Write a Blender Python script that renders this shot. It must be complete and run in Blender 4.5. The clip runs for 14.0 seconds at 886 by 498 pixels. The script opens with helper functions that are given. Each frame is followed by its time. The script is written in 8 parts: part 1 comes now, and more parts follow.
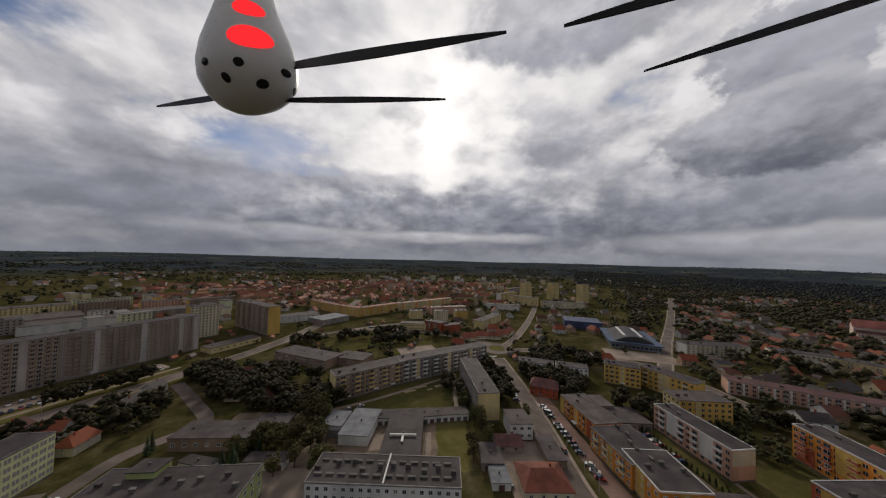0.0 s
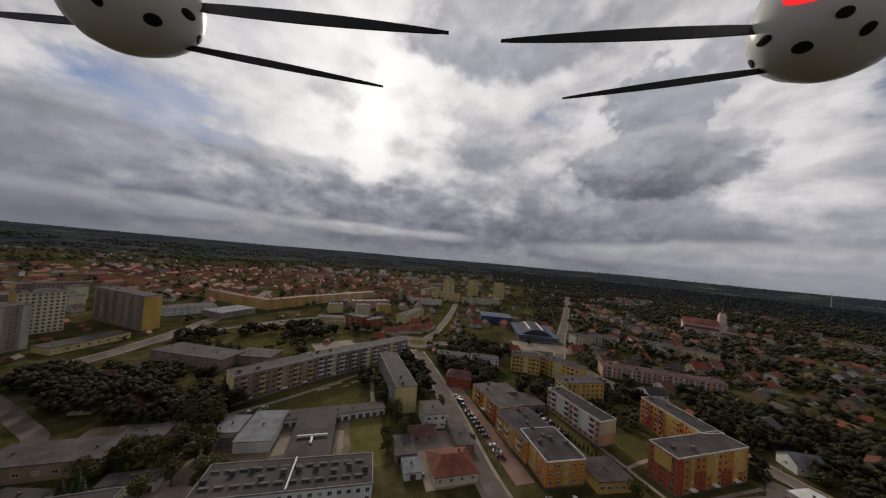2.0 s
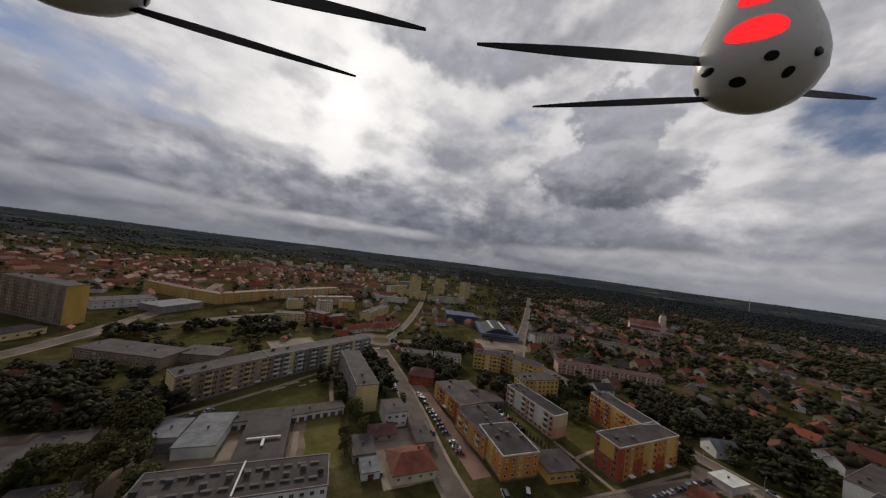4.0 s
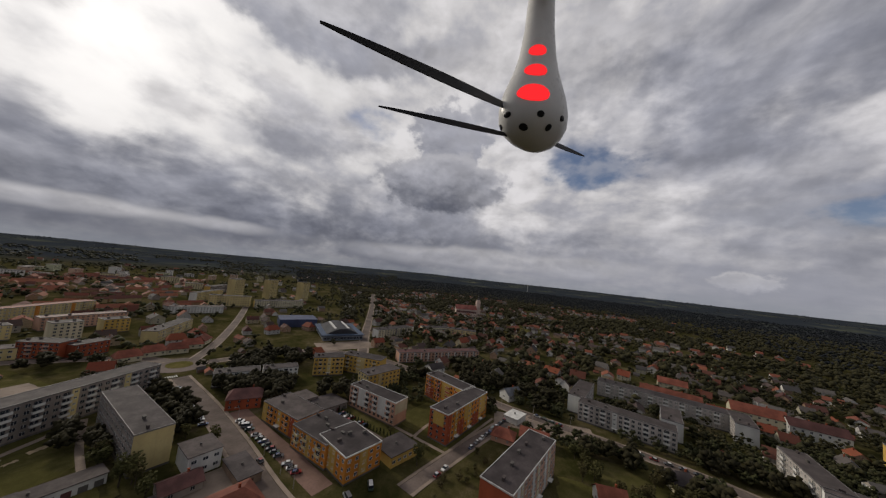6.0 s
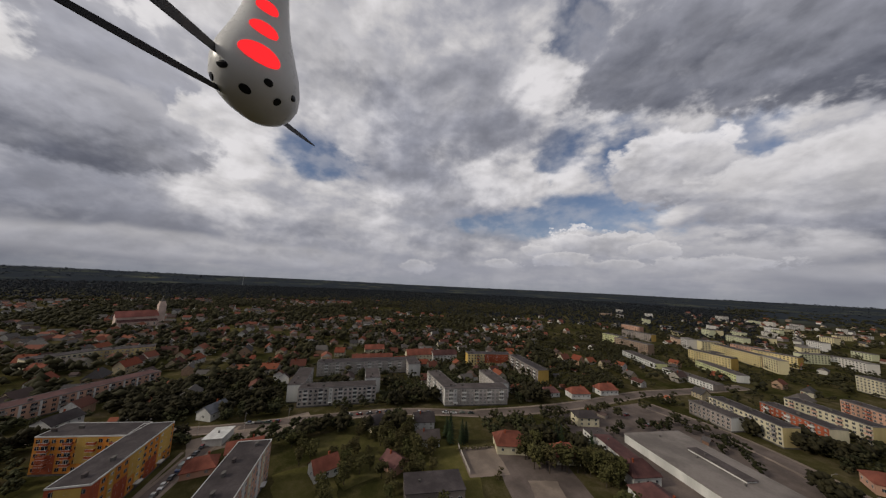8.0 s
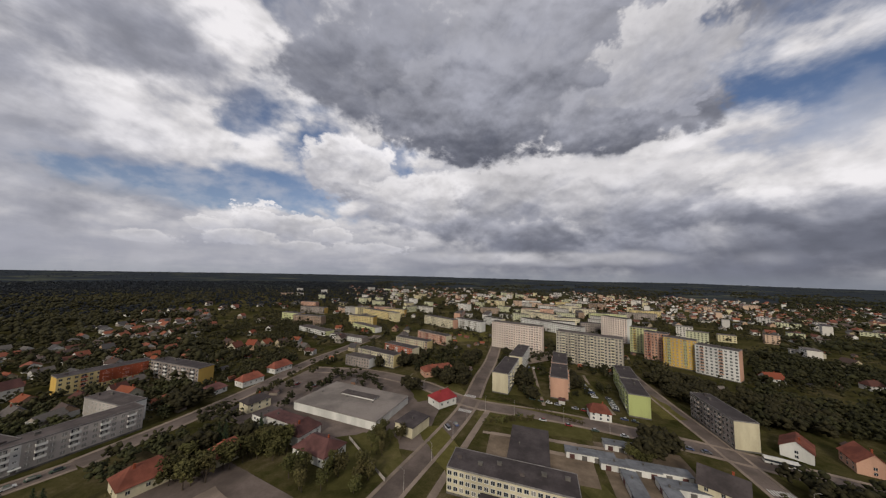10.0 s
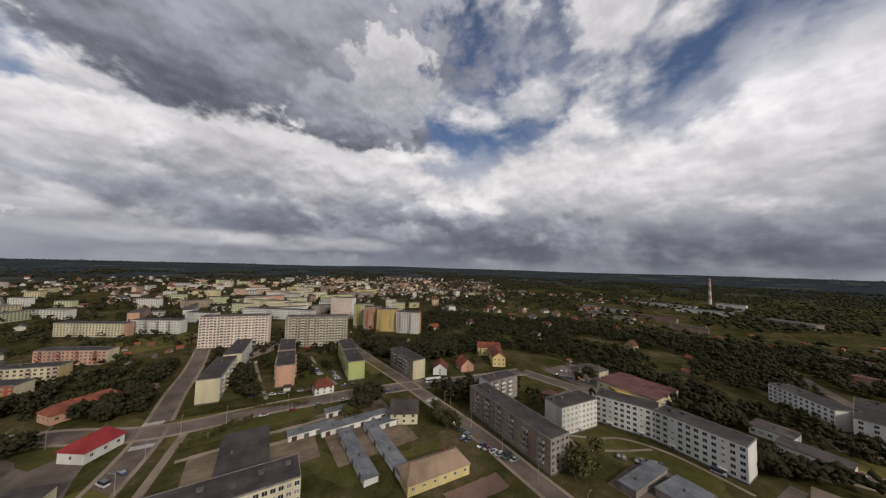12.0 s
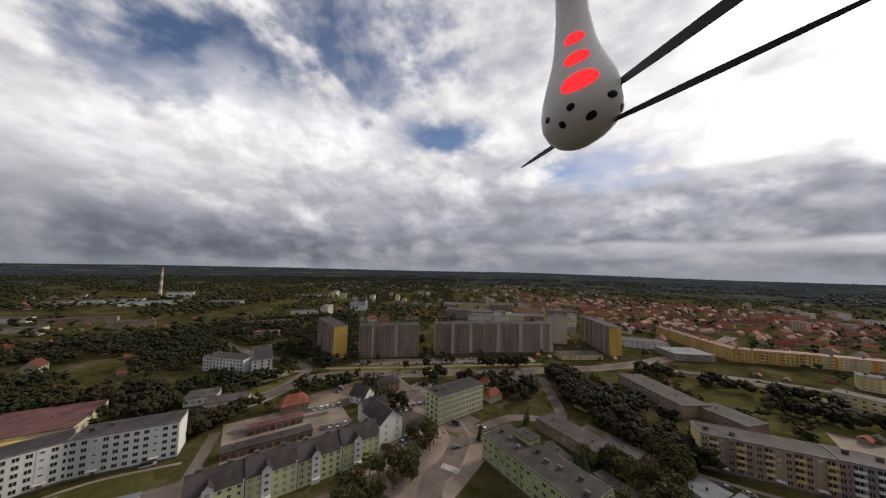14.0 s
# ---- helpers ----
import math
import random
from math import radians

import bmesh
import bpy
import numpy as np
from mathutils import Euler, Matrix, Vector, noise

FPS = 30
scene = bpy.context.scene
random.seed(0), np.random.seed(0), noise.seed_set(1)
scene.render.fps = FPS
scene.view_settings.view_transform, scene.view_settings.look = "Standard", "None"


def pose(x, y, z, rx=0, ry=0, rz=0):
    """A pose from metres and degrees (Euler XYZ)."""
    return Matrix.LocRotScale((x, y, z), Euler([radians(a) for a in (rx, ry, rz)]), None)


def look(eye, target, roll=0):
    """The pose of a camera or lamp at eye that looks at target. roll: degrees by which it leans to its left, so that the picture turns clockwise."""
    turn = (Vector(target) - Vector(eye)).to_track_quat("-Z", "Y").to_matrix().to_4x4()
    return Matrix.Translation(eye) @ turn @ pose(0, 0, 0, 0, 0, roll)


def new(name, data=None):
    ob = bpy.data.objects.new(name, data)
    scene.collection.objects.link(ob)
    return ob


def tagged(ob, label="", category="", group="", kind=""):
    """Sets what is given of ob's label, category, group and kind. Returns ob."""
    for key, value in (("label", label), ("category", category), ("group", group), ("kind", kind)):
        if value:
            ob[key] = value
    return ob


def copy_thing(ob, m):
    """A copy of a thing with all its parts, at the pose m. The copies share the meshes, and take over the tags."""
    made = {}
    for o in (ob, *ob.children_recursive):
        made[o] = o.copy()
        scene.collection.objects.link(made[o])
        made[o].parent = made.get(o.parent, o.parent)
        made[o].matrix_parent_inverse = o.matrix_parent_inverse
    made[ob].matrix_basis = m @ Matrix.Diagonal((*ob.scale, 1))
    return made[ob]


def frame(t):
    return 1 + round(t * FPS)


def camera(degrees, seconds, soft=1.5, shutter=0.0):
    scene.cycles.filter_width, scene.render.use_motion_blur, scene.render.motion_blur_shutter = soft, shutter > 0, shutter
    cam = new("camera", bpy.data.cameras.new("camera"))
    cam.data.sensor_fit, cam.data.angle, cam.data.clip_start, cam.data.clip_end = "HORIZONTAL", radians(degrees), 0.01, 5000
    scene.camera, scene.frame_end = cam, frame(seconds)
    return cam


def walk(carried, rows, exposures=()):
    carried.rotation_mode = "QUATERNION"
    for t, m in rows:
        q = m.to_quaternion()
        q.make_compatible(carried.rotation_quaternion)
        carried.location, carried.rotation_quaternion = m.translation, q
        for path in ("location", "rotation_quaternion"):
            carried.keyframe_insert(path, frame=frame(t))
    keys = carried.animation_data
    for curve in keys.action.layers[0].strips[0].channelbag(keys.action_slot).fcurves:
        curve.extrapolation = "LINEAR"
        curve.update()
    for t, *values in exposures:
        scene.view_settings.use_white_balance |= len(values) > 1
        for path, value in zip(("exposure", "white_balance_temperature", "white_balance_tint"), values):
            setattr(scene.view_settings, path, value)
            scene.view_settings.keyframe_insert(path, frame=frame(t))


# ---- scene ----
# ---------------------------------------------------------------- camera
EYE = 88.2


def aim(az, pitch, roll):
    """Camera pose: heading clockwise from +Y, pitch up and lean, in degrees."""
    return pose(0, 0, EYE, 90 + pitch, 0, -az) @ pose(0, 0, 0, 0, 0, roll)


cam = camera(114.6, 14.0, soft=1.25)
walk(cam, [
    (0, aim(17.13, 1.87, 1.50)),
    (0.5, aim(30.01, 2.22, 2.06)),
    (1, aim(32.00, 2.07, 3.14)),
    (1.5, aim(31.88, 1.87, 4.19)),
    (2, aim(31.64, 1.65, 5.07)),
    (2.2, aim(31.47, 1.72, 5.45)),
    (4.3, aim(40.80, 2.25, 7.28)),
    (4.5, aim(42.91, 2.59, 7.15)),
    (5, aim(48.51, 3.26, 6.89)),
    (5.5, aim(58.39, 4.22, 6.47)),
    (6, aim(68.49, 4.96, 5.88)),
    (6.5, aim(79.68, 5.73, 5.15)),
    (7, aim(93.75, 6.45, 4.26)),
    (7.5, aim(106.47, 6.69, 3.33)),
    (8, aim(120.23, 6.83, 2.69)),
    (8.5, aim(136.41, 6.79, 1.95)),
    (9, aim(152.17, 6.43, 1.45)),
    (9.2, aim(157.99, 6.18, 1.39)),
    (11.3, aim(208.15, 2.95, 1.63)),
    (11.5, aim(213.28, 3.01, 1.61)),
    (12, aim(228.29, 3.25, 1.50)),
    (12.5, aim(244.13, 3.53, 1.33)),
    (13, aim(284.84, 4.44, -0.30)),
    (13.5, aim(301.19, 4.14, 0.61)),
    (14, aim(315.82, 4.00, 1.54)),
], exposures=[(0, -0.46), (2, -0.54), (6.5, -0.56), (8, -0.50), (9, -0.28), (11.5, -0.24), (12.5, -0.19), (13, -0.02), (14, -0.06)])

# ---------------------------------------------------------------- world, sun
SUN_AZ, SUN_EL = 14.0, 29.0


def heading(az, el):
    a, e = radians(az), radians(el)
    return Vector((math.sin(a) * math.cos(e), math.cos(a) * math.cos(e), math.sin(e)))


class Nodes:
    """Short hand for building node trees."""

    def __init__(self, tree):
        self.t = tree
        tree.nodes.clear()

    def n(self, kind):
        return self.t.nodes.new(kind)

    def put(self, node, slot, value):
        if isinstance(value, bpy.types.NodeSocket):
            self.t.links.new(value, node.inputs[slot])
        elif value is not None:
            node.inputs[slot].default_value = value

    def math(self, op, a, b=None, c=None, clamp=False):
        m = self.n("ShaderNodeMath")
        m.operation, m.use_clamp = op, clamp
        for i, v in enumerate((a, b, c)):
            self.put(m, i, v)
        return m.outputs[0]

    def vec(self, op, a, b=None):
        m = self.n("ShaderNodeVectorMath")
        m.operation = op
        self.put(m, 0, a)
        if b is not None:
            self.put(m, 3 if op == "SCALE" else 1, b)
        return m.outputs["Value" if op in ("LENGTH", "DOT_PRODUCT", "DISTANCE") else 0]

    def span(self, v, a, b, c=0.0, d=1.0, smooth=True):
        m = self.n("ShaderNodeMapRange")
        m.interpolation_type = "SMOOTHSTEP" if smooth else "LINEAR"
        for i, x in enumerate((v, a, b, c, d)):
            self.put(m, i, x)
        return m.outputs[0]

    def mix(self, f, a, b, kind="MIX"):
        m = self.n("ShaderNodeMix")
        m.data_type, m.blend_type, m.clamp_factor = "RGBA", kind, True
        self.put(m, 0, f)
        for i, v in ((6, a), (7, b)):
            self.put(m, i, (*v, 1) if isinstance(v, tuple) and len(v) == 3 else v)
        return m.outputs[2]

    def noise(self, v, scale, detail=4.0, rough=0.5, w=0.0, distort=0.0):
        m = self.n("ShaderNodeTexNoise")
        m.noise_dimensions = "3D"
        self.put(m, "Vector", v)
        for k, x in (("Scale", scale), ("Detail", detail), ("Roughness", rough), ("Distortion", distort)):
            self.put(m, k, x)
        return m.outputs[0]

    def ramp(self, f, stops, constant=False):
        m = self.n("ShaderNodeValToRGB")
        if constant:
            m.color_ramp.interpolation = "CONSTANT"
        e = m.color_ramp.elements
        while len(e) < len(stops):
            e.new(0.5)
        for el, (p, c) in zip(e, stops):
            el.position, el.color = p, (*c, 1)
        self.put(m, 0, f)
        return m.outputs[0]


world = bpy.data.worlds.new("sky")
scene.world = world
world.use_nodes = True
W = Nodes(world.node_tree)
sky = W.n("ShaderNodeTexSky")
sky.sky_type, sky.sun_disc = "NISHITA", False
sky.sun_elevation, sky.sun_rotation = radians(SUN_EL), radians(SUN_AZ)
sky.air_density, sky.dust_density, sky.ozone_density = 1.0, 0.6, 1.5
way = W.n("ShaderNodeTexCoord").outputs["Generated"]
xyz = W.n("ShaderNodeSeparateXYZ")
W.put(xyz, 0, way)
up = W.math("MAXIMUM", xyz.outputs[2], 0.0)
# a cloud deck seen in perspective
flat = W.math("ADD", up, 0.16)
deck = W.n("ShaderNodeCombineXYZ")
W.put(deck, 0, W.math("DIVIDE", xyz.outputs[0], flat))
W.put(deck, 1, W.math("DIVIDE", xyz.outputs[1], flat))
deck = deck.outputs[0]
n_deck = W.noise(W.vec("ADD", deck, (7.3, 2.1, 4.0)), 2.2, 6, 0.55)
# folded vapour: every field is sampled twice, the second time a little towards the sun, so that the difference lights its bumps
TOWARDS = heading(SUN_AZ, 0) * 0.45 + Vector((0, 0, 1.0))
squat = W.vec("MULTIPLY", way, (1, 1, 1.55))
fold = W.n("ShaderNodeTexNoise")
for slot, value in (("Vector", squat), ("Scale", 3.2), ("Detail", 3.0)):
    W.put(fold, slot, value)
folded = W.vec("ADD", squat, W.vec("SCALE", W.vec("SUBTRACT", fold.outputs["Color"], (0.5, 0.5, 0.5)), 0.07))


def vapour(scale, detail, rough, reach):
    """A noise field over the sky and the light on its folds."""
    here = W.noise(folded, scale, detail, rough)
    lit = W.noise(W.vec("ADD", folded, tuple(TOWARDS * reach)), scale, detail, rough)
    return here, W.math("SUBTRACT", lit, here)


n_dir, lit_dir = vapour(5.0, 7, 0.50, 0.045)
n_fine, lit_fine = vapour(15.0, 6, 0.52, 0.016)
n_soft = W.noise(W.vec("MULTIPLY", way, (1, 1, 1.9)), 4.0, 8, 0.50)
# thick parts turn dark below and light above
relief = W.math("ADD", W.math("MULTIPLY", lit_dir, -2.0), W.math("MULTIPLY", lit_fine, -0.8))
ragged = W.math("ADD", W.math("MULTIPLY", W.math("SUBTRACT", n_dir, 0.5), 3.0), W.math("MULTIPLY", W.math("SUBTRACT", n_fine, 0.5), 0.9))
# rounded billows for the heaped clouds
bend = W.n("ShaderNodeTexNoise")
W.put(bend, "Vector", way)
W.put(bend, "Scale", 9.0)
W.put(bend, "Detail", 4.0)
cells = W.n("ShaderNodeTexVoronoi")
cells.feature = "F1"
W.put(cells, "Vector", W.vec("ADD", W.vec("MULTIPLY", way, (1, 1, 1.25)), W.vec("SCALE", W.vec("SUBTRACT", bend.outputs["Color"], (0.5, 0.5, 0.5)), 0.09)))
W.put(cells, "Scale", 11.0)
W.put(cells, "Detail", 3.0)
W.put(cells, "Roughness", 0.55)
W.put(cells, "Lacunarity", 2.3)
cells.normalize = True
billow = W.math("SUBTRACT", cells.outputs["Distance"], 0.30)
lumps = W.n("ShaderNodeTexVoronoi")
lumps.normalize = True
W.put(lumps, "Vector", W.vec("ADD", W.vec("MULTIPLY", way, (1, 1, 1.6)), W.vec("SCALE", W.vec("SUBTRACT", bend.outputs["Color"], (0.5, 0.5, 0.5)), 0.05)))
for slot, value in (("Scale", 36.0), ("Detail", 3.0), ("Roughness", 0.6), ("Lacunarity", 2.3)):
    W.put(lumps, slot, value)
heaped = W.math("ADD", W.math("MULTIPLY", billow, 1.7), W.math("ADD", W.math("MULTIPLY", W.math("SUBTRACT", n_dir, 0.5), 1.8), W.math("MULTIPLY", W.math("SUBTRACT", n_fine, 0.5), 1.3)))
small_heaped = W.math("ADD", W.math("MULTIPLY", W.math("SUBTRACT", lumps.outputs["Distance"], 0.30), 1.0), W.math("ADD", W.math("MULTIPLY", W.math("SUBTRACT", n_fine, 0.5), 1.6), W.math("MULTIPLY", W.math("SUBTRACT", n_dir, 0.5), 1.0)))


def puff(az, el, wide, tall, edge=0.5, rough=0.75, after=None, heap=False):
    """Mask of a ragged cloud of that half width and half height in degrees, the height within it and the thin lit rim; after: what it is laid over."""
    d = heading(az, el)
    shape = (small_heaped if tall < 3.1 else heaped) if heap else ragged
    here = way if after is None else W.vec("ADD", way, W.vec("SCALE", after, 1e-7))
    rel = W.vec("SUBTRACT", here, tuple(d))
    part_z = W.n("ShaderNodeSeparateXYZ")
    W.put(part_z, 0, rel)
    dz = part_z.outputs[2]
    if heap:
        # flat below, domed above
        flat_z = W.n("ShaderNodeCombineXYZ")
        W.put(flat_z, 0, part_z.outputs[0])
        W.put(flat_z, 1, part_z.outputs[1])
        W.put(flat_z, 2, W.math("MAXIMUM", dz, W.math("MULTIPLY", dz, -1.25)))
        rel = flat_z.outputs[0]
    off = W.vec("LENGTH", W.vec("MULTIPLY", rel, (1, 1, wide / tall)))
    off = W.math("ADD", W.math("DIVIDE", off, math.sin(radians(min(wide, 80)))), W.math("MULTIPLY", shape, rough))
    lift = W.math("ADD", W.math("DIVIDE", dz, math.sin(radians(tall))), W.math("MULTIPLY", shape, -0.4 if heap else 0.6))
    return W.span(off, 1.12 + edge, 1.12 - edge) if heap else W.span(off, 1.0 + edge, 1.0 - edge), lift, off
WARM = (1.0, 0.985, 0.99)


def tone(v):
    """A cloud grey, cooler when dark."""
    k = min(1.0, v * 1.3)
    return (v * (0.86 + 0.14 * k), v * (0.95 + 0.035 * k), v * (1.27 - 0.27 * k))


# high veil with blue gaps
gap = None
for a, e, w, t in ((-20, 17.6, 10, 2.6), (93, 22, 7, 3.6), (131, 12.5, 14, 3.0), (143, 14, 10, 3.2), (-122, 32, 19, 12), (-110, 36, 16, 9), (-86, 29, 17, 7),
                   (-45, 25, 9, 3), (-18, 18, 9, 2.2), (150, 27, 7, 4), (-135, 40, 14, 8), (52, 26, 4, 3), (-60, 38, 12, 5)):
    g = puff(a, e, w, t, 0.45, 0.9, gap)[0]
    gap = g if gap is None else W.math("MAXIMUM", gap, g)
veil_mass = W.math("ADD", W.math("MULTIPLY", n_soft, 0.45), W.math("MULTIPLY", n_deck, 0.25))
veil_mass = W.math("ADD", W.math("ADD", veil_mass, W.math("MULTIPLY", n_dir, 0.30)), W.math("MULTIPLY", relief, 0.22))
cover = W.math("SUBTRACT", 1.0, W.math("MULTIPLY", gap, W.span(n_deck, 0.66, 0.42)), clamp=True)
grey = W.ramp(veil_mass, ((0.34, tone(0.40)), (0.45, tone(0.58)), (0.54, tone(0.80)), (0.64, tone(1.04))))
towards = W.math("MAXIMUM", W.vec("DOT_PRODUCT", way, tuple(heading(15, 27))), 0.0)
glow = W.math("POWER", towards, 28.0)
wide_glow = W.math("POWER", towards, 3.2)
grey = W.mix(W.math("MULTIPLY", wide_glow, W.span(n_soft, 0.3, 0.7, 0.15, 0.75)), grey, (1.14, 1.13, 1.11))
grey = W.mix(W.math("MULTIPLY", glow, W.span(n_dir, 0.28, 0.62, 0.35, 1.0)), grey, (1.62, 1.59, 1.54))
blue = W.vec("MULTIPLY", W.vec("SCALE", sky.outputs[0], 0.088), (0.95, 0.95, 1.06))
colour = W.mix(cover, blue, grey)
# the cloud base closes in towards the horizon, lighter where showers have passed
low = W.span(xyz.outputs[2], 0.20, 0.03)
clearer = W.span(W.vec("DOT_PRODUCT", way, tuple(heading(128, 0))), 0.35, 0.95)
colour = W.mix(W.math("MULTIPLY", low, W.span(n_soft, 0.3, 0.7, 0.55, 0.95)), colour, W.mix(clearer, tone(0.20), tone(0.42)))
# rain bands and soft layers, far ones first: bearing, height, half sizes, top tone, base tone, softness
def cloud(a, e, w, t, hi, lo, soft, amount):
    """Lays a cloud over the sky so far: bearing, height, half sizes, top and base tone, softness; no tone at all opens a clear gap."""
    global colour
    heap, clear_sky = soft < 0.35, hi == 0
    mask, lift, off = puff(a, e, w, t, max(0.13, soft * 0.95) if heap else soft, (1.5 if t < 3.1 else 0.95 if w < 8 else 0.66) if heap else 1.5 if clear_sky else 0.95, colour, heap)
    if clear_sky:
        body = W.mix(W.span(n_fine, 0.35, 0.7, 0.05, 0.45), blue, tone(0.72))
    else:
        height = W.math("ADD", W.math("MULTIPLY", lift, 0.85), W.math("MULTIPLY", relief, 1.7 if heap else 1.2))
        body = W.mix(W.span(height, -1.25 if heap else -0.85, 0.95 if heap else 0.8), tone(lo), tone(hi))
        body = W.vec("SCALE", body, W.math("MULTIPLY", W.span(n_fine, 0.3, 0.7, 0.90, 1.10), W.span(n_soft, 0.3, 0.7, 0.86, 1.16)))
    if heap:
        body = W.mix(W.math("MULTIPLY", W.span(off, 0.55, 1.0), W.span(lift, -0.1, 0.9, 0, 0.55)), body, tone(hi * 1.22))
    colour = W.mix(W.math("MULTIPLY", mask, amount), colour, body)


cloud(20, 7.5, 46, 5.5, 0.4, 0.21, 0.7, 0.9)
cloud(-32, 8, 36, 5.5, 0.42, 0.24, 0.7, 0.85)
cloud(56, 8.5, 28, 4.4, 0.38, 0.22, 0.7, 0.9)
cloud(-88, 4.5, 38, 5, 0.28, 0.15, 0.7, 0.95)
cloud(-125, 6, 32, 4.6, 0.31, 0.16, 0.6, 0.95)
cloud(-155, 5, 22, 4.5, 0.42, 0.24, 0.7, 0.85)
cloud(-50, 12, 30, 5, 0.6, 0.42, 0.7, 0.7)
cloud(121, 17, 14, 8, 0.6, 0.36, 0.7, 0.85)
cloud(105, 9, 30, 5, 0.62, 0.46, 0.7, 0.6)
cloud(-20, 13, 22, 3.5, 0.55, 0.34, 0.6, 0.7)
cloud(44, 13, 22, 3.0, 0.55, 0.36, 0.6, 0.7)
cloud(15, 4.2, 18, 1.0, 0.85, 0.7, 0.5, 0.6)
cloud(78, 3.6, 24, 1.5, 0.76, 0.62, 0.5, 0.6)
cloud(-165, 3.4, 20, 1.2, 0.8, 0.62, 0.5, 0.6)
cloud(-10, 4.0, 16, 1.2, 0.66, 0.5, 0.5, 0.6)
cloud(-101, 15, 20, 6.5, 0.92, 0.66, 0.6, 0.8)
cloud(-74, 20, 20, 8, 0.98, 0.74, 0.6, 0.8)
cloud(-8, 26, 15, 7, 1.15, 0.85, 0.7, 0.5)
cloud(112, 30, 20, 9, 0.66, 0.5, 0.7, 0.8)
cloud(-60, 14, 15, 3.6, 0.62, 0.44, 0.4, 0.8)
cloud(-30, 10, 16, 2.2, 0.52, 0.36, 0.35, 0.7)
cloud(2, 14.5, 14, 2.0, 0.66, 0.42, 0.35, 0.7)
cloud(-36, 20, 13, 2.2, 0.62, 0.45, 0.4, 0.6)
# clear gaps
cloud(144, 12.8, 13, 2.8, 0, 0, 0.4, 0.9)
cloud(146, 23, 8, 3.4, 0, 0, 0.4, 0.85)
cloud(93, 21.6, 6, 3.0, 0, 0, 0.4, 0.95)
cloud(150, 25.5, 6, 3, 0, 0, 0.4, 0.9)
cloud(168.6, 21.8, 5, 3, 0, 0, 0.35, 0.9)
cloud(146, 42, 4, 3, 0, 0, 0.4, 0.9)
cloud(-111, 36, 11, 9, 0, 0, 0.45, 0.85)
cloud(-66, 38, 14, 5, 0, 0, 0.5, 0.7)
cloud(-19, 19.5, 8, 1.8, 0, 0, 0.5, 0.6)
cloud(-9, 15.4, 6, 1.2, 0, 0, 0.5, 0.5)
cloud(-98, 25, 9, 4, 0, 0, 0.5, 0.6)
# cumulus heaps with sunlit tops
cloud(42, 22, 12, 3.4, 0.72, 0.46, 0.42, 0.85)
cloud(35.5, 27.5, 5, 2.0, 0.85, 0.66, 0.42, 0.75)
cloud(8, 27, 5, 1.8, 1.0, 0.85, 0.5, 0.7)
cloud(39, 38, 15, 4.6, 0.66, 0.42, 0.35, 0.9)
cloud(22, 20, 6, 1.8, 0.95, 0.78, 0.5, 0.7)
cloud(68, 26, 6, 6.5, 0.52, 0.36, 0.18, 0.95)
cloud(67, 17.3, 10.5, 4.8, 0.56, 0.17, 0.2, 1.0)
cloud(86, 34, 18, 6, 0.8, 0.58, 0.5, 0.85)
cloud(150.5, 7.9, 4.6, 2.0, 0.80, 0.50, 0.16, 0.95)
cloud(145, 8.6, 3.6, 2.5, 0.92, 0.56, 0.14, 0.95)
cloud(138.5, 7.0, 2.4, 1.3, 0.78, 0.54, 0.18, 0.85)
cloud(142.5, 5.2, 4.2, 1.1, 0.72, 0.50, 0.2, 0.85)
cloud(157, 6.6, 3.2, 1.2, 0.76, 0.52, 0.18, 0.85)
cloud(132.5, 4.2, 3.6, 1.0, 0.70, 0.54, 0.2, 0.8)
cloud(152, 4.4, 3.4, 0.8, 0.7, 0.52, 0.2, 0.8)
cloud(115.5, 3.0, 2.6, 1.2, 0.66, 0.56, 0.3, 0.8)
cloud(165, 4.5, 6, 1.2, 0.66, 0.46, 0.2, 0.8)
cloud(160.5, 19.2, 6.8, 5.4, 0.92, 0.4, 0.15, 1.0)
cloud(177, 13.6, 12, 5.6, 0.88, 0.4, 0.15, 1.0)
cloud(-163, 15.5, 14, 6.0, 0.74, 0.3, 0.18, 1.0)
cloud(-150, 13.5, 13, 5.2, 0.74, 0.3, 0.18, 1.0)
cloud(-136, 10, 12, 3.0, 0.46, 0.22, 0.42, 0.95)
cloud(-168, 8, 18, 3.0, 0.42, 0.22, 0.42, 0.9)
cloud(-118, 7.5, 14, 3.0, 0.38, 0.2, 0.42, 0.95)
cloud(172, 35, 19, 9, 0.38, 0.17, 0.2, 0.95)
cloud(122, 31, 14, 8, 0.50, 0.34, 0.5, 0.85)
cloud(-158, 38, 22, 10, 0.5, 0.26, 0.2, 1.0)
cloud(-171, 30.5, 20, 8.5, 0.44, 0.15, 0.16, 1.0)
cloud(-150, 26, 11, 5.2, 0.46, 0.15, 0.16, 1.0)
cloud(-143, 33, 7, 7, 0.72, 0.42, 0.15, 1.0)
cloud(-100, 39, 4.5, 6, 0.9, 0.74, 0.3, 0.9)
cloud(-114.7, 30, 4, 3.2, 0.85, 0.72, 0.34, 0.6)
colour = W.vec("MULTIPLY", colour, WARM)
haze = W.span(xyz.outputs[2], 0.03, -0.01)
colour = W.mix(W.math("MULTIPLY", haze, 0.4), colour, (0.30, 0.33, 0.38))
bg = W.n("ShaderNodeBackground")
W.put(bg, 0, colour)
W.put(bg, 1, 1.0)
out = W.n("ShaderNodeOutputWorld")
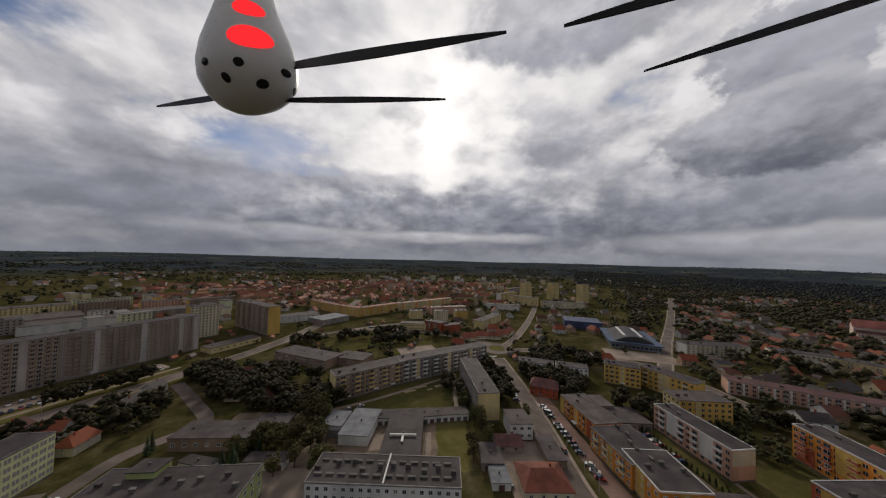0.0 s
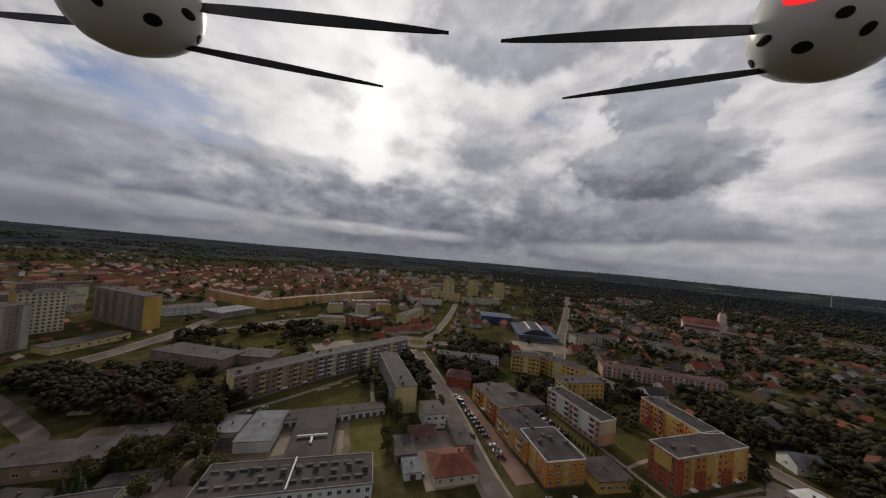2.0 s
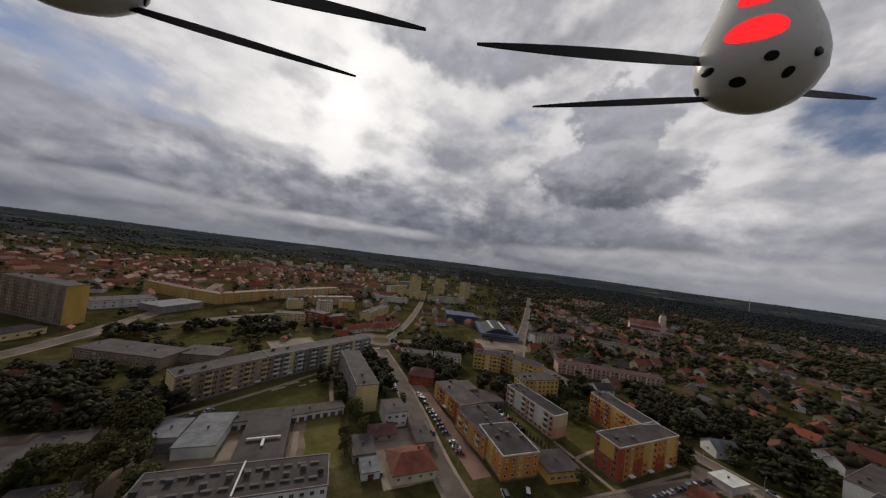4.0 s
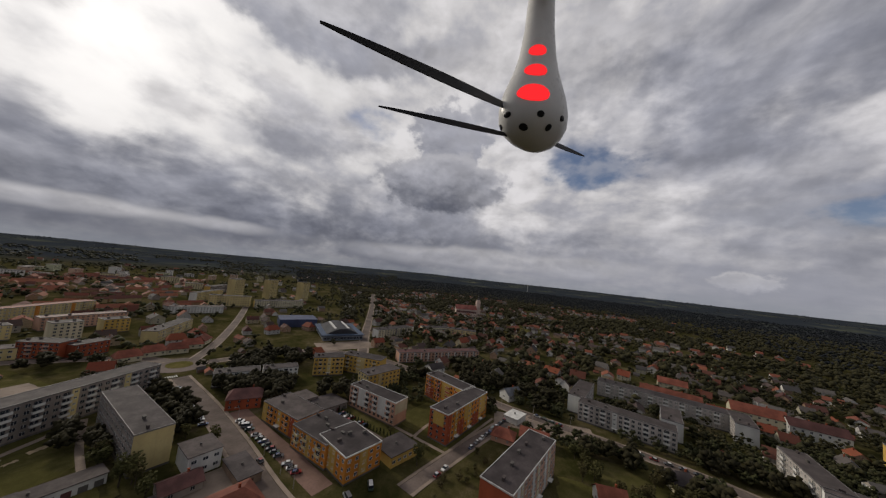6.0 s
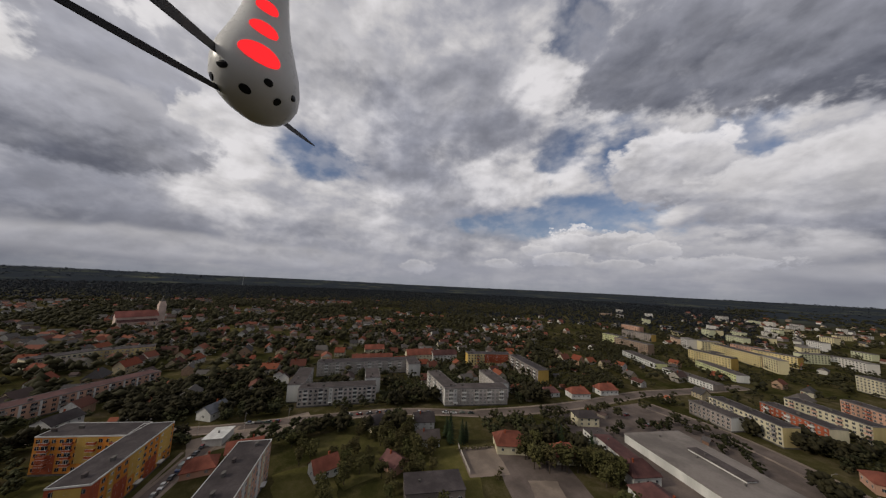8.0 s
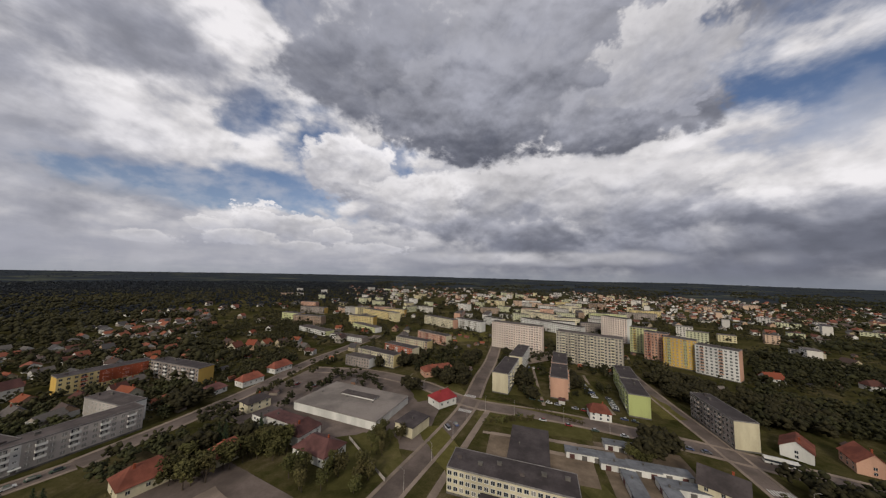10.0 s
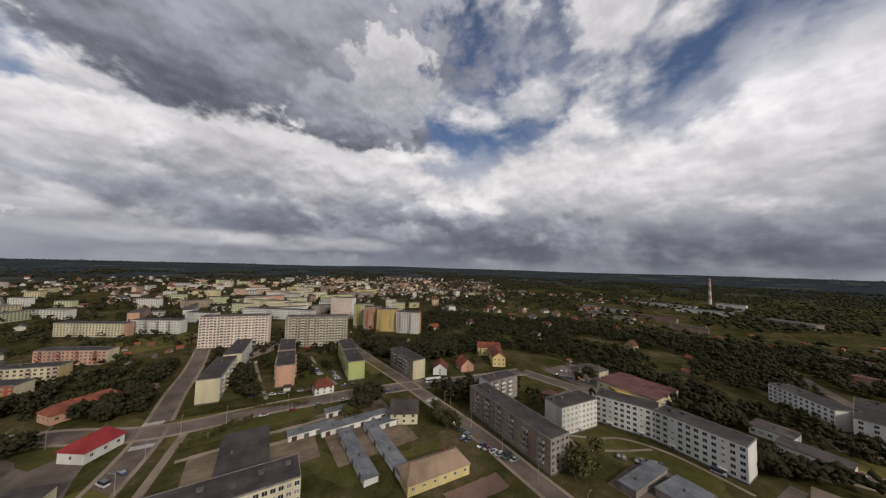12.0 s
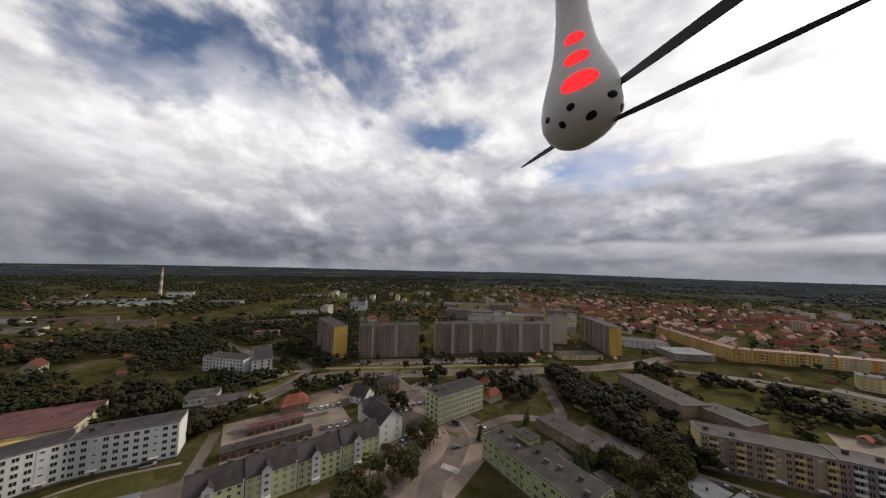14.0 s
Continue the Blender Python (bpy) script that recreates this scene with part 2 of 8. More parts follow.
W.put(out, 0, bg.outputs[0])

sun = new("sun", bpy.data.lights.new("sun", "SUN"))
sun.data.energy, sun.data.angle, sun.data.color = 3.1, radians(9), (1.0, 0.91, 0.77)
sun.matrix_world = look(heading(SUN_AZ, SUN_EL) * 600, (0, 0, 0))

# ---------------------------------------------------------------- materials
MATS = {}
WEAR = 0.74  # paint and mineral surfaces are weathered


def surface(name, col, rough=0.85, vary=0.18, coarse=0.08, fine=1.6, bump=0.15, spread=0.10, metal=0.0, stain=0.25, streak=False, tint=None):
    """A painted or mineral surface: broad staining, fine grain, a little relief, and a small shift from object to object."""
    if name in MATS:
        return MATS[name]
    m = MATS[name] = bpy.data.materials.new(name)
    m.use_nodes = True
    N = Nodes(m.node_tree)
    col = tuple(c * WEAR for c in col)
    co = N.n("ShaderNodeTexCoord").outputs["Object"]
    big = N.noise(N.vec("MULTIPLY", co, (1, 1, 0.25)) if streak else co, coarse, 5, 0.6)
    small = N.noise(co, fine, 5, 0.65)
    rnd = N.n("ShaderNodeObjectInfo").outputs["Random"]
    dark = tuple(c * (1 - vary * 1.6) for c in col)
    lite = tuple(min(1, c * (1 + vary)) for c in (tint or col))
    c = N.mix(N.span(big, 0.32, 0.68), dark if stain else tuple(col), lite)
    c = N.mix(N.math("MULTIPLY", N.span(small, 0.45, 0.75), stain), c, tuple(x * 0.6 for x in col))
    hsv = N.n("ShaderNodeHueSaturation")
    N.put(hsv, "Color", c)
    N.put(hsv, "Value", N.span(rnd, 0, 1, 1 - spread, 1 + spread, False))
    b = N.n("ShaderNodeBsdfPrincipled")
    N.put(b, "Base Color", hsv.outputs[0])
    N.put(b, "Roughness", N.span(small, 0.2, 0.8, max(0.05, rough - 0.1), min(1, rough + 0.08), False))
    N.put(b, "Metallic", metal)
    N.put(b, "Specular IOR Level", 0.12)
    if bump:
        bp = N.n("ShaderNodeBump")
        N.put(bp, "Strength", bump)
        N.put(bp, "Distance", 0.05)
        N.put(bp, "Height", small)
        N.put(b, "Normal", bp.outputs[0])
    o = N.n("ShaderNodeOutputMaterial")
    N.put(o, 0, b.outputs[0])
    return m


def picked(name, cols, rough=0.6, metal=0.0, coat=0.0, per_island=False, grain=0.12, scale=1.2, dim=1.0):
    """One of several colours, drawn object by object or piece by piece."""
    if name in MATS:
        return MATS[name]
    m = MATS[name] = bpy.data.materials.new(name)
    m.use_nodes = True
    N = Nodes(m.node_tree)
    rnd = N.n("ShaderNodeNewGeometry").outputs["Random Per Island"] if per_island else N.n("ShaderNodeObjectInfo").outputs["Random"]
    k = len(cols)
    c = N.ramp(rnd, [(i / k, tuple(v * dim for v in col)) for i, col in enumerate(cols)], True)
    nz = N.noise(N.n("ShaderNodeTexCoord").outputs["Object"], scale, 5, 0.65)
    c = N.mix(N.span(nz, 0.35, 0.7, 0, grain * 3), c, (0.03, 0.03, 0.03))
    b = N.n("ShaderNodeBsdfPrincipled")
    N.put(b, "Base Color", c)
    N.put(b, "Roughness", rough)
    N.put(b, "Metallic", metal)
    N.put(b, "Coat Weight", coat)
    N.put(b, "Specular IOR Level", 0.5 if coat else 0.08)
    o = N.n("ShaderNodeOutputMaterial")
    N.put(o, 0, b.outputs[0])
    return m


def foliage(name, dark, lite, scale=0.35):
    if name in MATS:
        return MATS[name]
    m = MATS[name] = bpy.data.materials.new(name)
    m.use_nodes = True
    N = Nodes(m.node_tree)
    g = N.n("ShaderNodeNewGeometry")
    isl, obj = g.outputs["Random Per Island"], N.n("ShaderNodeObjectInfo").outputs["Random"]
    nz = N.noise(g.outputs["Position"], scale, 4, 0.7)
    c = N.mix(N.math("ADD", N.math("MULTIPLY", isl, 0.55), N.math("MULTIPLY", nz, 0.5)), dark, lite)
    hsv = N.n("ShaderNodeHueSaturation")
    N.put(hsv, "Color", c)
    N.put(hsv, "Hue", N.span(obj, 0, 1, 0.47, 0.515, False))
    N.put(hsv, "Value", N.span(N.math("FRACT", N.math("MULTIPLY", obj, 7.31)), 0, 1, 0.7, 1.35, False))
    b = N.n("ShaderNodeBsdfPrincipled")
    N.put(b, "Base Color", hsv.outputs[0])
    N.put(b, "Roughness", 0.75)
    N.put(b, "Specular IOR Level", 0.06)
    o = N.n("ShaderNodeOutputMaterial")
    N.put(o, 0, b.outputs[0])
    return m


def glass(name="window_glass", tint=(0.02, 0.024, 0.03)):
    if name in MATS:
        return MATS[name]
    m = MATS[name] = bpy.data.materials.new(name)
    m.use_nodes = True
    N = Nodes(m.node_tree)
    rnd = N.n("ShaderNodeObjectInfo").outputs["Random"]
    c = N.mix(N.span(rnd, 0.72, 0.98), tint, (0.22, 0.21, 0.19))
    b = N.n("ShaderNodeBsdfPrincipled")
    N.put(b, "Base Color", c)
    N.put(b, "Roughness", 0.12)
    N.put(b, "Specular IOR Level", 0.28)
    o = N.n("ShaderNodeOutputMaterial")
    N.put(o, 0, b.outputs[0])
    return m


def meadow(name, stops, coarse, fine, rough=0.95, outer=None):
    """Ground cover in patches of several colours."""
    if name in MATS:
        return MATS[name]
    m = MATS[name] = bpy.data.materials.new(name)
    m.use_nodes = True
    N = Nodes(m.node_tree)
    co = N.n("ShaderNodeNewGeometry").outputs["Position"]
    big = N.noise(co, coarse, 6, 0.62, distort=0.4)
    small = N.noise(co, fine, 6, 0.7)
    tiny = N.noise(co, fine * 9, 4, 0.7)
    f = N.math("ADD", N.math("MULTIPLY", big, 0.6), N.math("MULTIPLY", small, 0.4))
    c = N.ramp(f, stops)
    c = N.mix(N.span(tiny, 0.35, 0.75, 0, 0.45), c, stops[0][1])
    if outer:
        # beyond the town the land turns to dark woods broken by long pale fields, with distance haze painted into their
        # colours
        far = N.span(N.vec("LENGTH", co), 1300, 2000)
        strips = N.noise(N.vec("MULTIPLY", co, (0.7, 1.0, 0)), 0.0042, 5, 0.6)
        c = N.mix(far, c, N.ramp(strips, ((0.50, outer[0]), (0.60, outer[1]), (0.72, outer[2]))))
    b = N.n("ShaderNodeBsdfPrincipled")
    N.put(b, "Base Color", c)
    N.put(b, "Roughness", rough)
    N.put(b, "Specular IOR Level", 0.0)
    bp = N.n("ShaderNodeBump")
    N.put(bp, "Strength", 0.5)
    N.put(bp, "Distance", 0.2)
    N.put(bp, "Height", small)
    N.put(b, "Normal", bp.outputs[0])
    o = N.n("ShaderNodeOutputMaterial")
    N.put(o, 0, b.outputs[0])
    return m


GLASS = glass()
FRAME_W = surface("window_frame_paint", (0.72, 0.72, 0.70), 0.5, 0.08, 0.5, 3, 0, 0.12)
ASPHALT = surface("asphalt", (0.150, 0.118, 0.102), 0.9, 0.25, 0.05, 0.9, 0.2, 0.05, stain=0.45)
PAVING = surface("paving", (0.26, 0.205, 0.165), 0.9, 0.2, 0.06, 1.1, 0.2, 0.05, stain=0.35)
REDPAVE = surface("red_paving", (0.20, 0.125, 0.10), 0.9, 0.2, 0.06, 1.1, 0.2, 0.05, stain=0.4)
GRAVEL = surface("bare_earth", (0.185, 0.140, 0.10), 0.95, 0.28, 0.07, 0.6, 0.3, 0.05, stain=0.4)
LAWN = meadow("lawn", ((0.30, (0.029, 0.029, 0.010)), (0.5, (0.064, 0.059, 0.021)), (0.7, (0.12, 0.098, 0.046))), 0.03, 0.25)
DRYLAWN = meadow("dry_lawn", ((0.30, (0.042, 0.042, 0.013)), (0.5, (0.09, 0.079, 0.027)), (0.7, (0.15, 0.12, 0.055))), 0.03, 0.25)
# the outer tones of the open ground include a painted blue-grey distance haze
GROUND = meadow("open_ground", ((0.30, (0.014, 0.015, 0.005)), (0.43, (0.030, 0.030, 0.010)), (0.53, (0.058, 0.050, 0.021)), (0.62, (0.098, 0.078, 0.045)), (0.70, (0.15, 0.118, 0.08))), 0.028, 0.16,
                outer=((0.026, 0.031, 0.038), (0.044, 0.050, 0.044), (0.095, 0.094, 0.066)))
BITUMEN = surface("roof_bitumen", (0.066, 0.055, 0.055), 0.8, 0.25, 0.12, 1.2, 0.15, 0.15, stain=0.5)
PALEFELT = surface("pale_roof_felt", (0.235, 0.205, 0.185), 0.9, 0.18, 0.06, 0.8, 0.15, 0.08, stain=0.35)
BITUMEN_L = surface("roof_felt_grey", (0.098, 0.081, 0.077), 0.85, 0.22, 0.12, 1.2, 0.15, 0.15, stain=0.5)
TIN = surface("sheet_metal_roof", (0.165, 0.17, 0.185), 0.75, 0.2, 0.2, 1.0, 0.1, 0.12, metal=0.0, stain=0.3)
EDGE = surface("dark_flashing", (0.20, 0.185, 0.18), 0.6, 0.2, 0.3, 2, 0, 0.15)
TRIM = surface("pale_flashing", (0.62, 0.61, 0.58), 0.6, 0.12, 0.3, 2, 0, 0.08)
WHITE = surface("white_render", (0.66, 0.65, 0.61), 0.85, 0.14, 0.10, 1.5, 0.1, 0.06, streak=True)
PINKWHITE = surface("pinkish_white_panels", (0.80, 0.67, 0.58), 0.85, 0.12, 0.10, 1.5, 0.1, 0.05, streak=True)
CREAM = surface("cream_render", (0.60, 0.54, 0.38), 0.85, 0.14, 0.10, 1.5, 0.1, 0.08, streak=True)
YELLOW = surface("yellow_render", (0.57, 0.375, 0.10), 0.85, 0.14, 0.10, 1.5, 0.1, 0.06, streak=True)
PALEYEL = surface("pale_yellow_render", (0.62, 0.50, 0.24), 0.85, 0.14, 0.10, 1.5, 0.1, 0.06, streak=True)
ORANGE = surface("orange_render", (0.60, 0.24, 0.045), 0.85, 0.15, 0.10, 1.5, 0.1, 0.06, streak=True)
BRICKRED = surface("brick_red_render", (0.34, 0.085, 0.04), 0.85, 0.16, 0.10, 1.5, 0.1, 0.06, streak=True)
PINK = surface("salmon_render", (0.52, 0.31, 0.22), 0.85, 0.15, 0.10, 1.5, 0.1, 0.06, streak=True)
LIGHTGREY = surface("light_grey_panels", (0.44, 0.40, 0.365), 0.9, 0.16, 0.10, 1.5, 0.12, 0.06, streak=True)
GREYP = surface("grey_concrete_panels", (0.28, 0.238, 0.21), 0.9, 0.18, 0.10, 1.5, 0.15, 0.06, streak=True)
DULLP = surface("dull_brown_panels", (0.31, 0.25, 0.195), 0.9, 0.18, 0.10, 1.5, 0.15, 0.05, streak=True)
BROWNP = surface("brownish_concrete_panels", (0.28, 0.20, 0.145), 0.9, 0.18, 0.10, 1.5, 0.15, 0.06, streak=True)
GREEN = surface("lime_render", (0.38, 0.42, 0.17), 0.85, 0.14, 0.10, 1.5, 0.1, 0.06, streak=True)
PALEGRN = surface("pale_green_render", (0.56, 0.57, 0.30), 0.85, 0.14, 0.10, 1.5, 0.1, 0.06, streak=True)
DARKCON = surface("dark_plinth", (0.13, 0.12, 0.11), 0.9, 0.2, 0.2, 1.5, 0.15, 0.06)
REDTILE = surface("red_roof_tiles", (0.210, 0.070, 0.046), 0.75, 0.22, 0.15, 2.2, 0.3, 0.3, stain=0.4)
MAROON = surface("maroon_roof_sheet", (0.12, 0.055, 0.05), 0.7, 0.22, 0.15, 2.0, 0.2, 0.2, stain=0.4)
TILES = picked("roof_tiles", ((0.28, 0.075, 0.04), (0.17, 0.06, 0.04), (0.10, 0.065, 0.055), (0.30, 0.09, 0.045), (0.085, 0.078, 0.078), (0.15, 0.13, 0.12), (0.12, 0.05, 0.04)), 0.75, dim=0.62)
RENDERS = picked("house_renders", ((0.55, 0.53, 0.48), (0.50, 0.42, 0.28), (0.42, 0.38, 0.33), (0.60, 0.58, 0.55), (0.45, 0.30, 0.20), (0.52, 0.48, 0.36)), 0.85, dim=0.7)
PAINT = picked("car_paint", ((0.55, 0.55, 0.55), (0.03, 0.03, 0.035), (0.30, 0.31, 0.32), (0.22, 0.02, 0.02), (0.04, 0.06, 0.14), (0.10, 0.10, 0.11), (0.6, 0.6, 0.58), (0.05, 0.08, 0.06)), 0.3, 0.2, 0.6, grain=0.03)
RUBBER = surface("rubber", (0.02, 0.02, 0.02), 0.9, 0.1, 1, 4, 0, 0)
BARK = surface("bark", (0.075, 0.058, 0.042), 0.95, 0.25, 0.6, 4, 0.4, 0.15)
LEAF = foliage("leaves", (0.017, 0.0165, 0.007), (0.082, 0.077, 0.028))
NEEDLE = foliage("needles", (0.008, 0.014, 0.007), (0.026, 0.040, 0.018))
# both far woods have blue aerial haze painted into the leaf colour, paler on hills
WOODS_FAR_HAZE = foliage("far_woodland_haze", (0.013, 0.0152, 0.018), (0.020, 0.0235, 0.027), 0.004)
WOODS_HILL_HAZE = foliage("hill_woodland_haze", (0.042, 0.045, 0.056), (0.056, 0.060, 0.073), 0.003)
WOODS = foliage("woodland", (0.0095, 0.0098, 0.0058), (0.042, 0.041, 0.018), 0.012)


# ---------------------------------------------------------------- mesh helpers
class Mesh:
    """Collects faces with material slots for one mesh."""

    def __init__(self):
        self.v, self.f, self.m = [], [], []

    def face(self, pts, mat=0):
        k = len(self.v)
        self.v += [tuple(p) for p in pts]
        self.f.append(tuple(range(k, k + len(pts))))
        self.m.append(mat)
        return self

    def box(self, x0, x1, y0, y1, z0, z1, mat=0, skip=""):
        k = len(self.v)
        self.v += [(x0, y0, z0), (x1, y0, z0), (x1, y1, z0), (x0, y1, z0), (x0, y0, z1), (x1, y0, z1), (x1, y1, z1), (x0, y1, z1)]
        for tag, q in (("b", (3, 2, 1, 0)), ("t", (4, 5, 6, 7)), ("s", (0, 1, 5, 4)), ("e", (1, 2, 6, 5)), ("n", (2, 3, 7, 6)), ("w", (3, 0, 4, 7))):
            if tag not in skip:
                self.f.append(tuple(k + i for i in q))
                self.m.append(mat)
        return self

    def add(self, other, at):
        k = len(self.v)
        self.v += [tuple(at @ Vector(p)) for p in other.v]
        self.f += [tuple(i + k for i in f) for f in other.f]
        self.m += other.m
        return self

    def data(self, name, mats):
        me = bpy.data.meshes.new(name)
        me.from_pydata(self.v, [], self.f)
        for mt in mats:
            me.materials.append(mt)
        if len(mats) > 1:
            me.polygons.foreach_set("material_index", self.m)
        me.update()
        return me


def part(name, mesh, mats, parent, label="", kind="", at=None):
    """Links a mesh as one object under its thing."""
    if isinstance(mesh, Mesh):
        mesh = mesh.data(name, mats if isinstance(mats, (list, tuple)) else [mats])
    ob = new(name, mesh)
    ob.parent = parent
    if at is not None:
        ob.matrix_basis = at
    return tagged(ob, label, kind=kind)


FOOT = []  # footprints: centre, half sizes, turn


def foot(x, y, L, D, ang):
    a = radians(ang)
    FOOT.append((x, y, L / 2, D / 2, math.cos(a), math.sin(a)))


def thing(name, label, category, at, group="", kind=""):
    ob = new(name)
    ob.empty_display_size = 0.5
    ob.matrix_basis = at
    return tagged(ob, label, category, group, kind)


def ground_mesh(name, mesh, mats, label, category):
    ob = new(name, mesh.data(name, mats if isinstance(mats, (list, tuple)) else [mats]))
    return tagged(ob, label, category, kind="structure")


def window_data(w, h, key, cache={}):
    """A window unit: white frame with a mullion round two recessed panes."""
    if key not in cache:
        m, b, c = Mesh(), 0.09, 0.04
        xs, zs = (-w / 2, -w / 2 + b, -c, c, w / 2 - b, w / 2), (-h / 2, -h / 2 + b, h / 2 - b, h / 2)
        m.v = [(x, -0.07, z) for z in zs for x in xs] + [(x, -0.02, z) for z in zs[1:3] for x in xs[1:5]] + [(x, 0.01, z) for z in (zs[0], zs[3]) for x in (xs[0], xs[5])]
        for j in range(3):
            for i in range(5):
                if j != 1 or i in (0, 2, 4):
                    m.f.append((j * 6 + i, j * 6 + i + 1, j * 6 + i + 7, j * 6 + i + 6))
                    m.m.append(1)
        for i in (1, 3):
            o = [6 + i, 7 + i, 13 + i, 12 + i]
            p = [23 + i, 24 + i, 28 + i, 27 + i]
            m.f.append(tuple(p))
            m.m.append(0)
            for k in range(4):
                m.f.append((o[k], o[(k + 1) % 4], p[(k + 1) % 4], p[k]))
                m.m.append(1)
        for q in ((0, 32, 33, 5), (5, 33, 35, 23), (23, 35, 34, 18), (18, 34, 32, 0)):
            m.f.append(q)
            m.m.append(1)
        cache[key] = m.data("window", [GLASS, FRAME_W])
    return cache[key]


def sides(L, D):
    """Pose and width of the four faces of a block: front, right, back, left."""
    return {"f": (pose(0, -D / 2, 0), L), "r": (pose(L / 2, 0, 0, 0, 0, 90), D), "b": (pose(0, D / 2, 0, 0, 0, 180), L), "l": (pose(-L / 2, 0, 0, 0, 0, 270), D)}


def windows(parent, L, D, h, st, face, n, w=1.5, wh=1.45, base=1.0, skip=(), each=True, into=None):
    at, width = sides(L, D)[face]
    step, rise = width / n, (h - base - 0.4) / st
    cols = [i for i in range(n) if i not in skip]
    joined = Mesh()
    for s in range(st):
        z = base + rise * (s + 0.5)
        for i in cols:
            x = -width / 2 + step * (i + 0.5)
            if each:
                part("window", window_data(w, wh, (round(w, 2), round(wh, 2))), None, parent, at=at @ Matrix.Translation((x, 0, z)))
            else:
                joined.box(x - w / 2, x + w / 2, -0.06, 0.01, z - wh / 2, z + wh / 2, 1, "ns")
                joined.face([(x - w / 2, -0.03, z - wh / 2), (x + w / 2, -0.03, z - wh / 2), (x + w / 2, -0.03, z + wh / 2), (x - w / 2, -0.03, z + wh / 2)], 0)
                joined.box(x - 0.04, x + 0.04, -0.05, 0, z - wh / 2, z + wh / 2, 1, "bt")
    if into is not None:
        into.add(joined, at)
    elif not each:
        part("glazing", joined, [GLASS, FRAME_W], parent, kind="stuff", at=at)


def balcony_data(w, mat, cache={}):
    key = (round(w, 2), mat.name)
    if key not in cache:
        m = Mesh()
        m.box(-w / 2, w / 2, -1.15, 0, -0.12, 0.0, 1)
        m.box(-w / 2, w / 2, -1.15, -1.07, 0.0, 0.95, 0).box(-w / 2, -w / 2 + 0.07, -1.07, 0, 0.0, 0.95, 0).box(w / 2 - 0.07, w / 2, -1.07, 0, 0.0, 0.95, 0)
        m.box(-w / 2, w / 2, -1.17, -1.05, 0.95, 1.0, 1)
        m.face([(-w / 2 + 0.3, -0.02, 0), (w / 2 - 0.5, -0.02, 0), (w / 2 - 0.5, -0.02, 2.1), (-w / 2 + 0.3, -0.02, 2.1)], 2)
        cache[key] = m.data("balcony", [mat, TRIM, GLASS])
    return cache[key]


def balconies(parent, L, D, h, st, face, n, cols, mat, base=1.0, w=3.2, first=1):
    at, width = sides(L, D)[face]
    step, rise = width / n, (h - base - 0.4) / st
    for s in range(first, st):
        for i in cols:
            part("balcony", balcony_data(w, mat), None, parent, at=at @ Matrix.Translation((-width / 2 + step * (i + 0.5), 0, base + rise * s + 0.25)))


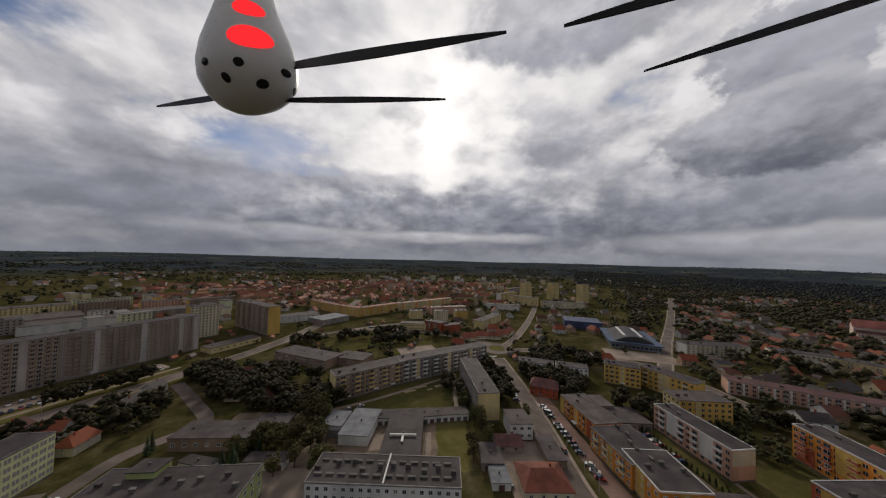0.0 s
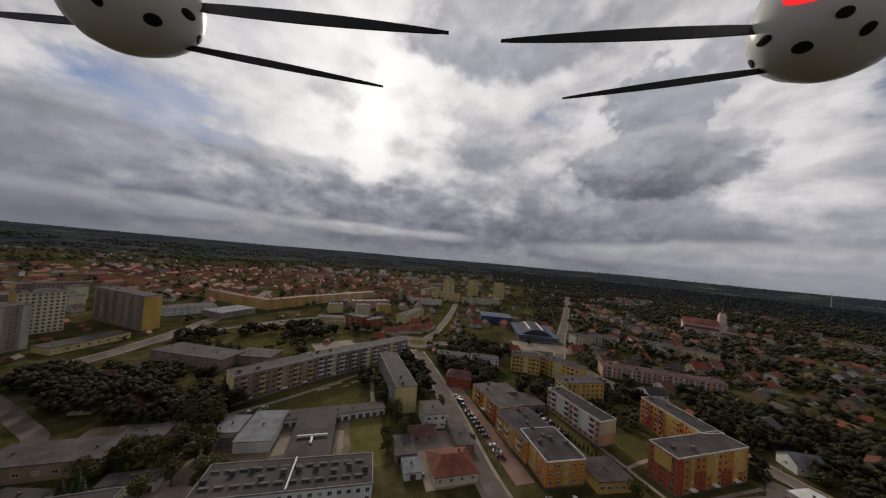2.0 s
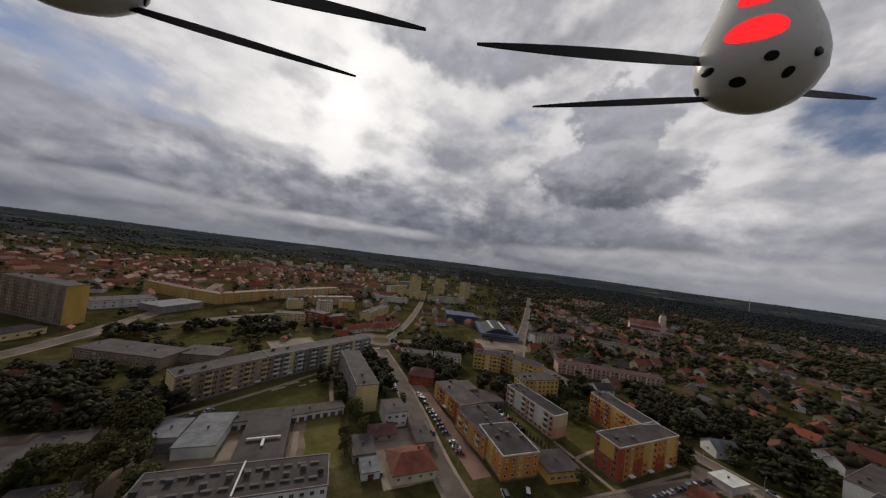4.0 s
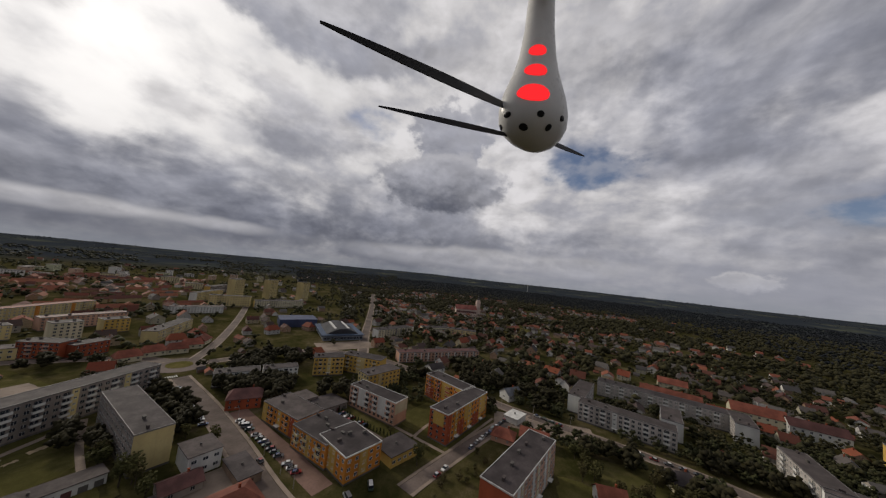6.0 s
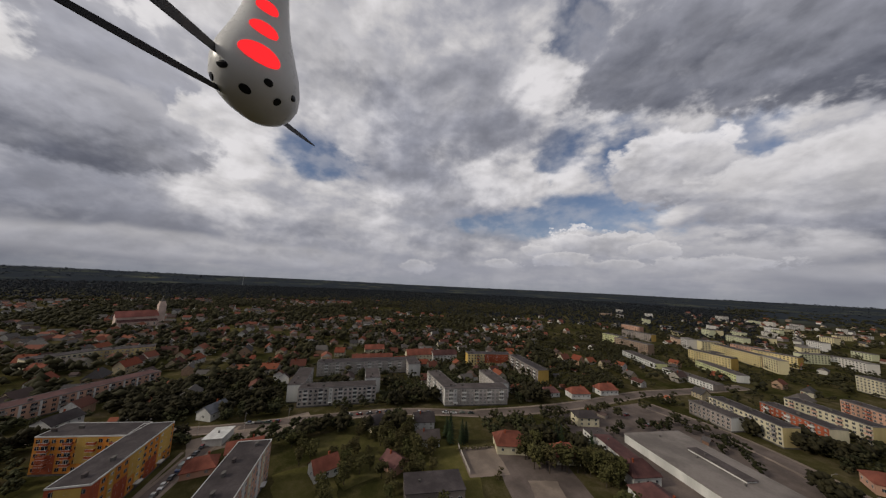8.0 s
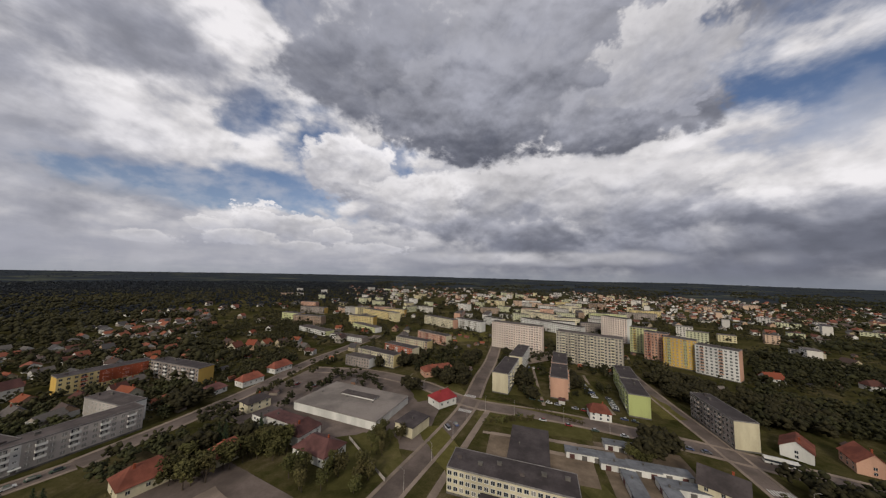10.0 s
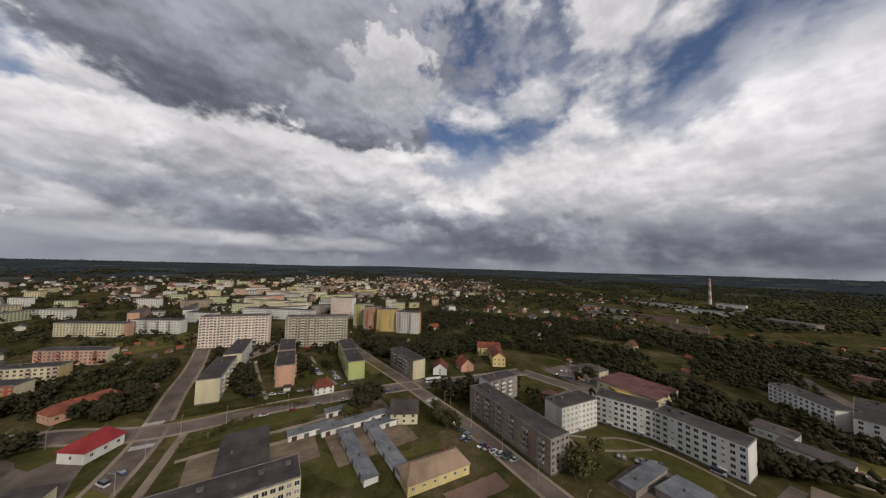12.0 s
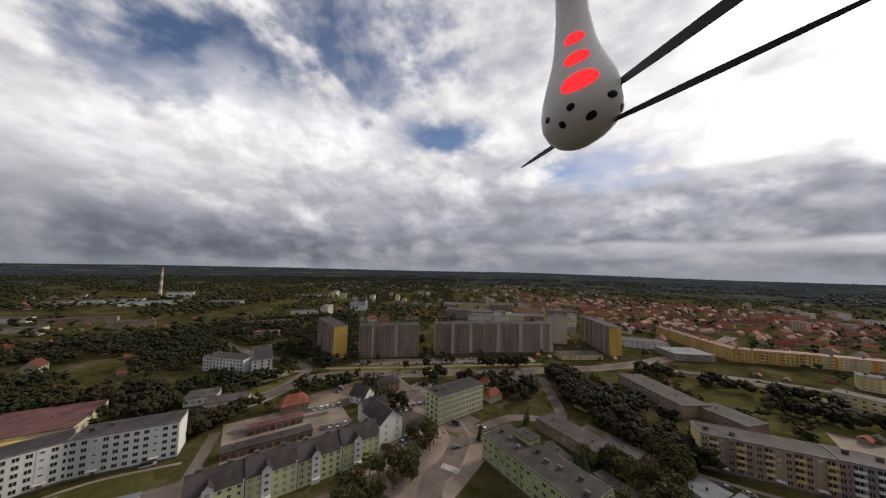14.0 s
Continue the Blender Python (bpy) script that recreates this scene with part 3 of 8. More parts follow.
def block(label, x, y, L, D, ang, h, st, wall, gable=None, roof=None, n=14, balc=(), balc_back=(), balc_mat=None, group="apartment blocks",
          each=True, name="apartment_block", stair=(), stair_mat=None, edge=None, strips=(), vents=5, gwin=0, w=1.5, wh=1.45, back=True, entrances=True, category="building", fronts=()):
    """A slab of flats: plinth, walls, gables, parapet roof with vents, windows, balconies and stair bays."""
    ob = thing(name, label, category, pose(x, y, 0, 0, 0, ang), group)
    foot(x, y, L, D, ang)
    each = each and math.hypot(x, y) < 158
    gable, roof, edge = gable or wall, roof or BITUMEN, edge or EDGE
    m = Mesh()
    m.box(-L / 2, L / 2, -D / 2, D / 2, 0.8, h, 0, "btew").box(-L / 2, L / 2, -D / 2, D / 2, 0.8, h, 1, "btsn")
    part("wall", m, [wall, gable], ob)
    part("plinth", Mesh().box(-L / 2 - 0.05, L / 2 + 0.05, -D / 2 - 0.05, D / 2 + 0.05, -0.6, 0.8, 0, "b"), DARKCON, ob, "dark concrete plinth")
    r = Mesh()
    r.box(-L / 2 + 0.16, L / 2 - 0.16, -D / 2 + 0.16, D / 2 - 0.16, h - 0.2, h + 0.12, 0, "b")
    part("roof", r, roof, ob, "flat roof of dark roofing felt")
    e = Mesh()
    for x0, x1, y0, y1 in ((-L / 2 - 0.10, L / 2 + 0.10, -D / 2 - 0.10, -D / 2 + 0.16), (-L / 2 - 0.10, L / 2 + 0.10, D / 2 - 0.16, D / 2 + 0.10),
                           (-L / 2 - 0.13, -L / 2 + 0.16, -D / 2 + 0.16, D / 2 - 0.16), (L / 2 - 0.16, L / 2 + 0.13, -D / 2 + 0.16, D / 2 - 0.16)):
        e.box(x0, x1, y0, y1, h - 0.25, h + 0.3)
    part("parapet", e, edge, ob, "pale metal parapet flashing" if edge is TRIM else "")
    rng = random.Random(int(abs(x) * 7 + abs(y)))
    for i in range(vents if each else min(vents, 2)):
        vx, vy = -L / 2 + L * (i + 0.5) / vents + rng.uniform(-1, 1), rng.uniform(-D / 5, D / 5)
        v = Mesh().box(vx - 0.9, vx + 0.9, vy - 0.4, vy + 0.4, h + 0.1, h + 1.3).box(vx - 1.05, vx + 1.05, vy - 0.55, vy + 0.55, h + 1.3, h + 1.42)
        part("roof_vent", v, DARKCON if i % 3 else BITUMEN_L, ob)
    windows(ob, L, D, h, st, "f", n, w, wh, skip=set(stair), each=each)
    if back:
        windows(ob, L, D, h, st, "b", n, w, wh, each=False)
    if gwin:
        for fc in "lr":
            windows(ob, L, D, h, st, fc, gwin, w, wh, each=each)
    for i in stair:
        sx = -L / 2 + L / n * (i + 0.5)
        s = Mesh().box(sx - 1.3, sx + 1.3, -D / 2 - 0.12, -D / 2 + 0.1, 0.8, h - 0.3)
        part("stair_bay", s, stair_mat or WHITE, ob)
        for k in range(st):
            part("stair_window", window_data(1.2, 0.9, (1.2, 0.9)), None, ob, at=pose(sx, -D / 2 - 0.13, 2.6 + (h - 1.4) / st * k))
        if entrances:
            part("canopy", Mesh().box(sx - 1.6, sx + 1.6, -D / 2 - 1.8, -D / 2 - 0.05, 2.5, 2.75), TRIM, ob)
            part("door", Mesh().box(sx - 0.7, sx + 0.7, -D / 2 - 0.2, -D / 2, 0.1, 2.3), DARKCON, ob)
    balconies(ob, L, D, h, st, "f", n, balc, balc_mat or wall)
    balconies(ob, L, D, h, st, "b", n, balc_back, balc_mat or wall)
    if fronts:
        # rows of balcony fronts too small to tell apart singly
        bal, step, up = Mesh(), L / n, (h - 1.4) / st
        for s in range(1, st):
            for i in fronts:
                bx, bz = -L / 2 + step * (i + 0.5), 1.0 + up * s + 0.2
                bal.box(bx - step * 0.45, bx + step * 0.45, -D / 2 - 1.0, -D / 2, bz, bz + 0.95, 0).box(bx - step * 0.45, bx + step * 0.45, -D / 2 - 1.02, -D / 2 - 0.98, bz + 0.95, bz + 1.02, 1)
                bal.box(bx + step * 0.45, bx + step * 0.45 + 0.12, -D / 2 - 1.0, -D / 2, bz - 0.4, bz + up - 0.5, 2)
        part("balcony_cladding", bal, [balc_mat or wall, LIGHTGREY, wall], ob, kind="stuff")
    for fc, u0, u1, z0, z1, mt in strips:
        at, width = sides(L, D)[fc]
        part("facade_panel", Mesh().box(u0 * width, u1 * width, -0.05, 0.02, max(0.8, z0 * h), z1 * h - 0.3), mt, ob, at=at)
    return ob


def gabled(label, x, y, L, D, ang, eave, ridge, wall, roof, name="house", group="houses", n=4, st=2, hip=0.0, chimney=True, category="house", each=True, dormers=0, over=0.5):
    """A house with a pitched roof, ridge along its length; hip: how far the ridge ends are drawn in."""
    ob = thing(name, label, category, pose(x, y, 0, 0, 0, ang), group)
    foot(x, y, L, D, ang)
    each = each and math.hypot(x, y) < 135
    a, b, o = L / 2, D / 2, over
    m = Mesh().box(-a, a, -b, b, -0.5, eave, 0, "bt")
    if not hip:
        for s in (-1, 1):
            q = [(s * a, -b, eave), (s * a, b, eave), (s * a, 0, ridge)]
            m.face(q if s > 0 else q[::-1])
    part("wall", m, wall, ob)
    k = (ridge - eave) / b * o
    lo, rx = eave - k, a + o - hip
    A = [(-a - o, -b - o, lo), (a + o, -b - o, lo), (a + o, b + o, lo), (-a - o, b + o, lo), (-rx, 0, ridge), (rx, 0, ridge)]
    t = 0.22
    r = Mesh()
    for d in (0, t):
        P = [(p[0], p[1], p[2] + d) for p in A]
        fs = [(P[0], P[1], P[5], P[4]), (P[2], P[3], P[4], P[5])]
        if hip:
            fs += [(P[1], P[2], P[5]), (P[3], P[0], P[4])]
        for q in fs:
            r.face(q if d else q[::-1])
    for i, j in ((0, 1), (2, 3)) + (((1, 2), (3, 0)) if hip else ((1, 5), (5, 2), (3, 4), (4, 0))):
        p, q = A[i], A[j]
        r.face([p, q, (q[0], q[1], q[2] + t), (p[0], p[1], p[2] + t)])
    part("roof", r, roof, ob)
    if chimney:
        cx = L * 0.2
        part("chimney", Mesh().box(cx - 0.35, cx + 0.35, -0.3 + D * 0.1, 0.3 + D * 0.1, ridge - 1.6, ridge + 0.9).box(cx - 0.42, cx + 0.42, -0.37 + D * 0.1, 0.37 + D * 0.1, ridge + 0.9, ridge + 1.02), BRICKRED, ob)
    if n:
        pool = None if each else Mesh()
        for fc, k in (("f", n), ("b", n), ("l", max(1, n // 2)), ("r", max(1, n // 2))):
            windows(ob, L, D, eave + 0.3, st, fc, k, 1.2, 1.3, base=0.5, each=each, into=pool)
        if pool:
            part("glazing", pool, [GLASS, FRAME_W], ob, kind="stuff")
    for i in range(dormers):
        dx = -a + L * (i + 0.5) / dormers
        z0 = eave + (ridge - eave) * 0.25
        dm = Mesh().box(dx - 0.8, dx + 0.8, -b * 0.8, -b * 0.2, z0, z0 + 1.5, 0, "b")
        dm.face([(dx - 1, -b * 0.85, z0 + 1.5), (dx + 1, -b * 0.85, z0 + 1.5), (dx, -b * 0.85, z0 + 2.2)], 1)
        dm.face([(dx - 1, -b * 0.85, z0 + 1.5), (dx, -b * 0.85, z0 + 2.2), (dx, 0, z0 + 2.2), (dx - 1, 0, z0 + 1.5)], 1)
        dm.face([(dx + 1, -b * 0.85, z0 + 1.5), (dx + 1, 0, z0 + 1.5), (dx, 0, z0 + 2.2), (dx, -b * 0.85, z0 + 2.2)], 1)
        dr = part("dormer", dm, [wall, roof], ob)
        part("window", window_data(1.0, 1.1, (1.0, 1.1)), None, dr, at=pose(dx, -b * 0.8, z0 + 0.8))
    return ob


def shed(label, x, y, L, D, ang, h, wall, roof, name="garage_row", category="garage", group="garages", doors=0, slope=0.4, n=0):
    """A low flat-roofed building, its roof tilting a little to the back, with doors along the front."""
    ob = thing(name, label, category, pose(x, y, 0, 0, 0, ang), group)
    foot(x, y, L, D, ang)
    a, b = L / 2, D / 2
    part("wall", Mesh().box(-a, a, -b, b, -0.4, h - slope, 0, "bt"), wall, ob)
    o = 0.35
    r = Mesh()
    top = [(-a - o, -b - o, h), (a + o, -b - o, h), (a + o, b + o, h - slope), (-a - o, b + o, h - slope)]
    low = [(p[0], p[1], p[2] - 0.3) for p in top]
    r.face(top).face(low[::-1])
    for i in range(4):
        j = (i + 1) % 4
        r.face([low[i], low[j], top[j], top[i]])
    part("roof", r, roof, ob)
    k = max(1, int(L / 9))
    for i in range(k):
        sx = -a + L * (i + 0.5) / k
        if i % 2 == 0:
            part("roof_vent", Mesh().box(sx - 0.3, sx + 0.3, -0.3, 0.3, h - 0.4, h + 0.6).box(sx - 0.4, sx + 0.4, -0.4, 0.4, h + 0.6, h + 0.7), DARKCON, ob)
    for i in range(doors):
        dx = -a + L * (i + 0.5) / doors
        part("garage_door", Mesh().box(dx - 1.15, dx + 1.15, -b - 0.06, -b, 0, min(2.2, h - 0.7)), DARKCON if i % 3 else MAROON, ob)
    if n:
        windows(ob, L, D, h - 0.3, max(1, int(h // 3.4)), "f", n, 1.8, 1.4, base=0.4)
    return ob
# ---------------------------------------------------------------- ground


def rise(x, y):
    """Height of the land: level round the town, low wooded hills towards the horizon."""
    r = math.hypot(x, y)
    k = min(1.0, max(0.0, (r - 1300) / 3400))
    k = k * k * (3 - 2 * k)
    az = math.degrees(math.atan2(x, y))
    swell = 38 + 16 * noise.noise((x / 1500, y / 1500, 0.3)) + 26 * math.exp(-((az - 62) / 26) ** 2) + 18 * math.exp(-((az + 30) / 30) ** 2)
    return k * swell


def build_ground():
    rings = [0, 120, 240, 400, 600, 850, 1150, 1400] + [1400 + 170 * i for i in range(1, 21)]
    m = Mesh()
    k = 120
    m.v.append((0, 0, 0))
    for r in rings[1:]:
        for i in range(k):
            a = 2 * math.pi * i / k
            x, y = r * math.sin(a), r * math.cos(a)
            m.v.append((x, y, rise(x, y)))
    for i in range(k):
        m.f.append((0, 1 + (i + 1) % k, 1 + i))
    for j in range(len(rings) - 2):
        for i in range(k):
            a, b = 1 + j * k + i, 1 + j * k + (i + 1) % k
            m.f.append((a, b, b + k, a + k))
    m.m = [0] * len(m.f)
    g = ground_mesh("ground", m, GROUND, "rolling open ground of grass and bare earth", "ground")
    for p in g.data.polygons:
        p.use_smooth = True


build_ground()
ROADS = []
LEVEL = [0]


def layer(z):
    """Each flush surface lies a few millimetres above the last."""
    LEVEL[0] += 1
    return z + 0.0041 * (LEVEL[0] % 23)


def ribbon(pts, half, z, mesh, thick=0.0, shift=0.0):
    """A strip along a line of points, mitred at the bends."""
    P = [Vector(p) for p in pts]
    rows = []
    for i, p in enumerate(P):
        d0 = (P[i] - P[i - 1]).normalized() if i else (P[1] - P[0]).normalized()
        d1 = (P[i + 1] - P[i]).normalized() if i < len(P) - 1 else d0
        t = (d0 + d1).normalized()
        nrm = Vector((-t.y, t.x)) / max(0.5, t.dot(d1))
        c = p + nrm * shift
        rows.append((c - nrm * half, c + nrm * half))
    for (a, b), (c, d) in zip(rows, rows[1:]):
        za = [rise(*q) + z for q in (a, b, c, d)]
        mesh.face([(*a, za[0]), (*c, za[2]), (*d, za[3]), (*b, za[1])])
        if thick:
            mesh.face([(*b, za[1]), (*d, za[3]), (*d, za[3] - thick), (*b, za[1] - thick)])
            mesh.face([(*c, za[2]), (*a, za[0]), (*a, za[0] - thick), (*c, za[2] - thick)])


def bent(pts, steps=6):
    """A smooth line through the points."""
    P = [Vector(p) for p in pts]
    res = []
    for i in range(len(P) - 1):
        p0, p1, p2, p3 = P[max(i - 1, 0)], P[i], P[i + 1], P[min(i + 2, len(P) - 1)]
        for s in range(steps):
            t = s / steps
            res.append(0.5 * ((2 * p1) + (p2 - p0) * t + (2 * p0 - 5 * p1 + 4 * p2 - p3) * t * t + (3 * p1 - p0 - 3 * p2 + p3) * t ** 3))
    return res + [P[-1]]


def road(name, label, pts, width, mat=None, z=0.05, walks=0.0, line=False):
    pts = bent(pts)
    m = Mesh()
    z = layer(z)
    ribbon(pts, width / 2, z, m)
    ob = ground_mesh(name, m, mat or ASPHALT, label, "road" if "road" in name else "path")
    ROADS.append((pts, width / 2 + walks + 0.5))
    if walks:
        p = Mesh()
        for s in (-1, 1):
            ribbon(pts, walks / 2, z + 0.09, p, 0.2, s * (width / 2 + walks / 2 + 0.1))
        ground_mesh("pavement", p, PAVING, "pale paved pavement with kerb beside the road", "pavement")
    if line:
        d = Mesh()
        for a, b in zip(pts[::1], pts[1::1]):
            n = max(1, int((b - a).length / 6))
            for i in range(n):
                q0, q1 = a.lerp(b, i / n), a.lerp(b, (i + 0.5) / n)
                ribbon([q0, q1], 0.1, z + 0.008, d)
        ground_mesh("road_marking", d, TRIM, "dashed white lane line on the asphalt", "road marking")
    return ob


def patch(name, label, x, y, L, D, ang, mat, z=0.03, category="lawn", soft=3.0, seed=0):
    """A level area with rounded, slightly uneven edges."""
    m = Mesh()
    z = layer(z * 0.3)
    rng = random.Random(seed + int(x * 3 + y))
    a, pts = radians(ang), []
    paved = category in ("yard", "court", "car park", "pitch")
    soft = 0.6 if paved else soft
    for i in range(32):
        t = 2 * math.pi * i / 32
        c, s = math.cos(t), math.sin(t)
        k = 1 / max(abs(c), abs(s)) ** (0.99 if paved else 0.88)
        px, py = c * k * L / 2 + rng.uniform(-1, 1) * soft * 0.3, s * k * D / 2 + rng.uniform(-1, 1) * soft * 0.3
        pts.append((x + px * math.cos(a) - py * math.sin(a), y + px * math.sin(a) + py * math.cos(a), z))
    m.face(pts)
    return ground_mesh(name, m, mat, label, category)


# streets
road("road_main", "long straight asphalt road lined with parked cars", [(78, 60), (85, 91), (98, 130), (112, 176), (126, 232)], 8.5, z=0.06, walks=1.6)
road("road_main_forecourt", "reddish paved parking strip along the shopping row", [(97, 78), (106, 112), (118, 160)], 9, REDPAVE, 0.04)
road("road_avenue", "straight avenue running out to the woods", [(236, 165), (262, 182), (320, 222), (492, 334), (790, 536)], 8, z=0.05, walks=1.8)
road("road_cross", "town street leading from the roundabout", [(150, 250), (192, 236), (229, 212), (246, 165), (238, 110), (226, 67), (212, 22), (204, -23), (190, -82), (165, -130)], 7.5, z=0.05, walks=1.5)
road("road_market_side", "street past the market hall", [(165, -130), (152, -175), (143, -220), (135, -285), (122, -330), (100, -410)], 9, z=0.055, walks=2)
road("road_market_front", "wide street in front of the market hall", [(120, -262), (72, -259), (24, -238), (-16, -206), (-70, -190), (-133, -163), (-191, -130), (-230, -112)], 11, z=0.065, walks=2)
road("road_south", "broad street with a crossing and grass verges", [(38, -90), (21, -126), (1, -167), (-14, -203), (-28, -255), (-44, -307), (-66, -400)], 9, z=0.055, walks=1.8)
road("path_south", "light paved cycle path beside the street", [(16, -95), (2, -130), (-16, -172), (-26, -195)], 3.5, PAVING, 0.05)
road("road_blocks", "street between the blocks of flats", [(-170, -290), (-156, -225), (-147, -170), (-138, -125), (-129, -84), (-116, -40), (-106, 0)], 8, z=0.06, walks=1.5)
road("road_ring", "sweeping dual carriageway in front of the tower blocks", [(-230, -112), (-226, -61), (-219, -5), (-217, 50), (-232, 92), (-216, 124), (-186, 160), (-150, 208), (-118, 250), (-72, 318), (-20, 450), (10, 600)], 10, z=0.05, walks=1.5)
road("road_ring_inner", "street branching off towards the town centre", [(-78, 306), (-50, 332), (0, 360), (58, 378), (140, 372)], 8, z=0.055)
road("path_towers", "pale path along the car park of the tower blocks", [(-246, 112), (-228, 134), (-196, 174), (-160, 222), (-124, 268)], 3, PAVING, 0.05)
road("road_ring_branch", "street curving off to the tower blocks", [(-222, 60), (-250, 98), (-284, 97), (-330, 78), (-420, 60)], 8, z=0.06)
road("road_flats", "residential street with parked cars", [(112, 50), (128, 45), (163, 33), (197, 19), (212, 12)], 6, z=0.06, walks=1.5)
road("road_school", "street winding past the green school", [(-60, 60), (-86, 85), (-92, 105), (-104, 122), (-135, 131), (-170, 136), (-198, 142)], 10, z=0.06, walks=1.5)
road("road_school_upper", "back street behind the school", [(-100, 128), (-92, 158), (-72, 178), (-84, 200), (-110, 235)], 7, z=0.065)
road("road_terrace", "narrow lane beside the terrace", [(-190, 30), (-165, 20), (-140, 10), (-112, -2)], 5, z=0.055)
road("path_field", "trodden path round the playing field", [(76, 208), (66, 180), (58, 150)], 2.5, PAVING, 0.06)
road("path_field_edge", "path in front of the long block", [(-10, 176), (20, 184), (76, 206)], 2.5, PAVING, 0.055)
road("road_roundabout_north", "street north of the roundabout", [(138, 270), (120, 300), (60, 345), (0, 360)], 7, z=0.06, walks=1.2)
road("road_roundabout_east", "street from the roundabout into the old town", [(150, 262), (190, 300), (260, 380), (340, 480)], 6, z=0.045, walks=1.2)
# the roundabout
m = Mesh()
m.face([(138 + 17 * math.cos(i * math.pi / 18), 257 + 17 * math.sin(i * math.pi / 18), 0.08) for i in range(36)])
ground_mesh("road_roundabout", m, ASPHALT, "round asphalt traffic circle", "road")
m = Mesh()
m.face([(138 + 8 * math.cos(i * math.pi / 18), 257 + 8 * math.sin(i * math.pi / 18), 0.22) for i in range(36)])
for i in range(36):
    a, b = i * math.pi / 18, (i + 1) * math.pi / 18
    m.face([(138 + 8 * math.cos(a), 257 + 8 * math.sin(a), 0.0), (138 + 8 * math.cos(b), 257 + 8 * math.sin(b), 0.0), (138 + 8 * math.cos(b), 257 + 8 * math.sin(b), 0.22), (138 + 8 * math.cos(a), 257 + 8 * math.sin(a), 0.22)])
ground_mesh("roundabout_island", m, DRYLAWN, "round grass island with a kerb", "island")
for nm, lb, pts, wd in (("path_lawn", "pale path across the lawn of the white block", [(-162, -52), (-170, -40), (-179, -30), (-181, -10), (-172, 16)], 1.8), ("path_lawn_cross", "pale path crossing the lawn", [(-160, -51), (-150, -43), (-139, -38)], 1.8),
                        ("path_lawn_diagonal", "narrow diagonal path over the lawn", [(-152, -46), (-166, -30), (-179, -18)], 1.6), ("path_flats", "pale path between the coloured blocks", [(154, 92), (148, 66), (142, 40)], 2.0),
                        ("path_flats_cross", "pale path to the block entrances", [(147, 64), (164, 62), (182, 56)], 1.8), ("path_flats_front", "pale path along the orange block", [(150, 42), (171, 36), (192, 30)], 1.6),
                        ("path_blocks", "pale path between the end-on blocks", [(-66, -206), (-72, -240), (-82, -290)], 2.2), ("path_blocks_side", "pale path beside the green block", [(-108, -196), (-112, -230), (-122, -270)], 2.2),
                        ("path_school", "pale path along the school strip", [(-20, -170), (-50, -164), (-84, -158)], 2.4), ("path_courtyard", "path through the courtyard of the grey block", [(232, -52), (248, -66), (258, -100)], 2.0),
                        ("path_verge", "trodden path over the grass verge", [(-206, 148), (-180, 178), (-146, 222)], 1.6), ("path_bend", "trodden path over the wedge of grass", [(-232, 40), (-226, 62), (-232, 86)], 1.6),
                        ("path_clinic", "pale drive up to the clinic", [(-250, 98), (-262, 80), (-270, 56)], 4.0)):
    road(nm, lb, pts, wd, PAVING, 0.07)
# zebra crossings at the junction
for cx, cy, dx, dy in ((-16, -217, -0.38, -0.925), (-11, -194, -0.38, -0.925), (-88, 99, -0.29, 0.957), (-140, -131, 0.21, 0.978), (122, 236, -0.25, -0.968)):
    m, d = Mesh(), Vector((dx, dy))
    n = Vector((-d.y, d.x))
    for i in range(8):
        c = Vector((cx, cy)) + n * (i - 3.5) * 1.1
        ribbon([c - d * 1.8, c + d * 1.8], 0.28, 0.24, m)
    ground_mesh("road_marking", m, TRIM, "white zebra crossing on the asphalt", "road marking")
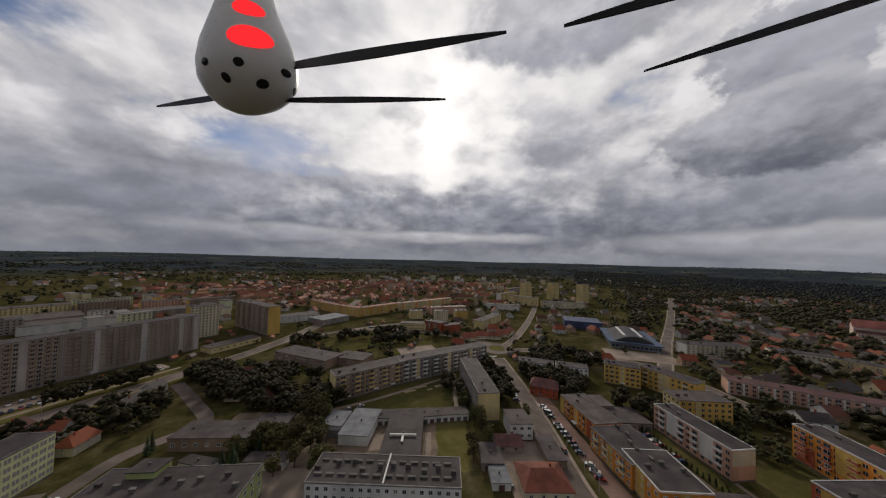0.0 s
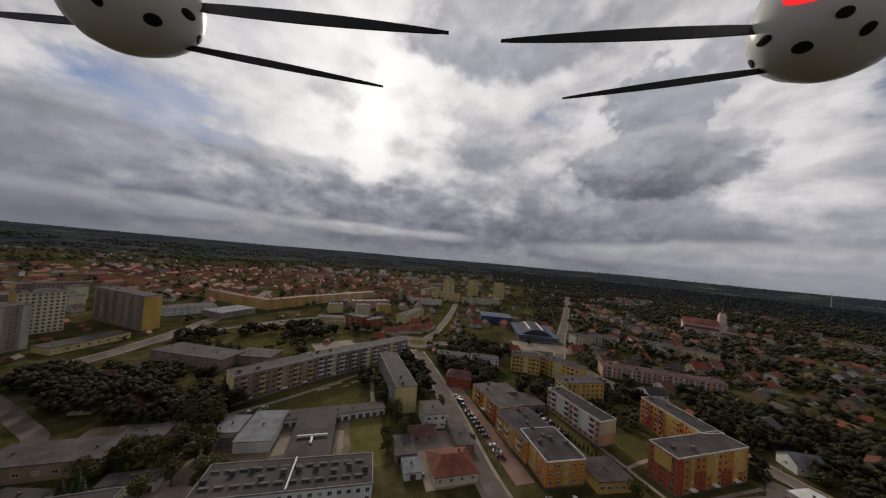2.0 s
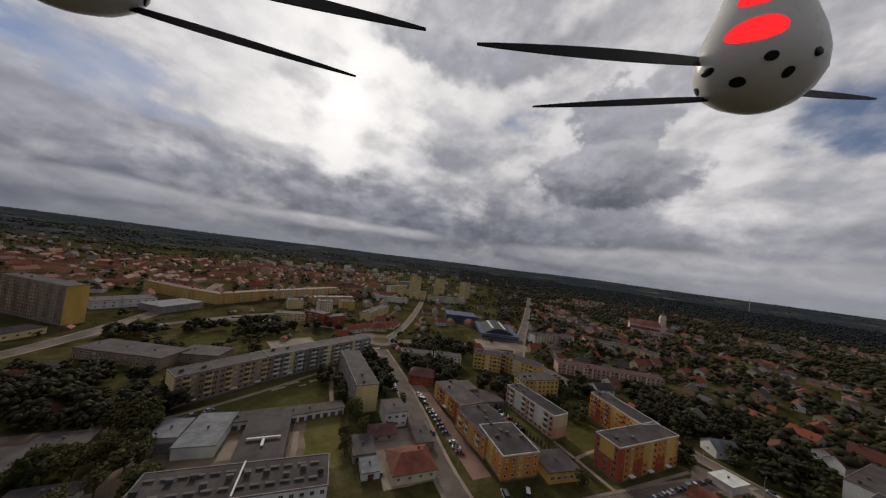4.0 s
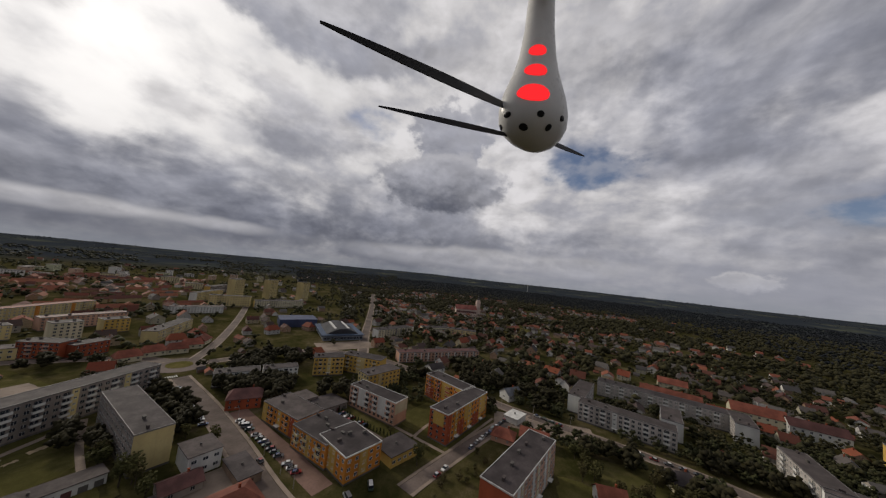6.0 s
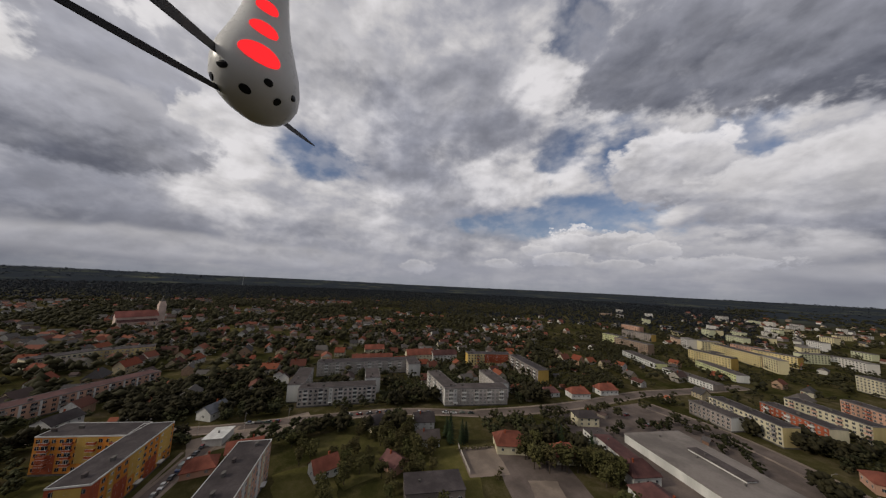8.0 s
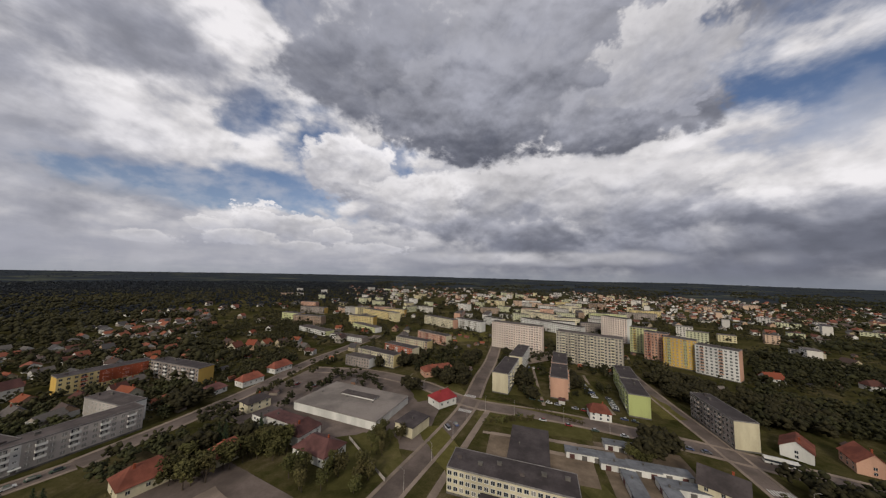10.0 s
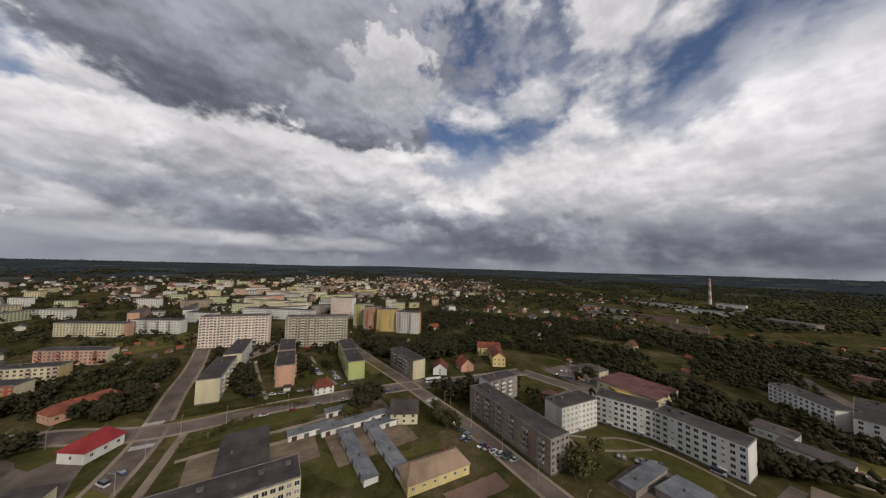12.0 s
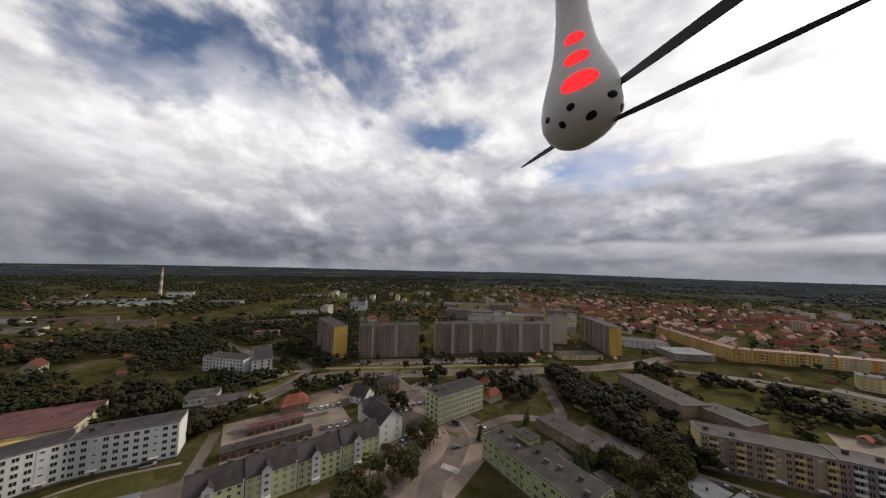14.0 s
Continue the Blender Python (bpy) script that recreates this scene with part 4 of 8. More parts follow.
# lawns, yards and playing fields
for nm, lb, x, y, L, D, ang, mt, z, cat in (
        ("lawn_playing_field", "worn green playing field with bare patches", 38, 180, 62, 40, 18, LAWN, 0.03, "lawn"),
        ("lawn_sports_ground", "wide grass sports ground", 25, 292, 110, 70, 10, LAWN, 0.03, "lawn"),
        ("court_sports", "pale asphalt sports court", 60, 270, 36, 20, 5, PAVING, 0.05, "court"),
        ("lawn_verge_ring", "dry grass strip beside the carriageway", -180, 186, 190, 40, 52, DRYLAWN, 0.025, "lawn"),
        ("lawn_verge_bend", "grass wedge inside the road bend", -228, 60, 26, 60, 10, DRYLAWN, 0.025, "lawn"),
        ("lawn_street_strip", "long green strip behind the street", -50, -180, 66, 16, -14, LAWN, 0.03, "lawn"),
        ("lawn_school_left", "grass beside the white school", -2, -146, 14, 60, 25, DRYLAWN, 0.035, "lawn"),
        ("yard_school", "bare yard behind the school", -45, -150, 50, 30, -15, GRAVEL, 0.04, "yard"),
        ("lawn_tower_front", "lawn between the blocks", -60, -250, 26, 60, -5, LAWN, 0.03, "lawn"),
        ("lawn_tower_side", "lawn beside the green block", -104, -238, 24, 60, -5, LAWN, 0.03, "lawn"),
        ("lawn_tower_west", "lawn beyond the green block", -146, -212, 16, 40, -5, DRYLAWN, 0.03, "lawn"),
        ("yard_market", "asphalt car park round the market hall", 70, -205, 130, 90, -10, ASPHALT, 0.035, "car park"),
        ("yard_playground", "worn dark asphalt yard", 90, -112, 60, 36, -25, ASPHALT, 0.04, "yard"),
        ("court_pale", "pale concrete ball court", 122, -100, 24, 20, -20, PAVING, 0.05, "court"),
        ("lawn_near_south", "dry grass by the yard", 120, -80, 60, 26, -25, DRYLAWN, 0.03, "lawn"),
        ("lawn_field_house", "rough grass plot below the maroon roofs", 40, -145, 34, 40, 20, LAWN, 0.03, "lawn"),
        ("lawn_courtyard", "green courtyard of the grey block", 245, -62, 26, 50, -14, LAWN, 0.03, "lawn"),
        ("lawn_white_block", "lawn with paths before the white block", -170, -24, 26, 62, -4, LAWN, 0.03, "lawn"),
        ("yard_sheds", "dark yard round the metal sheds", -148, -6, 30, 40, -14, ASPHALT, 0.035, "yard"),
        ("yard_garages", "paved yard among garages", -172, 60, 40, 60, -10, PAVING, 0.035, "yard"),
        ("yard_office", "asphalt parking yard before the green office", -128, 112, 50, 60, 0, ASPHALT, 0.035, "car park"),
        ("yard_works", "bare earth works yard", 20, 140, 60, 40, -15, GRAVEL, 0.035, "yard"),
        ("yard_plot", "dry grass building plot", 48, 132, 16, 40, -15, DRYLAWN, 0.04, "lawn"),
        ("yard_houses", "paved yard between small houses", 76, 106, 26, 36, -15, PAVING, 0.035, "yard"),
        ("yard_shops", "car park behind the shopping row", 136, 100, 14, 44, -12, ASPHALT, 0.04, "car park"),
        ("lawn_shops", "lawn behind the shopping row", 150, 100, 12, 60, -12, LAWN, 0.035, "lawn"),
        ("lawn_flats", "lawn between the coloured blocks", 170, 66, 34, 26, -15, LAWN, 0.03, "lawn"),
        ("lawn_flats_front", "lawn strip before the orange block", 160, 36, 44, 14, -15, LAWN, 0.028, "lawn"),
        ("yard_towers", "car park below the tower blocks", -191, 206, 176, 15, 52, PAVING, 0.035, "car park"),
        ("yard_hall", "wide forecourt of the sports hall", 262, 205, 60, 30, -35, PAVING, 0.03, "yard"),
        ("lawn_hall", "grass by the sports hall", 330, 280, 60, 50, -35, LAWN, 0.02, "lawn"),
        ("yard_fmarket", "car park of the maroon-roofed shop", -262, -70, 50, 50, 70, ASPHALT, 0.03, "car park"),
        ("yard_white_wing", "car park behind the white block", -205, -52, 22, 46, -14, ASPHALT, 0.035, "car park"),
        ("lawn_boulevard", "grass beside the avenue bend", -205, -110, 30, 26, 10, LAWN, 0.03, "lawn"),
        ("lawn_grey_block", "lawn behind the grey block", -165, -125, 20, 50, 15, DRYLAWN, 0.03, "lawn"),
        ("yard_school_front", "brownish paved yard before the green school", -26, 126, 66, 22, -14, PAVING, 0.04, "yard"),
        ("yard_school_side", "brownish paved yard beside the green school", -96, 108, 26, 50, -8, PAVING, 0.04, "yard"),
        ("yard_old_hall", "dark yard behind the old brick hall", -30, 172, 60, 16, -10, GRAVEL, 0.03, "yard"),
        ("yard_terrace", "asphalt yard before the pale green terrace", -108, 48, 10, 70, -10, ASPHALT, 0.03, "yard"),
        ("pitch_clay", "round red clay pitch", -8, 305, 22, 13, 5, REDPAVE, 0.06, "pitch"),
        ("yard_clinic", "pale forecourt of the clinic", -262, 66, 30, 34, 10, PAVING, 0.03, "yard"),
        ("yard_villas", "bare ground between the villas", -188, 96, 30, 50, 0, GRAVEL, 0.03, "yard"),
        ("yard_estate", "car park below the tower blocks", -100, -325, 80, 26, 30, PAVING, 0.03, "car park"),
        ("yard_street", "pale forecourts along the street", 200, 0, 18, 60, 10, PAVING, 0.02, "yard"),
        ("lawn_junction", "wide lawn at the junction", 8, -225, 40, 30, 20, LAWN, 0.02, "lawn"),
        ("lawn_school_right", "grass beside the school sheds", -62, -130, 12, 56, 14, LAWN, 0.035, "lawn"),
        ("yard_long_sheds", "worn yard among the long sheds", -92, -136, 40, 50, -14, GRAVEL, 0.03, "yard"),
        ("lawn_pavilion", "garden lawn behind the yellow pavilion", -96, -98, 26, 12, -20, LAWN, 0.045, "lawn"),
        ("lawn_tower_edge", "lawn beside the cream-gabled block", -176, -200, 24, 40, 0, LAWN, 0.03, "lawn"),
        ("lawn_estate", "lawn among the estate blocks", 20, -320, 60, 70, 10, LAWN, 0.02, "lawn"),
        ("lawn_estate_far", "lawn among the far estate blocks", -30, -420, 120, 60, 10, DRYLAWN, 0.02, "lawn"),
        ("lawn_gardens", "rough garden lawn between fruit trees", 158, -45, 50, 34, 12, LAWN, 0.02, "lawn"),
        ("lawn_gardens_low", "dry garden lawn by the yard", 140, -20, 30, 24, 0, DRYLAWN, 0.02, "lawn"),
        ("yard_square", "wide brownish paved square before the office", -98, 98, 40, 56, 10, PAVING, 0.035, "yard"),
        ("yard_office_back", "paved car park behind the office", -150, 138, 36, 40, 10, PAVING, 0.035, "car park"),
        ("yard_works_back", "worn asphalt yard round the metal stores", 4, 146, 44, 40, -16, GRAVEL, 0.03, "yard"),
        ("field_pale", "pale distant meadow by the woods", 560, 60, 120, 60, 10, DRYLAWN, 0.1, "field")):
    patch(nm, lb, x, y, L, D, ang, mt, z, cat)

SAND = surface("trodden_sand", (0.40, 0.31, 0.20), 0.95, 0.2, 0.3, 1.2, 0.2, 0.05)
for nm, lb, x, y, L, D, ang, mt, cat in (
        ("bare_patch", "bare sandy patch worn into the playing field", 46, 192, 8, 2.6, 10, SAND, "bare ground"), ("bare_patch", "bare sandy patch worn into the playing field", 59, 191, 7, 2.4, 12, SAND, "bare ground"),
        ("bare_patch", "small bare patch on the playing field", 38, 188, 8, 2.2, 14, SAND, "bare ground"), ("bare_patch", "small bare patch on the playing field", 51, 187, 4, 1.6, 14, SAND, "bare ground"),
        ("yard_slab", "pale concrete slab in the works yard", 13, 141, 5, 13, -16, PAVING, "yard"), ("yard_slab", "pale concrete strip beside the dry plot", 36, 133, 3, 18, -16, PAVING, "yard"),
        ("yard_ring", "pale paved ring round the small lawn", -58, -158, 19, 14, -15, PAVING, "court"), ("lawn_round", "small oval lawn inside the paved ring", -58, -158, 12, 8, -15, LAWN, "lawn"),
        ("yard_pavilion", "red paved forecourt of the yellow pavilion", -98, -66, 26, 9, -20, REDPAVE, "yard"), ("flower_bed", "reddish edged flower bed on the square", -110, 110, 9, 2.6, 40, REDPAVE, "bed"),
        ("flower_bed", "grassy bed on the square", -106, 119, 9, 3.4, 25, DRYLAWN, "bed"), ("flower_bed", "grassy bed with reddish edge on the square", -116, 103, 7, 3, 60, DRYLAWN, "bed"),
        ("yard_worn", "paler worn surface of the asphalt yard", 88, -110, 22, 14, -30, PAVING, "bare ground"), ("lawn_verge_street", "grass verge along the street", -52, -201, 70, 4, -21, DRYLAWN, "lawn")):
    patch(nm, lb, x, y, L, D, ang, mt, 0.42, cat, soft=1.2)

# ---------------------------------------------------------------- blocks of flats and other large buildings
# shopping row and coloured flats by the main road
block("orange three-storey shopping row with flat roof", 123, 125, 30, 15, -99, 10, 3, ORANGE, n=9, balc=(2, 6), stair=(4,), stair_mat=YELLOW, group="shopping row", name="shop_building", roof=BITUMEN_L, strips=(("f", -0.5, -0.36, 0, 1, YELLOW), ("f", 0.3, 0.42, 0, 1, BRICKRED)))
block("orange shopping row section with balconies", 117, 96, 25, 20, -100, 10.15, 3, ORANGE, n=8, balc=(1, 3, 6), balc_mat=PALEYEL, group="shopping row", name="shop_building", roof=BITUMEN, strips=(("f", -0.06, 0.06, 0, 1, YELLOW),))
block("orange and yellow corner building of the shopping row", 114, 80, 18, 22, -19, 10.7, 3, ORANGE, n=5, gwin=6, group="shopping row", name="shop_building", roof=BITUMEN, vents=3, strips=(("f", -0.12, 0.1, 0.1, 1, YELLOW), ("l", -0.1, 0.15, 0, 1, YELLOW)), edge=TRIM)
shed("low yellow shop annexe with flat roof", 130, 65, 16, 14, -22, 5, YELLOW, BITUMEN, "shop_annexe", "shop", "shopping row", n=5)
shed("low grey flat-roofed garages behind the shops", 146, 124, 20, 17, -18, 4, GREYP, BITUMEN, doors=5)
shed("flat-roofed service building behind the shops", 140, 140, 18, 14, -15, 5, GREYP, BITUMEN_L, n=4)
block("salmon and cream four-storey block of flats", 158, 95, 37, 11, -100, 13, 4, PINK, n=11, balc=(1, 4, 6, 9), balc_mat=WHITE, strips=(("f", -0.30, -0.14, 0.25, 1, WHITE), ("f", 0.14, 0.30, 0.25, 1, WHITE), ("r", -0.5, 0.5, 0.5, 0.98, CREAM)), edge=TRIM)
block("yellow four-storey block of flats", 190, 115, 28, 13, -20, 13, 4, YELLOW, PALEYEL, n=8, gwin=4, roof=BITUMEN_L, strips=(("f", -0.2, -0.1, 0, 1, PALEYEL),))
block("yellow block of flats with cream corners", 190, 163, 22, 12, -46, 14, 4, YELLOW, n=7, balc=(1, 5), stair=(3,), stair_mat=PALEYEL)
block("yellow and grey wing of flats by the street", 208, 142, 34, 12, -82, 13.8, 4, YELLOW, n=10, balc=(1, 4, 8), balc_mat=CREAM, strips=(("f", -0.1, 0.1, 0, 1, PALEYEL),))
block("red and orange five-storey block of flats", 196, 62, 35, 12, -113, 15.4, 5, ORANGE, BRICKRED, n=12, balc=(1, 4, 7, 10), balc_mat=BRICKRED, strips=(("f", -0.46, -0.25, 0, 0.55, BRICKRED), ("f", -0.05, 0.18, 0.3, 1, YELLOW), ("f", 0.3, 0.48, 0, 1, YELLOW)), edge=TRIM)
block("orange, yellow and brick-red five-storey block of flats", 171, 46, 44, 12, -15, 15.5, 5, ORANGE, BRICKRED, n=13, balc_back=(2, 6, 10), balc_mat=YELLOW, gwin=3, stair=(2, 6, 10), stair_mat=YELLOW, strips=(("f", -0.5, -0.42, 0, 1, BRICKRED), ("f", -0.28, -0.12, 0.0, 0.6, BRICKRED), ("f", -0.12, 0.06, 0.45, 1, YELLOW), ("f", 0.10, 0.26, 0.0, 0.5, BRICKRED), ("f", 0.3, 0.46, 0.35, 1, YELLOW), ("l", -0.3, 0.3, 0.55, 0.98, YELLOW)), edge=TRIM)
block("terracotta and cream five-storey block of flats", 133, 7, 48, 13, -17, 15.5, 5, PINK, BRICKRED, n=14, stair=(2, 7, 11), stair_mat=CREAM, strips=(("f", -0.42, -0.36, 0, 1, WHITE), ("f", -0.1, -0.05, 0, 1, WHITE), ("f", 0.2, 0.25, 0, 1, WHITE)), edge=TRIM)
# long block, slab by the road and their small neighbours
block("long brown and yellow five-storey block of flats", 11, 197, 46, 12, 20, 15.5, 5, BROWNP, PALEYEL, n=15, balc=(1, 4, 7, 10, 13), balc_mat=YELLOW, stair=(2, 8, 12), stair_mat=BROWNP)
block("long grey five-storey block of flats with loggias", 69, 215, 78, 12, 15, 15.7, 5, GREYP, PALEYEL, n=26, balc=(1, 3, 6, 9, 12, 15, 18, 21, 24), balc_mat=WHITE, stair=(4, 13, 20), stair_mat=PALEYEL, vents=9)
block("grey slab of flats with blank yellow gable", 77, 169, 54, 12, 80, 15.5, 5, GREYP, PALEYEL, n=18, balc=(1, 4, 7, 10, 13, 16), balc_mat=YELLOW, each=False, vents=7)
shed("two-storey white flat-roofed box building", 83, 131, 11, 14, -14, 8, WHITE, BITUMEN_L, "small_building", "building", "small buildings", n=3)
gabled("low house with bright red hipped roof", 73, 97, 18, 15, -16, 4, 7, CREAM, REDTILE, hip=5, n=4, st=1)
gabled("grey outbuilding with maroon roof", 72, 122, 12, 9, -16, 3, 5.2, GREYP, MAROON, n=2, st=1, name="outbuilding", category="shed")
shed("grey outbuilding with flat roof", 60, 116, 9, 14, -16, 3.4, GREYP, BITUMEN, "outbuilding", "shed", "outbuildings", doors=2)
shed("small outbuilding with brown roof", 88, 112, 8, 18, -16, 3.6, BROWNP, BITUMEN, "outbuilding", "shed", "outbuildings", doors=1)
shed("pale outbuilding with tin roof", 58, 104, 7, 10, -16, 3.2, WHITE, TIN, "outbuilding", "shed", "outbuildings", doors=1)
mill = block("long white three-storey building with dark roof", 14, 108, 54, 15, -18, 10, 3, WHITE, n=18, roof=BITUMEN, name="school_building", group="large buildings", vents=10, w=1.4, wh=1.5)
works = shed("flat dark workshop roof behind the white building", 25, 137, 17, 32, -16, 4.5, GREYP, BITUMEN, "workshop", "workshop", "workshops", n=3)
part("roof_duct", Mesh().box(-6.2, 6.2, -2.4, -1.7, 4.7, 5.4).box(-0.5, 0.5, -7.0, -2.4, 4.6, 5.2).box(-6.2, -5.6, -2.3, -1.8, 4.2, 4.8).box(5.6, 6.2, -2.3, -1.8, 4.2, 4.8), TRIM, works, "white branching air duct on the roof")
part("firewall", Mesh().box(-0.25, 0.25, -7.4, 7.4, 9.9, 10.9), TRIM, mill, "white firewall across the roof")
for i in range(12):
    for vy in (-3.6, 3.4):
        part("roof_light", Mesh().box(-24 + i * 4.2 - 1.3, -24 + i * 4.2 + 1.3, vy - 0.35, vy + 0.35, 10.0, 10.6).box(-24 + i * 4.2 - 1.4, -24 + i * 4.2 + 1.4, vy - 0.45, vy + 0.45, 10.6, 10.7), DARKCON, mill)
# green school, office and works
block("lime green three-storey school with dark flat roof", -56, 118, 50, 17, -12, 11, 3, GREEN, n=14, gwin=4, name="school_building", group="large buildings", vents=8, w=1.9, wh=1.6)
shed("lime green stair tower rising from the school roof", -66, 127, 9, 7, -12, 13.5, GREEN, BITUMEN, "roof_tower", "building", "large buildings")
block("pale green five-storey office block with window bands", -119, 137, 35, 13, 81, 16, 5, PALEGRN, n=14, gwin=3, name="office_building", group="large buildings", w=1.9, wh=1.7, vents=6)
shed("old brick hall with dark flat roof", -58, 160, 34, 14, -14, 6, BROWNP, BITUMEN, "workshop", "workshop", "workshops", n=7)
shed("row of arched garages under dark roof", -32, 137, 16, 6, -14, 4, WHITE, BITUMEN, doors=4)
shed("short row of white garages by the old hall", -58, 142, 14, 5, -28, 3.6, WHITE, BITUMEN, doors=4)
shed("low brick annexe with dark roof", -36, 166, 16, 10, -10, 4.5, BROWNP, BITUMEN, "workshop", "workshop", "workshops", n=3)
shed("pale blue-grey metal warehouse roof", 6, 152, 14, 24, -20, 5, WHITE, TIN, "warehouse", "warehouse", "workshops")
shed("white store with tin roof", -6, 160, 10, 14, -20, 4, WHITE, TIN, "warehouse", "warehouse", "workshops")
shed("long row of white garages with dark roof", 28, 156, 34, 9, -10, 4, WHITE, BITUMEN, doors=10)
shed("white garage row with tin roof", 52, 152, 22, 8, -8, 4, WHITE, BITUMEN_L, doors=6)
# terrace, garages and white blocks
for i in range(4):
    e = 10.2 + 0.5 * (i % 2)
    home = gabled("pale green four-storey terrace section with dark tiled roof", -128 + 3.0 * (i - 1.5), 47.5 + 17 * (i - 1.5), 16.8, 12, 80, e, e + 4.4, PALEGRN, BITUMEN, name="terrace_house", group="green terrace", n=6, st=4, category="house", over=0.3, chimney=False)
    for u in (-1.9,):
        bay = Mesh().box(u - 1.6, u + 1.6, -7.0, -5.9, 0, e + 1.2, 0, "b")
        bay.face([(u - 1.6, -7.0, e + 1.2), (u + 1.6, -7.0, e + 1.2), (u, -7.0, e + 2.8)])
        b = part("stair_bay", bay, WHITE, home)
        part("bay_roof", Mesh().face([(u - 1.9, -7.2, e + 1.0), (u, -7.2, e + 3.0), (u, -2.6, e + 3.0), (u - 1.9, -4.6, e + 1.0)]).face([(u + 1.9, -7.2, e + 1.0), (u + 1.9, -4.6, e + 1.0), (u, -2.6, e + 3.0), (u, -7.2, e + 3.0)]), BITUMEN, home)
        for k in range(4):
            part("window", window_data(1.4, 1.2, (1.4, 1.2)), None, b, at=pose(u, -7.0, 2.4 + k * 2.5))
        part("porch_roof", Mesh().box(u - 1.5, u + 1.5, -8.6, -6.9, 2.4, 2.65), TRIM, home)
    for cx in (-5, 4):
        part("chimney", Mesh().box(cx - 0.9, cx + 0.9, -0.4, 0.4, e + 3, e + 5.4).box(cx - 1.0, cx + 1.0, -0.5, 0.5, e + 5.4, e + 5.6), DARKCON, home)
    part("firewall", Mesh().box(8.1, 8.5, -6.3, 6.3, 0, e + 0.4), TRIM, home)
gabled("white gabled end house with grey tiled roof", -131, 92, 18, 13, -3, 10.5, 15.5, WHITE, BITUMEN, name="terrace_house", group="green terrace", n=4, st=3)
gabled("white gabled house with grey roof behind the terrace", -146, 96, 14, 12, 78, 8, 13, WHITE, BITUMEN, name="terrace_house", group="green terrace", n=3, st=2)
shed("long dark garage row behind the terrace", -146, 45, 38, 7, 78, 3.6, BROWNP, BITUMEN, doors=12)
shed("second row of dark brick garages", -161, 47, 38, 7, 78, 3.6, BROWNP, BITUMEN, doors=11)
shed("third garage row with brown roof", -176, 54, 26, 6, 78, 3.6, BROWNP, MAROON, doors=8)
gabled("brick house with orange tiled roof", -190, 68, 15, 11, 78, 5, 9, BROWNP, REDTILE, hip=4, n=3, st=1)
gabled("white house with steep grey roof", -172, 104, 12, 10, 20, 5, 10, WHITE, BITUMEN, n=3, st=2)
gabled("brown brick villa with dark hipped roof", -176, 128, 14, 12, 60, 7, 9, BROWNP, BITUMEN, hip=4.5, n=4, st=2)
block("white five-storey block of flats with rows of windows", -194, -31, 29, 12, 94, 15.5, 5, WHITE, n=10, stair=(2, 7), stair_mat=WHITE, vents=4, w=1.6)
block("white five-storey end block of flats with rows of windows", -189, 0.4, 34, 12, 72, 15.7, 5, WHITE, n=11, stair=(2, 8), stair_mat=WHITE, vents=5, w=1.6)
block("white five-storey wing of flats", -172, -54, 27, 12, 157, 15.3, 5, WHITE, n=9, stair=(4,), stair_mat=WHITE)
block("brownish grey five-storey block of flats with balconies", -141, -74, 60, 12, 71, 15, 5, BROWNP, GREYP, n=19, balc=(2, 5, 8, 11, 14, 17), balc_mat=GREYP, gwin=4, vents=8)
block("grey five-storey wing with white balconies", -173, -101, 24, 11, 163, 14.8, 5, GREYP, WHITE, n=8, balc=(1, 3, 5), balc_mat=WHITE)
shed("blue-grey metal roofed shed beside parked cars", -150, -18, 26, 6.5, 162, 3.4, GREYP, TIN, "metal_shed", "shed", "metal sheds")
shed("blue-grey metal roofed shed on the dark yard", -150, -5, 16, 12, 158, 3.4, GREYP, TIN, "metal_shed", "shed", "metal sheds")
shed("low brick kiosk with maroon roof", -196, -72, 14, 10, 70, 4, BRICKRED, MAROON, "kiosk", "kiosk", "small buildings", n=3)
shop = shed("shop hall with wide maroon roof", -252, -34, 38, 34, 74, 6, CREAM, MAROON, "shop_hall", "shop", "large buildings", n=6)
part("porch_canopy", Mesh().face([(-11, -17.2, 4.2), (11, -17.2, 4.2), (0, -24, 5.2)]).face([(-11, -17.2, 3.4), (0, -24, 4.4), (0, -24, 5.2), (-11, -17.2, 4.2)]).face([(0, -24, 4.4), (11, -17.2, 3.4), (11, -17.2, 4.2), (0, -24, 5.2)]), YELLOW, shop, "bright yellow triangular canopy")
gabled("white house at the edge of the woods", -268, -66, 18, 12, 70, 6, 8, CREAM, BITUMEN_L, hip=5, n=5, st=2)
block("white four-storey clinic with long window rows", -287, 74, 46, 14, -14, 12, 4, WHITE, n=16, name="office_building", group="large buildings", each=False, gwin=3)
block("white four-storey clinic wing", -292, 52, 38, 13, 34, 12, 4, WHITE, n=12, name="office_building", group="large buildings", each=False)
shed("white low pavilion with grey roof", -222, 40, 22, 12, 70, 5, WHITE, BITUMEN_L, "pavilion", "building", "small buildings", n=6)
shed("pale low pavilion with flat roof", -240, 30, 16, 14, 70, 5, WHITE, BITUMEN_L, "pavilion", "building", "small buildings", n=5)
